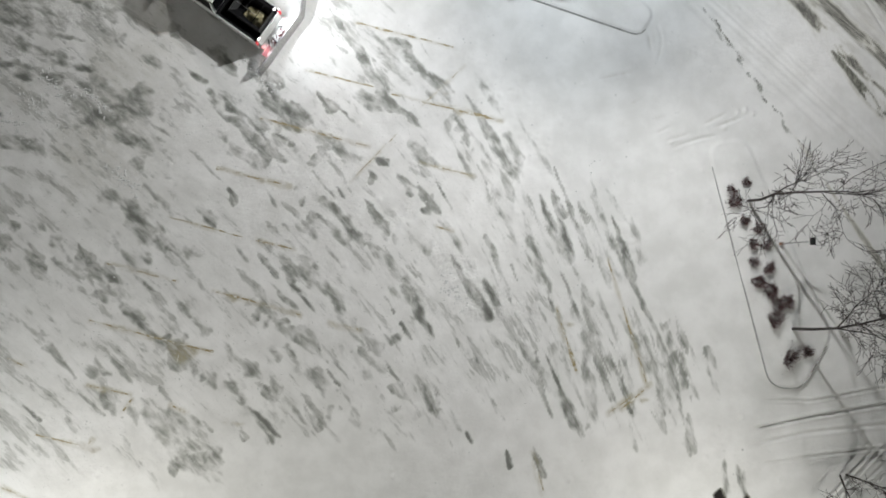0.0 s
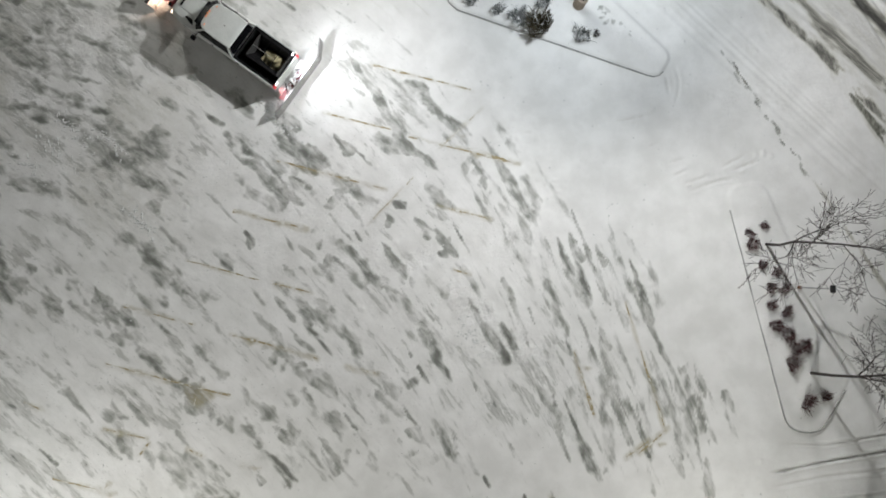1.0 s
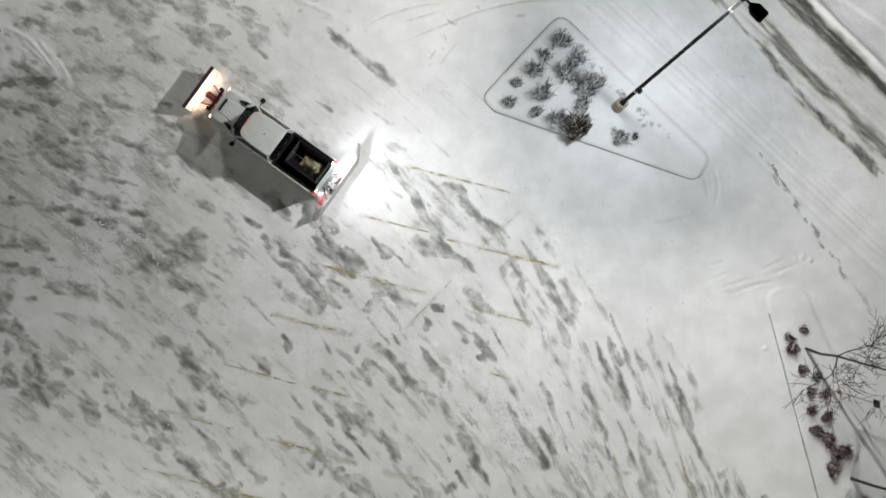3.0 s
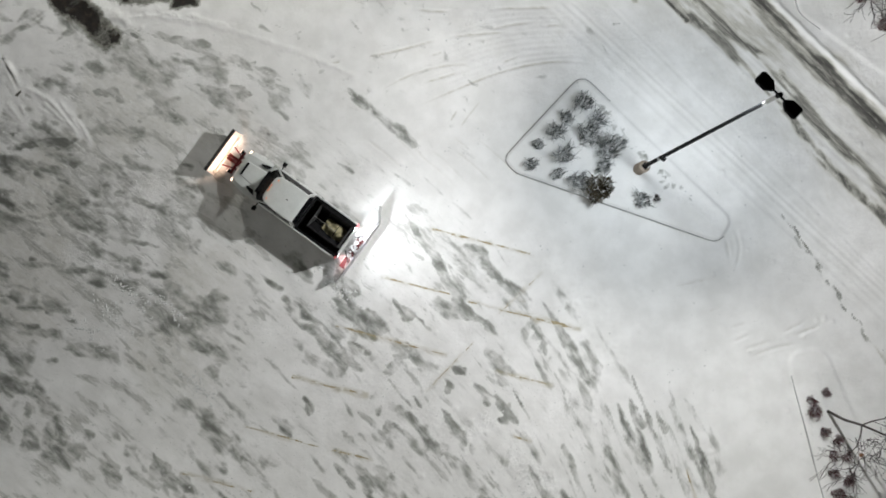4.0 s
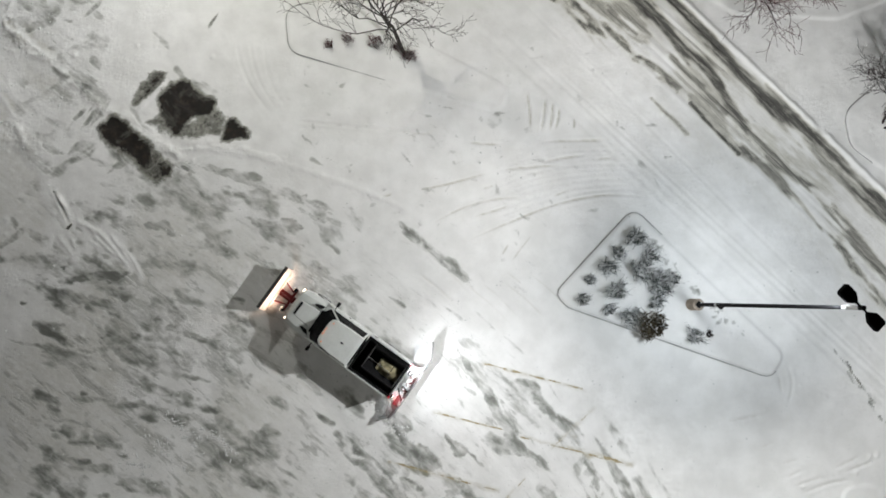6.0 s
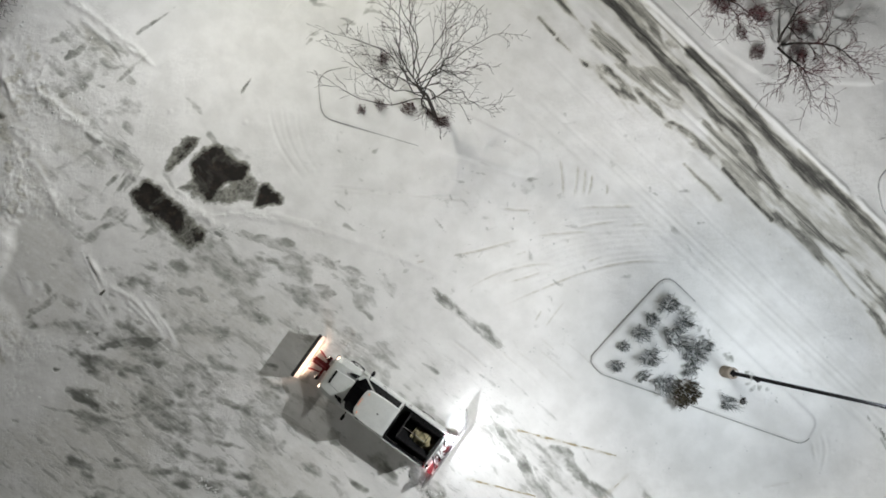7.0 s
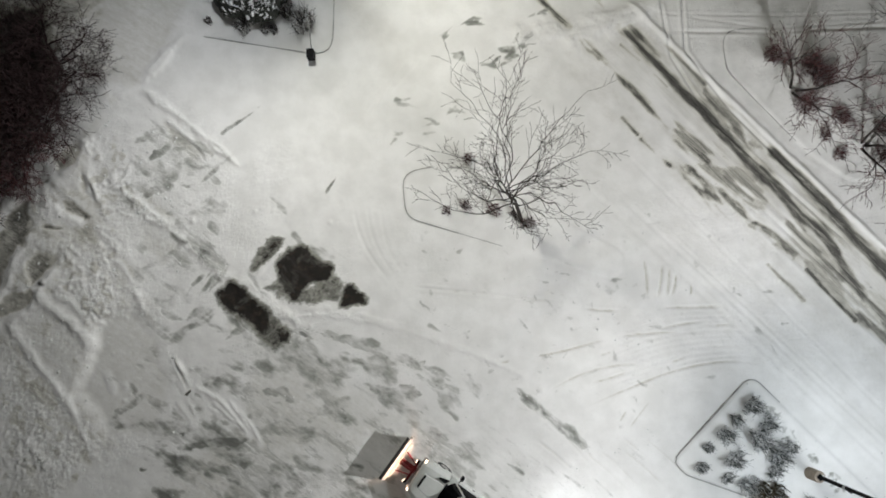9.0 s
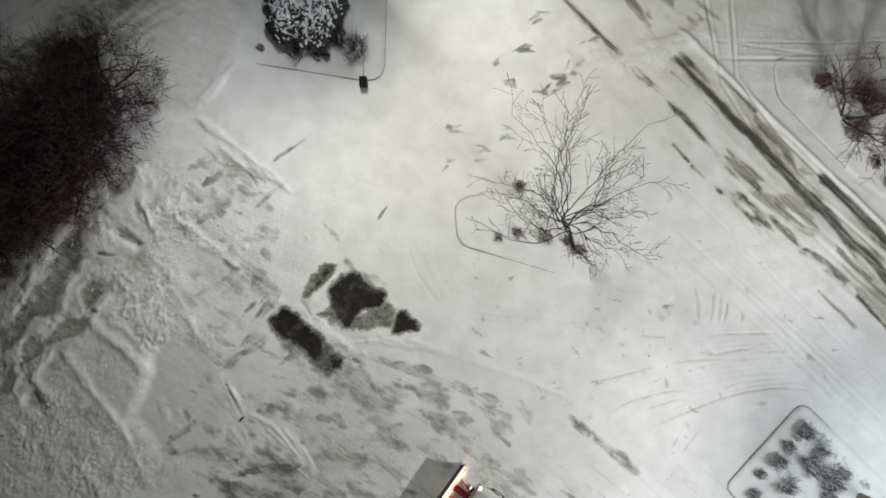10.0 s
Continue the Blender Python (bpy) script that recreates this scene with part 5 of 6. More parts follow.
def bay_line(x0, y0, x1, y1, width=0.075):
    """A painted line, broken and thinned by the snow on it."""
    a, b = Vector((x0 * K, y0 * K)), Vector((x1 * K, y1 * K))
    way = (b - a).normalized()
    side, size = Vector((-way.y, way.x)), (b - a).length
    bm, last = bmesh.new(), None
    for n in range(int(size / 0.1) + 1):
        p = a + way * (n * 0.1) + side * 0.035 * noise.noise((n * 0.13, x0, y0))
        f = noise.noise((p.x * 1.1, p.y * 1.1, 7))
        wedge = 1 + 5 * max(0.0, noise.noise((p.x * 0.4, p.y * 0.4, 31)) - 0.25)
        w = wedge * width * 0.5 * max(0.0, min(1.0, 0.75 + 1.4 * f)) * (0.75 + 0.5 * random.random())
        if w < 0.012:
            last = None
            continue
        row = [bm.verts.new((*(p + side * s * w), ground_height(*(p + side * s * w)) + 0.006)) for s in (-1, 1)]
        if last:
            bm.faces.new((last[0], row[0], row[1], last[1]))
        last = row
    ob = part("parking_line", bm, PAINT, None)
    return tagged(ob, "faded yellow parking bay line under thin snow", "marking", "parking bay lines", "structure")


for ends in BAY_LINES:
    bay_line(*ends, 0.04 if ends[0] > ends[2] else 0.075)


# ---- street lamps ----
def street_lamp(x, y, z, turn, label, lean=(0, 0)):
    """A black pole on a round concrete footing, with two flat luminaires back to back."""
    x, y = x * K - lean[0] * z, y * K - lean[1] * z
    gz = ground_height(x, y)
    tip = Vector((0, 0, 1)).rotation_difference(Vector((*lean, 1))).to_matrix().to_4x4()
    thing = tagged(empty("street_lamp", Matrix.Translation((x, y, 0)) @ tip @ pose(0, 0, 0, 0, 0, turn)), label, "street lamp", "car park lamps")
    bm = bmesh.new()
    rod(bm, (0, 0, gz - 0.3), (0, 0, gz + 0.68), 0.26, 0.255, 28)
    rod(bm, (0, 0, gz + 0.68), (0, 0, gz + 0.70), 0.255, 0.23, 28)
    footing = part("footing", bm, CONCRETE, thing, "round concrete footing dusted with snow")
    bm = bmesh.new()
    rod(bm, (0.06, 0.07, gz + 0.69), (0.06, 0.07, gz + 0.715), 0.12, 0.08, 20)
    part("snow_cap", bm, CLOD, footing, "thin cap of white snow")
    bm = bmesh.new()
    box(bm, -0.12, 0.12, -0.12, 0.12, gz + 0.70, gz + 0.745, 0.01)
    part("base_plate", bm, BLACK, thing)
    bm = bmesh.new()
    rod(bm, (0, 0, gz + 0.72), (0, 0, z + 0.05), 0.085, 0.055, 16)
    part("pole", bm, BLACK, thing, "tapered black steel pole")
    bm = bmesh.new()
    rod(bm, (0, 0, 2.35), (0, 0, 2.50), 0.098, 0.098, 16)
    band = part("band", bm, STEEL, thing, "pale metal band with a small box")
    bm = bmesh.new()
    box(bm, 0.06, 0.19, -0.07, 0.07, 2.5, 2.68, 0.015)
    part("camera_box", bm, BLACK, thing)
    bm = bmesh.new()
    rod(bm, (0, 0, z - 0.75), (0, 0, z - 0.06), 0.066, 0.062, 16)
    part("pole_sleeve", bm, STEEL, thing, "pale metal sleeve glaring under the heads")
    bm = bmesh.new()
    rod(bm, (-0.36, 0, z), (0.36, 0, z), 0.035, 0.035, 10)
    rod(bm, (0, 0, z - 0.08), (0, 0, z + 0.09), 0.07, 0.07, 12)
    part("bracket", bm, BLACK, thing)
    for s in (-1, 1):
        rings = []
        for u, w, zz in ((0.24, 0.05, 0.03), (0.32, 0.12, 0.05), (0.45, 0.225, 0.06), (0.80, 0.235, 0.055), (0.86, 0.20, 0.045), (0.89, 0.17, -0.03)):
            u, w = u * 0.9, w * 0.88
            rings.append([(s * u, -w, z - 0.05), (s * u, w, z - 0.05), (s * u, w, z + zz * 0.4), (s * u, w * 0.8, z + zz), (s * u, -w * 0.8, z + zz), (s * u, -w, z + zz * 0.4)])
        head = part("luminaire", loft(bmesh.new(), rings), BLACK, thing, "flat black luminaire head")
        bm = bmesh.new()
        inner = 0.38
        box(bm, min(s * inner, s * 0.60), max(s * inner, s * 0.60), -0.13, 0.13, z - 0.056, z - 0.046, 0.003)
        part("lens", bm, LENS, head, "glowing white lens")
    return thing


LENS = glow("lamp_lens", (0.95, 0.98, 1.0), 25)
street_lamp(*LAMPS[0], -45, "black twin-headed street lamp on a concrete footing", (0.083, 0.045))
street_lamp(*LAMPS[1], -45, "black twin-headed street lamp beyond the islands")
street_lamp(*LAMPS[2], -45, "black twin-headed street lamp at the car park's far end")
# pole for the added fill lamp, out of view
street_lamp(*LAMPS[3], -45, "black twin-headed street lamp beyond the rutted snow")


# ---- bare trees ----
def tube(verts, faces, a, b, r0, r1, sides):
    way = (b - a).normalized()
    u = way.orthogonal().normalized()
    v = way.cross(u)
    base = len(verts)
    for p, r in ((a, r0), (b, r1)):
        for n in range(sides):
            w = 2 * math.pi * n / sides
            verts.append(p + (u * math.cos(w) + v * math.sin(w)) * r)
    for n in range(sides):
        m = (n + 1) % sides
        faces.append((base + n, base + m, base + sides + m, base + sides + n))


def grow(dice, out, p, way, length, radius, level, most, wild, lift, reach=1.0):
    """Adds one branch, bent in pieces, and its side branches."""
    pieces = 4 if level < 2 else 3
    for n in range(pieces):
        way = (way + Vector((dice.gauss(0, 1), dice.gauss(0, 1), dice.gauss(0, 0.7) + lift)) * (wild if level else wild * 0.45)).normalized()
        q = p + way * (length / pieces)
        r = radius * (1 - 0.5 * (n + 1) / pieces)
        out.append((level, p, q, radius * (1 - 0.5 * n / pieces), r))
        if level < most and (n or level):
            for _ in range(dice.choice((1, 2, 2)) if level < 1 else dice.choice((1, 1, 2)) if level < 3 else 1):
                side = way.orthogonal().normalized()
                side.rotate(Matrix.Rotation(dice.uniform(0, 6.283), 3, way))
                spread = dice.uniform(0.55, 1.05)
                grow(dice, out, q, (way * math.cos(spread) + side * math.sin(spread)).normalized(), length * dice.uniform(0.45, 0.72) * (1 if level else reach), r * 0.62, level + 1, most, wild, lift)
        p = q
    if level < most:
        grow(dice, out, p, way, length * 0.6, r * 0.9, level + 1, most, wild, lift)


def bare_tree(name, x, y, height, label, seed, stems=1, most=4, trunk=0.11, spread=0.25, wild=0.16, lift=0.15, tilt=(0, 0), twigs=TWIG, limbs=BARK, bole=0.46, reach=1.0):
    dice = random.Random(seed)
    gz = ground_height(x * K, y * K)
    thing = tagged(empty(name, pose(x * K, y * K, gz - 0.05)), label, "tree" if name == "tree" else "bush", "bare trees" if name == "tree" else "bare bushes")
    out = []
    for s in range(stems):
        w = 6.283 * s / stems + dice.uniform(-0.5, 0.5)
        lean = Vector((math.cos(w) * spread * (stems > 1) + tilt[0], math.sin(w) * spread * (stems > 1) + tilt[1], 1)).normalized()
        foot = Vector((math.cos(w), math.sin(w), 0)) * (0.12 * (stems > 1))
        grow(dice, out, foot, lean, height * bole * dice.uniform(0.92, 1.08), trunk, 0, most, wild, lift, reach)
    for part_name, levels, mat in (("trunk", (0, 1), limbs), ("crown", (2, 3, 4, 5), twigs)):
        verts, faces = [], []
        for level, a, b, r0, r1 in out:
            if level in levels:
                tube(verts, faces, a, b, max(r0, 0.010), max(r1, 0.007), 7 if level == 0 else 5 if level == 1 else 3)
        tagged(grid_object(part_name, verts, faces, mat, thing), kind="stuff" if part_name == "crown" else "")
    return thing


def spreading_tree(x, y, label, hub, limbs, seed, thick=0.027):
    """A short leaning trunk that breaks into long limbs: compass way, reach and rise of each."""
    dice = random.Random(seed)
    thing = tagged(empty("tree", pose(x * K, y * K, ground_height(x * K, y * K) - 0.05)), label, "tree", "bare trees")
    out = []
    for s in range(3):
        p = Vector((dice.uniform(-0.12, 0.12), dice.uniform(-0.12, 0.12), 0))
        for n in range(5):
            q = hub * ((n + 1) / 5) + Vector((dice.gauss(0, 0.07), dice.gauss(0, 0.07), 0)) * (n < 4)
            out.append((0, p, q, 0.048 - 0.005 * n, 0.043 - 0.005 * n))
            p = q
    for way, reach, rise in limbs:
        w = radians(way)
        ahead, across = Vector((math.cos(w), math.sin(w), 0)), Vector((-math.sin(w), math.cos(w), 0))
        start = hub * dice.uniform(0.45, 1.1)
        p, bow, wave_, count = start, dice.gauss(0, 0.38), dice.gauss(0, 0.16), 10
        for n in range(count):
            f = (n + 1) / count
            q = start + ahead * reach * f + across * (bow * math.sin(f * 3.1) + wave_ * math.sin(f * 7 + way) + dice.gauss(0, 0.05)) + Vector((0, 0, rise * f**0.75 + dice.gauss(0, 0.05)))
            r0, r1 = thick * (1 - 0.74 * n / count), thick * (1 - 0.74 * f)
            out.append((1, p, q, r0, r1))
            if n > 0:
                for _ in range(dice.choice((0, 1, 1, 2))):
                    turn = dice.choice((-1, 1)) * dice.uniform(0.3, 0.85)
                    side = (ahead * math.cos(turn) + across * math.sin(turn) + Vector((0, 0, dice.uniform(0.1, 0.7)))).normalized()
                    grow(dice, out, q, side, reach * dice.uniform(0.14, 0.40) * (1.15 - 0.5 * f), r1 * 0.62, 3, 4, 0.20, 0.08)
            p = q
    for part_name, levels, mat in (("trunk", (0, 1), BARK), ("crown", (2, 3, 4, 5), TWIG)):
        verts, faces = [], []
        for level, a, b, r0, r1 in out:
            if level in levels:
                tube(verts, faces, a, b, max(r0, 0.008), max(r1, 0.007), 7 if level == 0 else 5 if level == 1 else 3)
        tagged(grid_object(part_name, verts, faces, mat, thing), kind="stuff" if part_name == "crown" else "")
    return thing


bare_tree("tree", 16.64, -8.82, 6.3, "leafless young tree with dark branches on the kerbed island", 3, tilt=(0.02, -0.14), bole=0.8, reach=0.55, trunk=0.065)
bare_tree("tree", 18.34, -14.04, 6.5, "leafless tree with long dark limbs beside red shrubs", 8, tilt=(0.05, 0.0), bole=0.75, reach=0.55, trunk=0.07)
bare_tree("tree", 20.3, -19.9, 5.0, "leafless tree beside rutted snow", 12, trunk=0.045, stems=2, spread=0.5, bole=0.4, most=3)
bare_tree("tree", 22.0, -13.5, 6.7, "leafless tree at the lane's edge", 15)
spreading_tree(-2.72, 11.48, "leafless spreading tree with fine twigs on a snowy island", Vector((-0.94, 1.18, 2.0)), (
    (175, 4.3, 2.6), (161, 3.1, 3.2), (146, 3.8, 3.0), (134, 2.2, 3.4), (121, 4.9, 3.0), (113, 3.7, 3.4), (92, 4.2, 3.2), (80, 3.6, 3.4), (50, 4.3, 3.0), (26, 3.6, 2.8), (12, 1.8, 3.2), (-20, 3.1, 2.6), (-42, 2.5, 2.4), (-75, 1.4, 2.6), (150, 2.6, 2.0), (108, 2.4, 3.6), (65, 2.6, 3.4), (38, 3.0, 2.2), (0, 2.6, 2.0), (-30, 2.0, 1.6), (-55, 1.9, 1.2), (195, 1.6, 1.4)), 21)
bare_tree("tree", 8.65, 16.97, 5.6, "leafless tree with crooked dark limbs among red shrubs", 31, twigs=RED_TWIG, wild=0.25, trunk=0.06, stems=3, spread=0.7, most=3, bole=0.40, tilt=(0.1, 0.0))
bare_tree("tree", 11.49, 14.59, 5.0, "leafless tree with a forked trunk across the road", 35, twigs=RED_TWIG, tilt=(0.05, 0.1), wild=0.25, trunk=0.06, stems=3, spread=0.7, most=3, bole=0.42)
bare_tree("tree", 13.2, 18.3, 6.9, "leafless tree behind the red shrubs", 38)

bare_tree("tree", 17.12, 8.46, 6.2, "leafless crooked tree on a kerbed island across the road", 44, tilt=(0.1, 0.1), wild=0.25, trunk=0.05, stems=3, spread=0.5, most=3, bole=0.36)


# ---- shrubs ----
def tuft(name, x, y, radius, label, seed, blades, mat, snow=0.25, low=0.5, thick=0.02, mess=0.3):
    """A clump of stiff arching leaves, some carrying snow."""
    dice = random.Random(seed)
    gz = ground_height(x * K, y * K)
    thing = tagged(empty(name, pose(x * K, y * K, gz - 0.03)), label, "shrub", "island shrubs")
    lobes = [dice.uniform(0.2, 1.4) for _ in range(9)]
    sets = {"leaves": ([], []), "snow_cap": ([], [])}
    for n in range(blades):
        verts, faces = sets["snow_cap" if dice.random() < snow else "leaves"]
        spin, far_out = dice.uniform(0, 6.283), math.sqrt(dice.random()) * (0.25 + 0.55 * mess)
        w, reach = spin + dice.gauss(0, 0.25 + 1.4 * mess), radius * dice.uniform(0.3, 1.05) * (1 - 0.62 * far_out)
        reach *= lobes[int((w % 6.283) * 9 / 6.284)]
        rise = radius * dice.uniform(0.35, 1.0) * low * 2
        way, side = Vector((math.cos(w), math.sin(w), 0)), Vector((-math.sin(w), math.cos(w), 0))
        start = Vector((math.cos(spin), math.sin(spin), 0)) * radius * far_out * (0.45 + 0.75 * lobes[int((spin % 6.283) * 9 / 6.284)])
        base, width = len(verts), thick * dice.uniform(0.6, 1.4)
        for u in (0.0, 0.4, 0.75, 1.0):
            p = start + way * reach * u + Vector((0, 0, rise * math.sin(u * 2.0) + 0.02)) + side * dice.uniform(-1, 1) * 0.03 * u
            wid = width * (1.1 - u)
            verts.extend((p - side * wid, p + side * wid + Vector((0, 0, wid * 0.6)), p - Vector((0, 0, wid))))
        for k in range(3):
            o = base + 3 * k
            for a, b in ((0, 1), (1, 2), (2, 0)):
                faces.append((o + a, o + b, o + 3 + b, o + 3 + a))
    for key, (verts, faces) in sets.items():
        if verts:
            tagged(grid_object(key, verts, faces, CLOD if key == "snow_cap" else mat, thing), kind="stuff")
    return thing


for n, (x, y, r) in enumerate((
    (6.76, 3.79, 0.62), (6.07, 3.22, 0.42), (5.63, 2.63, 0.5), (4.9, 2.09, 0.3), (4.6, 1.25, 0.38), (5.97, 1.62, 0.55), (5.71, 0.85, 0.36),
    (6.6, 0.57, 0.62), (9.12, -0.23, 0.5), (7.35, 3.05, 0.5), (6.95, 2.5, 0.68), (7.75, 1.85, 0.75), (7.6, 1.2, 0.5), (8.3, 2.05, 0.45),
)):
    tuft("shrub", x, y, r * 0.9, "grey-green spiky shrub dusted with snow", 50 + n, int(330 * r + 40), GREEN, 0.34, 0.5, 0.012, 0.75)
tuft("shrub", 7.5, 0.19, 0.62, "brown leafy shrub speckled with snow", 71, 520, OLIVE, 0.22, 0.6, 0.028, 0.9)
tuft("shrub", 9.75, -0.16, 0.2, "small dark dead shrub", 72, 60, BARK, 0.05)
for n, (x, y, r) in enumerate((
    (15.95, -8.38, 0.34), (16.58, -8.03, 0.3), (16.1, -8.8, 0.42), (16.44, -9.68, 0.42), (16.79, -10.54, 0.4), (17.03, -10.0, 0.34), (17.35, -10.63, 0.36),
    (16.83, -11.32, 0.36), (17.4, -11.55, 0.42), (17.0, -12.1, 0.55), (17.5, -12.5, 0.5), (17.8, -13.1, 0.5), (18.14, -12.89, 0.5), (17.59, -13.69, 0.55),
    (18.19, -15.23, 0.55), (18.94, -15.0, 0.4),
)):
    tuft("shrub", x, y, r * 0.8, "low dark red twiggy shrub in snow", 90 + n, int(560 * r), RED_TWIG, 0.14, 0.38, 0.008, 0.65)
for n, (x, y, r) in enumerate((
    (-5.89, 11.89, 0.22), (-5.1, 12.1, 0.26), (-3.95, 11.95, 0.34), (-3.1, 11.75, 0.26), (-2.6, 11.35, 0.34), (-5.0, 14.05, 0.3),
    (7.78, 18.4, 0.5), (9.3, 18.0, 0.7), (9.75, 17.47, 0.75), (9.2, 16.4, 0.6), (10.57, 15.79, 0.45), (10.61, 14.3, 0.4), (9.96, 15.07, 0.3), (12.22, 15.3, 0.4), (12.31, 14.11, 0.5), (17.5, 8.9, 0.5), (18.2, 8.3, 0.45), (18.0, 9.4, 0.4), (19.2, 7.0, 0.5),
)):
    tuft("shrub", x, y, r, "dark red twiggy shrub poking through snow", 120 + n, int(620 * r), RED_TWIG, 0.14, 0.45, 0.008, 0.95)
for n, (x, y, r) in enumerate(((-12.7, 20.25, 0.5), (-11.95, 19.9, 0.55), (-14.44, 19.8, 0.45), (-13.6, 19.6, 0.22), (-13.2, 19.55, 0.25), (-16.0, 19.95, 0.18))):
    tuft("shrub", x, y, r, "dark twiggy shrub beside the evergreen", 150 + n, int(420 * r), BARK, 0.1, 0.6, 0.012, 0.9)


def evergreen(x, y, radius, height, seed):
    """A dense rounded conifer: overlapping dark sprays, each with snow lying on its top."""
    dice = random.Random(seed)
    thing = tagged(empty("evergreen", pose(x * K, y * K, ground_height(x * K, y * K))), "dense rounded evergreen loaded with clumps of snow", "tree")
    part("trunk", rod(bmesh.new(), (0, 0, -0.1), (0, 0, height * 0.6), 0.14, 0.05), BARK, thing)
    for key, mat, count in (("foliage", EVERGREEN, 3400), ("snow", CLOD, 1250)):
        verts, faces = [], []
        for n in range(count):
            w, u = dice.uniform(0, 6.283), dice.random()
            if key == "snow":
                u = 0.30 + 0.70 * u**0.55
            z = height * (0.10 + 0.90 * u)
            r = radius * (math.sqrt(max(0.0, 1 - ((u - 0.25) / 0.76) ** 2)) if key == "foliage" else math.sqrt(max(0.0, 1 - ((u - 0.20) / 0.80) ** 2))) * dice.uniform(0.9, 1.03)
            r *= 1 + 0.07 * math.sin(w * 5 + 1) + 0.04 * math.sin(w * 11)
            p = Vector((math.cos(w) * r, math.sin(w) * r, z + (0.07 if key == "snow" else 0)))
            spin = dice.uniform(0, 3.142) if key == "snow" else w
            out = Vector((math.cos(w) * 0.4, math.sin(w) * 0.4, 1)).normalized() if key == "snow" else Vector((math.cos(w), math.sin(w), 0.15)).normalized()
            side = (Vector((math.cos(spin), math.sin(spin), 0)) - out * out.dot(Vector((math.cos(spin), math.sin(spin), 0)))).normalized() if key == "snow" else out.orthogonal().normalized()
            size = dice.uniform(0.07, 0.17) if key == "snow" else dice.uniform(0.09, 0.20)
            up, base, ring = out.cross(side), len(verts), 6
            for k in range(ring):
                a = 6.283 * k / ring + dice.uniform(-0.35, 0.35)
                verts.append(p + (side * math.cos(a) + up * math.sin(a) * (0.5 if key == "snow" else 0.7)) * size * dice.uniform(0.6, 1.25) + out * dice.uniform(-0.03, 0.03))
            verts.append(p + out * size * 0.45)
            verts.append(p - out * size * 0.4)
            for k in range(ring):
                faces.append((base + k, base + (k + 1) % ring, base + ring))
                faces.append((base + (k + 1) % ring, base + k, base + ring + 1))
        tagged(grid_object(key, verts, faces, mat, thing), kind="stuff")
    return thing


evergreen(-14.1, 21.5, 1.78, 1.15, 5)

# dark thicket beyond the snow banks
for n, (x, y, h) in enumerate(((-23.9, 17.3, 4.0), (-24.3, 15.6, 4.2), (-24.9, 13.9, 3.8), (-25.9, 14.4, 4.4), (-26.1, 12.5, 3.8), (-27.2, 12.9, 4.4), (-27.9, 11.5, 3.6), (-28.6, 11.6, 4.2), (-29.0, 13.6, 4.4), (-30.4, 10.9, 4.4), (-29.4, 10.2, 3.4), (-25.2, 16.4, 4.2))):
    bare_tree("bush", x, y, h * 1.1, "dense leafless bush of dark reddish stems", 200 + n, stems=6, most=3, trunk=0.055, spread=0.75, wild=0.24, lift=0.12, twigs=THICKET, limbs=BARK)
for n, (x, y, h) in enumerate(((-23.0, 19.0, 3.4), (-22.4, 18.2, 3.8), (-22.4, 16.9, 3.8), (-22.9, 15.9, 3.4), (-23.4, 15.0, 3.0), (-24.0, 14.0, 2.6), (-24.9, 13.5, 2.4), (-25.9, 12.7, 2.2), (-27.0, 11.4, 2.2), (-28.4, 10.0, 2.2))):
    bare_tree("bush", x, y, h, "sparse leafless bush of red-brown stems over snow", 300 + n, stems=5, most=3, trunk=0.045, spread=0.9, wild=0.26, lift=0.02, tilt=(0.42, -0.05), twigs=RED_TWIG if n > 3 else THICKET, limbs=THICKET)

# marker post and box at the kerb
post = tagged(empty("marker_post", pose(-11.62 * K, 18.5 * K, 0)), "thin pale metal post with a dark box at its foot", "post")
gz = ground_height(-11.62 * K, 18.5 * K)
part("box", box(bmesh.new(), -0.16, 0.16, -0.24, 0.16, gz - 0.05, gz + 0.5, 0.02), BLACK, post, "dark metal box")
part("pole", rod(bmesh.new(), (0, 0.16, gz + 0.1), (0.30, 1.30, gz + 2.5), 0.025, 0.02), STEEL, post)


# small sign on the island
sign = tagged(empty("sign_post", pose(17.95 * K, -10.58 * K, 0)), "thin metal sign post with a small dark plate", "sign")
gz = ground_height(17.95 * K, -10.58 * K)
part("post", rod(bmesh.new(), (0, 0, gz - 0.1), (0, 0, gz + 2.6), 0.028, 0.028), STEEL, sign)
part("plate", box(bmesh.new(), -0.03, 0.0, -0.15, 0.15, gz + 2.3, gz + 2.65, 0.008), BLACK, sign, "dark sign plate")
part("reflector", box(bmesh.new(), -0.08, 0.08, -0.07, 0.07, gz - 0.02, gz + 0.12, 0.03), plain("rust_orange", (0.22, 0.11, 0.06), 0.7), sign, "rust-orange marker at the foot")


# ---- the plough truck, at rest ----
def wheel(x, y, thing):
    bm = bmesh.new()
    rings = []
    for w, r in ((-0.13, 0.30), (-0.13, 0.38), (-0.10, 0.41), (0.10, 0.41), (0.13, 0.38), (0.13, 0.30)):
        rings.append([(x + math.cos(a) * r, y + w, 0.41 + math.sin(a) * r) for a in (6.2832 * k / 24 for k in range(24))])
    tyre = part("wheel", loft(bm, rings), RUBBER, thing, "black tyre on a steel rim")
    s = 1 if y > 0 else -1
    bm = bmesh.new()
    rod(bm, (x, y + s * 0.10, 0.41), (x, y + s * 0.14, 0.41), 0.27, 0.22, 20)
    part("rim", bm, STEEL, tyre)


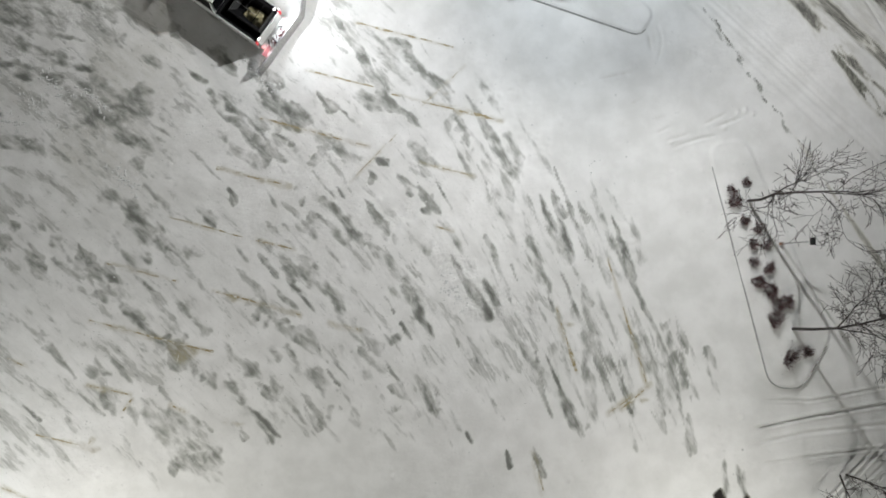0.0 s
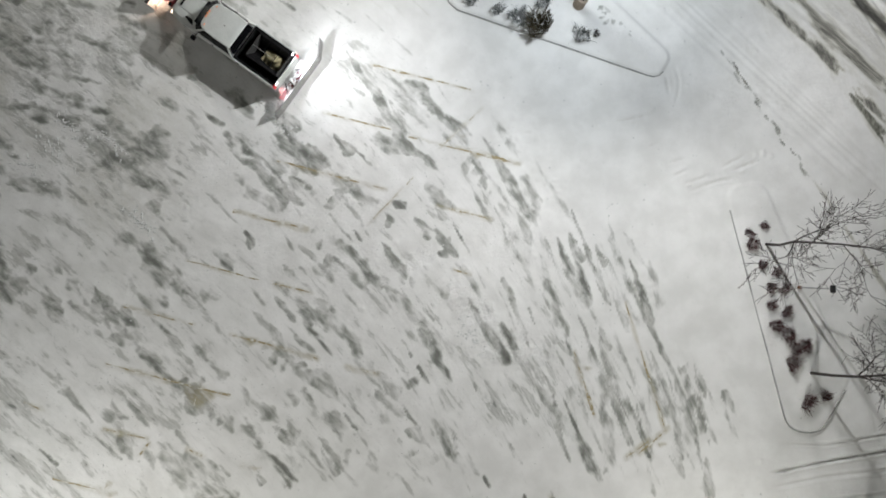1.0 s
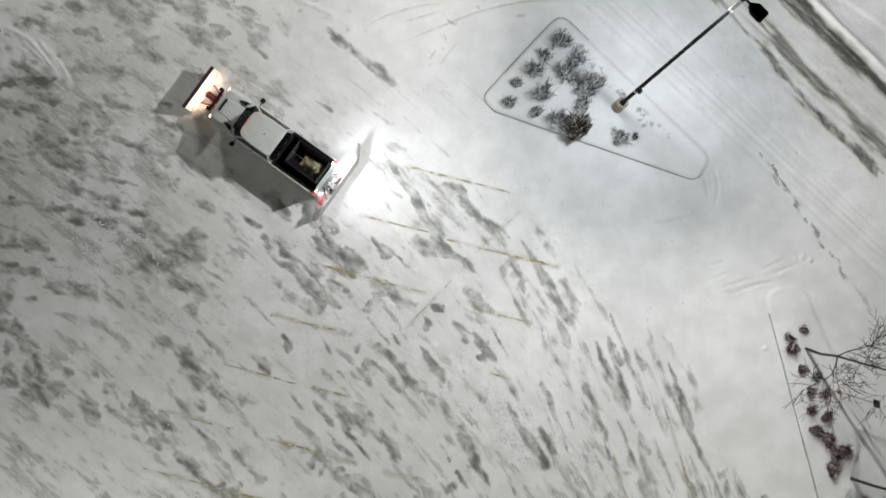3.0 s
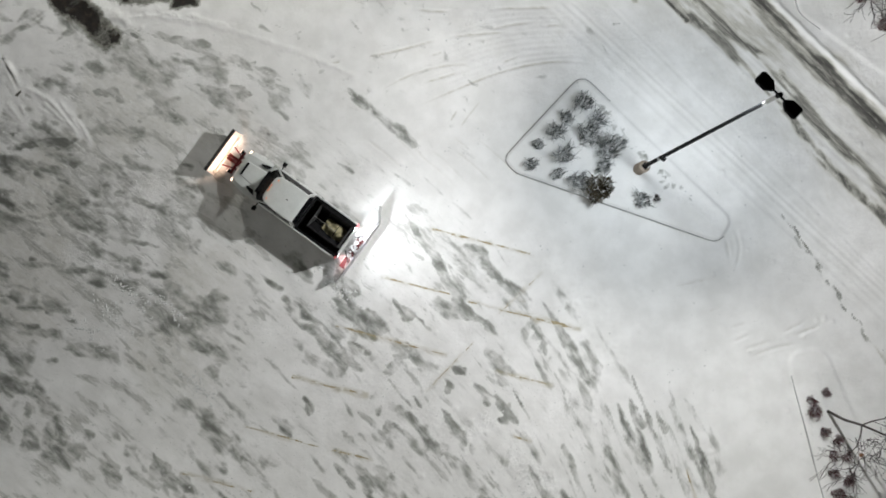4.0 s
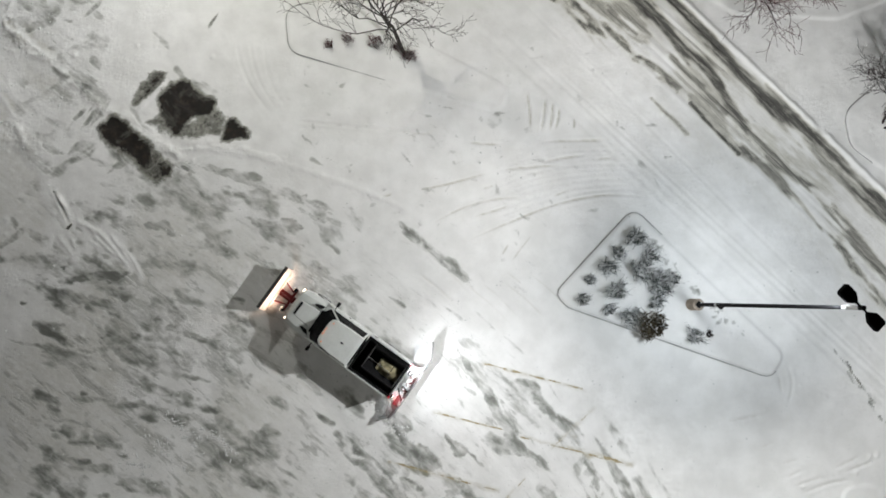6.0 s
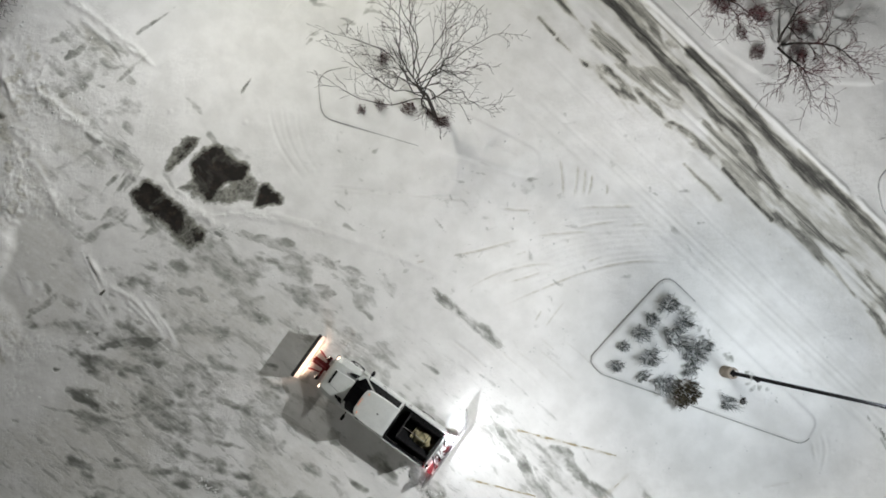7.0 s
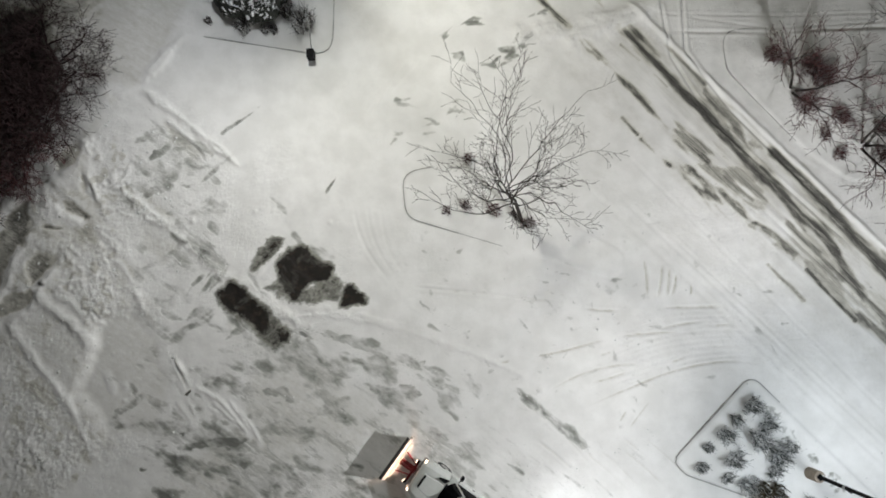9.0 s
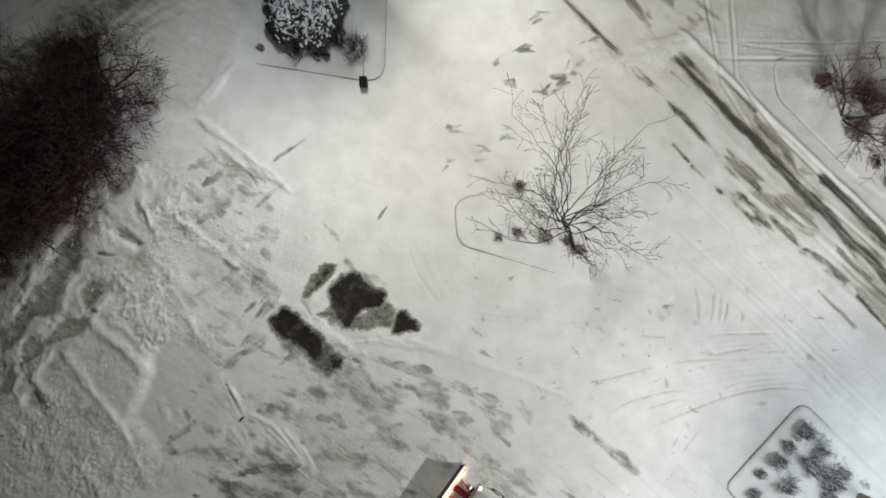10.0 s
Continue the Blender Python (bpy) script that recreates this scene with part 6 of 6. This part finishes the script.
def hull(sections):
    """Body sections along x: (x, half width, bottom, shoulder, top, top half width)."""
    rings = []
    for x, w, z0, z1, z2, wt in sections:
        rings.append([(x, -w * 0.96, z0), (x, -w, z0 + 0.12), (x, -w, z1), (x, -wt, z2 - 0.02), (x, -wt * 0.7, z2), (x, 0, z2 + 0.012),
                      (x, wt * 0.7, z2), (x, wt, z2 - 0.02), (x, w, z1), (x, w, z0 + 0.12), (x, w * 0.96, z0)])
    return loft(bmesh.new(), rings)


def pickup(m):
    t = tagged(empty("pickup_truck", m), "white long-bed pickup truck with ploughs front and rear", "truck")
    part("chassis", box(bmesh.new(), -2.95, 2.8, -0.5, 0.5, 0.42, 0.62, 0.03), BLACK, t)
    # nose: fenders and bonnet
    part("front_body", hull([(3.14, 0.56, 0.58, 0.86, 0.95, 0.46), (3.11, 0.72, 0.54, 0.88, 1.00, 0.60), (3.02, 0.84, 0.50, 0.93, 1.07, 0.68), (2.82, 0.93, 0.5, 0.98, 1.12, 0.73), (2.5, 0.98, 0.5, 1.02, 1.16, 0.76), (1.72, 1.0, 0.5, 1.06, 1.21, 0.80)]), WHITE, t, "white bonnet and wings")
    rings = []
    for x, w, z in ((2.93, 0.30, 1.095), (2.86, 0.40, 1.135), (2.5, 0.44, 1.185), (1.8, 0.50, 1.235), (1.74, 0.48, 1.215)):
        rings.append([(x, -w, z - 0.06), (x, -w * 0.86, z), (x, 0, z + 0.012), (x, w * 0.86, z), (x, w, z - 0.06)])
    part("bonnet_bulge", loft(bmesh.new(), rings), WHITE, t, "raised middle of the bonnet")
    part("bonnet_slot", box(bmesh.new(), 2.72, 2.83, -0.34, 0.34, 1.135, 1.178, 0.02), BLACK, t, "black slot across the bonnet")
    part("grille", box(bmesh.new(), 3.08, 3.14, -0.55, 0.55, 0.68, 0.92, 0.02), BLACK, t)
    part("bumper", box(bmesh.new(), 3.02, 3.2, -0.9, 0.9, 0.44, 0.62, 0.04), STEEL, t)
    for s in (-1, 1):
        part("headlight", box(bmesh.new(), 3.04, 3.11, s * 0.72 - 0.13, s * 0.72 + 0.13, 0.72, 0.92, 0.02), HEAD, t, "lit headlight")
    # cowl with its two dark corner fins
    bm = bmesh.new()
    box(bm, 1.62, 1.76, -0.60, 0.60, 1.19, 1.235, 0.01)
    part("cowl", bm, BLACK, t, "black cowl below the windscreen")
    for s in (-1, 1):
        bm = bmesh.new()
        ring = [(1.84, s * 0.58, 1.225), (1.70, s * 0.80, 1.2), (1.92, s * 0.76, 1.2), (2.20, s * 0.66, 1.19), (2.18, s * 0.58, 1.20)]
        loft(bm, [ring, [(x, y, z + 0.06) for x, y, z in ring]])
        part("wiper_fin", bm, BLACK, t, "dark fin at the windscreen's corner")
    # cab
    part("cab", hull([(1.70, 1.0, 0.5, 1.08, 1.21, 0.92), (1.0, 1.0, 0.5, 1.12, 1.22, 0.94), (-0.72, 1.0, 0.5, 1.12, 1.22, 0.94)]), WHITE, t, "white cab doors")
    top = [(1.12, 0.40), (1.07, 0.58), (0.94, 0.69), (0.64, 0.74), (0.2, 0.765), (-0.50, 0.765), (-0.68, 0.74)]
    rings = []
    for n, (x, w) in enumerate(top):
        z = 1.86 + (0.02, 0.035, 0.05, 0.065, 0.075, 0.07, 0.04)[n]
        rings.append([(x, -w, z - 0.07), (x, -w * 0.94, z - 0.015), (x, -w * 0.5, z), (x, w * 0.5, z), (x, w * 0.94, z - 0.015), (x, w, z - 0.07)])
    part("roof", loft(bmesh.new(), rings), WHITE, t, "pale snow-dusted roof")
    bm = bmesh.new()
    outer = [(1.46, 0.86, 1.225), (1.58, 0.72, 1.23), (1.73, 0.34, 1.235), (1.77, 0, 1.235), (1.73, -0.34, 1.235), (1.58, -0.72, 1.23), (1.46, -0.86, 1.225)]
    upper = [(0.88, 0.69, 1.855), (0.97, 0.64, 1.87), (1.09, 0.44, 1.875), (1.13, 0, 1.88), (1.09, -0.44, 1.875), (0.97, -0.64, 1.87), (0.88, -0.69, 1.855)]
    loft(bm, [[*outer, *[(x - 0.03, y, z - 0.02) for x, y, z in outer[::-1]]], [*upper, *[(x - 0.03, y, z - 0.02) for x, y, z in upper[::-1]]]])
    part("windscreen", bm, GLASS, t, "dark windscreen")
    for s in (-1, 1):
        for x0, x1, a, b in ((1.30, 0.36, 0.72, 0.32), (0.30, -0.60, 0.26, -0.56)):
            lo = [(x0, s * 0.925, 1.228), (x1, s * 0.925, 1.228), (x1, s * 0.89, 1.228), (x0, s * 0.89, 1.228)]
            hi = [(a, s * 0.765, 1.84), (b, s * 0.78, 1.84), (b, s * 0.745, 1.84), (a, s * 0.73, 1.84)]
            part("side_window", loft(bmesh.new(), [lo, hi]), GLASS, t, "dark side window")
        for lo, hi in (((1.44, 0.90), (0.84, 0.735)), ((0.33, 0.92), (0.29, 0.76)), ((-0.66, 0.945), (-0.62, 0.77))):
            part("pillar", rod(bmesh.new(), (lo[0], s * lo[1], 1.2), (hi[0], s * hi[1], 1.84), 0.035, 0.03, 8), BLACK if 0 < lo[0] < 1 else WHITE, t)
        mirror = part("mirror", box(bmesh.new(), 1.22, 1.36, min(s * 1.14, s * 1.36), max(s * 1.14, s * 1.36), 1.14, 1.42, 0.03), BLACK, t, "black towing mirror")
        part("mirror_arm", rod(bmesh.new(), (1.30, s * 0.96, 1.2), (1.30, s * 1.18, 1.26), 0.025), BLACK, mirror)
        for x in (1.25, -0.25):
            part("door_handle", box(bmesh.new(), x - 0.9 + 0.05, x - 0.9 + 0.2, min(s * 1.0, s * 1.025), max(s * 1.0, s * 1.025), 0.98, 1.02, 0.005), BLACK, t)
    part("rear_window", loft(bmesh.new(), [[(-0.72, 0.8, 1.22), (-0.72, -0.8, 1.22), (-0.70, -0.8, 1.22), (-0.70, 0.8, 1.22)], [(-0.66, 0.66, 1.86), (-0.66, -0.66, 1.86), (-0.64, -0.66, 1.86), (-0.64, 0.66, 1.86)]]), GLASS, t)
    for y, x in ((-0.50, 0.90), (-0.14, 1.05), (0, 1.06), (0.14, 1.05), (0.50, 0.90)):
        part("marker_light", box(bmesh.new(), x - 0.025, x + 0.025, y - 0.04, y + 0.04, 1.905, 1.945, 0.008), AMBER, t, "amber roof marker light")
    part("antenna", rod(bmesh.new(), (0.1, 0, 1.92), (0.02, 0, 1.99), 0.03, 0.012), BLACK, t)
    # bed
    part("bed_floor", box(bmesh.new(), -3.12, -0.80, -0.90, 0.90, 0.68, 0.74, 0.01), BLACK, t, "black bed liner")
    for s in (-1, 1):
        bm = bmesh.new()
        box(bm, -3.14, -0.78, min(s * 0.93, s * 1.0), max(s * 0.93, s * 1.0), 0.52, 1.27, 0.02)
        part("bed_side", bm, WHITE, t, "white bed side")
        part("bed_rail", box(bmesh.new(), -3.12, -0.80, min(s * 0.80, s * 0.935), max(s * 0.80, s * 0.935), 1.20, 1.262, 0.01), BLACK, t, "black rail cap")
        part("tail_light", box(bmesh.new(), -3.17, -3.12, s * 0.91 - 0.07, s * 0.91 + 0.07, 0.86, 1.2, 0.01), TAIL, t, "red tail light")
        part("arch", box(bmesh.new(), -2.55, -1.55, min(s * 0.72, s * 0.92), max(s * 0.72, s * 0.92), 0.74, 0.98, 0.06), BLACK, t)
    part("front_panel", box(bmesh.new(), -0.86, -0.78, -0.93, 0.93, 0.6, 1.27, 0.015), BLACK, t)
    part("tailgate", box(bmesh.new(), -3.2, -3.13, -0.84, 0.84, 0.58, 1.24, 0.02), WHITE, t, "white tailgate")
    part("rear_bumper", box(bmesh.new(), -3.42, -3.2, -0.92, 0.92, 0.48, 0.64, 0.03), STEEL, t)
    for x in (2.12, -2.05):
        for s in (-1, 1):
            wheel(x, s * 0.86, t)
    # front plough
    plough = part("front_plough", box(bmesh.new(), 3.2, 4.13, -0.16, 0.16, 0.32, 0.46, 0.02), RED, t, "red push frame with a straight blade")
    bm = bmesh.new()
    rings = []
    for y in (-1.18, -0.6, 0.0, 0.6, 1.18):
        curve = [(4.28, 0.04), (4.20, 0.2), (4.18, 0.42), (4.24, 0.62), (4.36, 0.78)]
        rings.append([(x, y, z) for x, z in curve] + [(x - 0.03, y, z) for x, z in curve[::-1]])
    loft(bm, rings)
    part("blade", bm, BLADE, plough, "scuffed pale blade")
    part("deflector", box(bmesh.new(), 4.33, 4.50, -1.2, 1.2, 0.78, 0.83, 0.01), RUBBER, plough, "black rubber flap along the blade's top")
    bm = bmesh.new()
    for y in (-0.95, -0.5, 0.5, 0.95):
        rod(bm, (4.16, y, 0.12), (4.13, y, 0.62), 0.03)
    rod(bm, (4.10, -1.0, 0.45), (4.10, 1.0, 0.45), 0.05)
    part("rib", bm, BLADE, plough)
    bm = bmesh.new()
    box(bm, 3.30, 3.42, -0.62, 0.62, 0.72, 0.80, 0.01)
    for s in (-1, 1):
        rod(bm, (3.36, s * 0.35, 0.4), (3.36, s * 0.35, 0.78), 0.035)
        rod(bm, (3.36, s * 0.3, 0.5), (4.12, s * 0.55, 0.42), 0.035)
    rod(bm, (3.36, 0, 0.78), (4.08, 0, 0.46), 0.04)
    part("lift_frame", bm, RED, plough, "dark red lift frame")
    for s in (-1, 1):
        lamp = part("plough_light", box(bmesh.new(), 3.34, 3.47, s * 0.55 - 0.09, s * 0.55 + 0.09, 0.80, 0.95, 0.02), BLACK, plough, "black plough light")
        part("lens", box(bmesh.new(), 3.47, 3.485, s * 0.55 - 0.075, s * 0.55 + 0.075, 0.81, 0.93, 0.004), HEAD, lamp, "lit warm white lens")
    # rear pull plough
    rear = part("rear_plough", box(bmesh.new(), -3.74, -3.4, -0.5, 0.5, 0.50, 0.57, 0.02), RED, t, "red pull plough with folding wings")
    part("rear_blade", box(bmesh.new(), -3.86, -3.78, -1.55, 1.55, 0.06, 0.80, 0.015), STEEL, rear, "snowy steel blade")
    for s in (-1, 1):
        wing = Matrix.Translation((-3.82, s * 1.56, 0)) @ Matrix.Rotation(s * radians(-8 if s > 0 else -30), 4, "Z")
        part("wing", box(bmesh.new(), -0.04, 0.04, min(0, s * (0.35 if s > 0 else 0.85)), max(0, s * (0.35 if s > 0 else 0.85)), 0.06, 0.74, 0.012, wing), STEEL, rear)
        part("ram", rod(bmesh.new(), (-3.6, s * 0.4, 0.62), (-3.76, s * 1.1, 0.66), 0.05), STEEL, rear)
        part("side_box", box(bmesh.new(), -3.72, -3.42, min(s * 0.58, s * 1.02), max(s * 0.58, s * 1.02), 0.5, 0.64, 0.02), BLADE if s > 0 else STEEL, rear)
        part("arm", rod(bmesh.new(), (-3.3, s * 0.4, 0.55), (-3.78, s * 0.55, 0.6), 0.05), STEEL, rear)
        z = 1.90 if s < 0 else 1.38
        part("light_mast", rod(bmesh.new(), (-3.16, s * 0.74, 1.1), (-3.2, s * 0.74, z + 0.04), 0.02), BLACK, t)
        lamp = part("work_light", box(bmesh.new(), -3.27, -3.17, s * 0.74 - 0.08, s * 0.74 + 0.08, z, z + 0.13, 0.015), BLACK, t, "black rear work light")
        part("lens", box(bmesh.new(), -3.282, -3.272, s * 0.74 - 0.065, s * 0.74 + 0.065, z + 0.015, z + 0.11, 0.002), WORK, lamp, "glaring white lens")
    bm = bmesh.new()
    dice = random.Random(4)
    for _ in range(46):
        x, y, r = dice.uniform(-3.76, -3.38), dice.uniform(-1.15, 1.0), dice.uniform(0.03, 0.10)
        made = bmesh.ops.create_icosphere(bm, subdivisions=1, radius=r)["verts"]
        for v in made:
            v.co = Vector((v.co.x * dice.uniform(0.8, 1.5) + x, v.co.y * dice.uniform(0.8, 1.5) + y, v.co.z * 0.55 + 0.58 + 0.05 * dice.random()))
    part("snow_load", bm, CLOD, rear, "lumps of snow lying on the frame")
    for y, z in ((-0.75, 0.62), (0.30, 0.60), (0.82, 0.64)):
        part("hose", rod(bmesh.new(), (-3.3, y * 0.5, z), (-3.75, y, z + 0.04), 0.03, 0.03, 8), BLACK, rear)
    part("hinge_plate", box(bmesh.new(), -3.80, -3.48, 0.62, 1.18, 0.60, 0.68, 0.02), RED, rear, "red hinge plate dusted with snow")
    return t


def spreader(m):
    t = tagged(empty("salt_spreader", m), "black hopper spreader half full of tan salt in the bed", "spreader")
    for s in (-1, 1):
        bm = bmesh.new()
        loft(bm, [[(-2.95, s * 0.25, 0.80), (-2.95, s * 0.29, 0.80), (-2.95, s * 0.62, 1.36), (-2.95, s * 0.58, 1.36)], [(-1.20, s * 0.25, 0.80), (-1.20, s * 0.29, 0.80), (-1.20, s * 0.62, 1.36), (-1.20, s * 0.58, 1.36)]])
        part("hopper_side", bm, BLACK, t)
        part("rim", box(bmesh.new(), -2.98, -1.17, s * 0.61 - 0.035, s * 0.61 + 0.035, 1.35, 1.40, 0.01), BLACK, t)
    for x in (-2.95, -1.2):
        part("hopper_end", box(bmesh.new(), x - 0.03, x + 0.03, -0.58, 0.58, 0.78, 1.38, 0.01), DUSTY, t)
    part("leg", box(bmesh.new(), -2.9, -1.25, -0.22, 0.22, 0.74, 0.82, 0.01), BLACK, t)
    for x in (-2.45, -1.8):
        part("screen_bar", rod(bmesh.new(), (x, -0.6, 1.385), (x, 0.6, 1.385), 0.013), BLACK, t)
    part("screen_bar", rod(bmesh.new(), (-2.45, 0.05, 1.39), (-1.22, 0.02, 1.39), 0.013), STEEL, t)
    bm = bmesh.new()
    bmesh.ops.create_grid(bm, x_segments=26, y_segments=18, size=0.5)
    for v in bm.verts:
        x, y = -2.34 + v.co.x * 1.16, 0.04 + v.co.y * 0.74 * (1 - 0.35 * abs(v.co.x)) + 0.1 * noise.noise((v.co.x * 3, v.co.y * 3, 5))
        v.co = (x, y, 0.98 + 0.28 * math.exp(-((x + 2.42) ** 2) / 0.22 - (y - 0.1) ** 2 / 0.14) + 0.08 * noise.noise((x * 5, y * 5, 1)) - 0.3 * max(0.0, abs(y) - 0.26))
    part("salt", bm, SALT, t, "tan road salt heaped in the hopper")
    return t


HEAD, WORK = glow("warm_headlight", (1.0, 0.74, 0.56), 5), glow("work_light", (1, 1, 1), 8)
AMBER, TAIL = glow("amber_marker", (0.9, 0.30, 0.08), 0.12), glow("red_tail_light", (0.6, 0.03, 0.04), 0.15)
truck_at = pose(-5.0 * K, -0.4 * K, 0.02, 0, 0, 144.4) @ Matrix.Scale(0.91, 4)
pickup(truck_at)
spreader(truck_at @ Matrix.Translation((-0.06, -0.14, 0.02)))
for s in (-1, 1):
    spot("plough_lamp", truck_at @ Vector((3.53, s * 0.55, 0.9)), truck_at @ Vector((5.2, s * 0.6, 0.2)), 75, 112, WARM, 0.8, 0.06)
for s, watts in ((-1, 380), (1, 60)):
    spot("work_lamp", truck_at @ Vector((-3.31, s * 0.74, 1.97 if s < 0 else 1.45)), truck_at @ Vector((-4.9, s * 2.0, 0.0)), watts, 146, (0.93, 0.955, 1.0), 1.0, 0.06)
for s, watts in ((-1, 2), (1, 9)):
    spot("tail_lamp", truck_at @ Vector((-3.22, s * 0.9, 1.0)), truck_at @ Vector((-4.2, s * 0.9, 0.2)), watts, 120, (1.0, 0.08, 0.08), 1.0, 0.05)
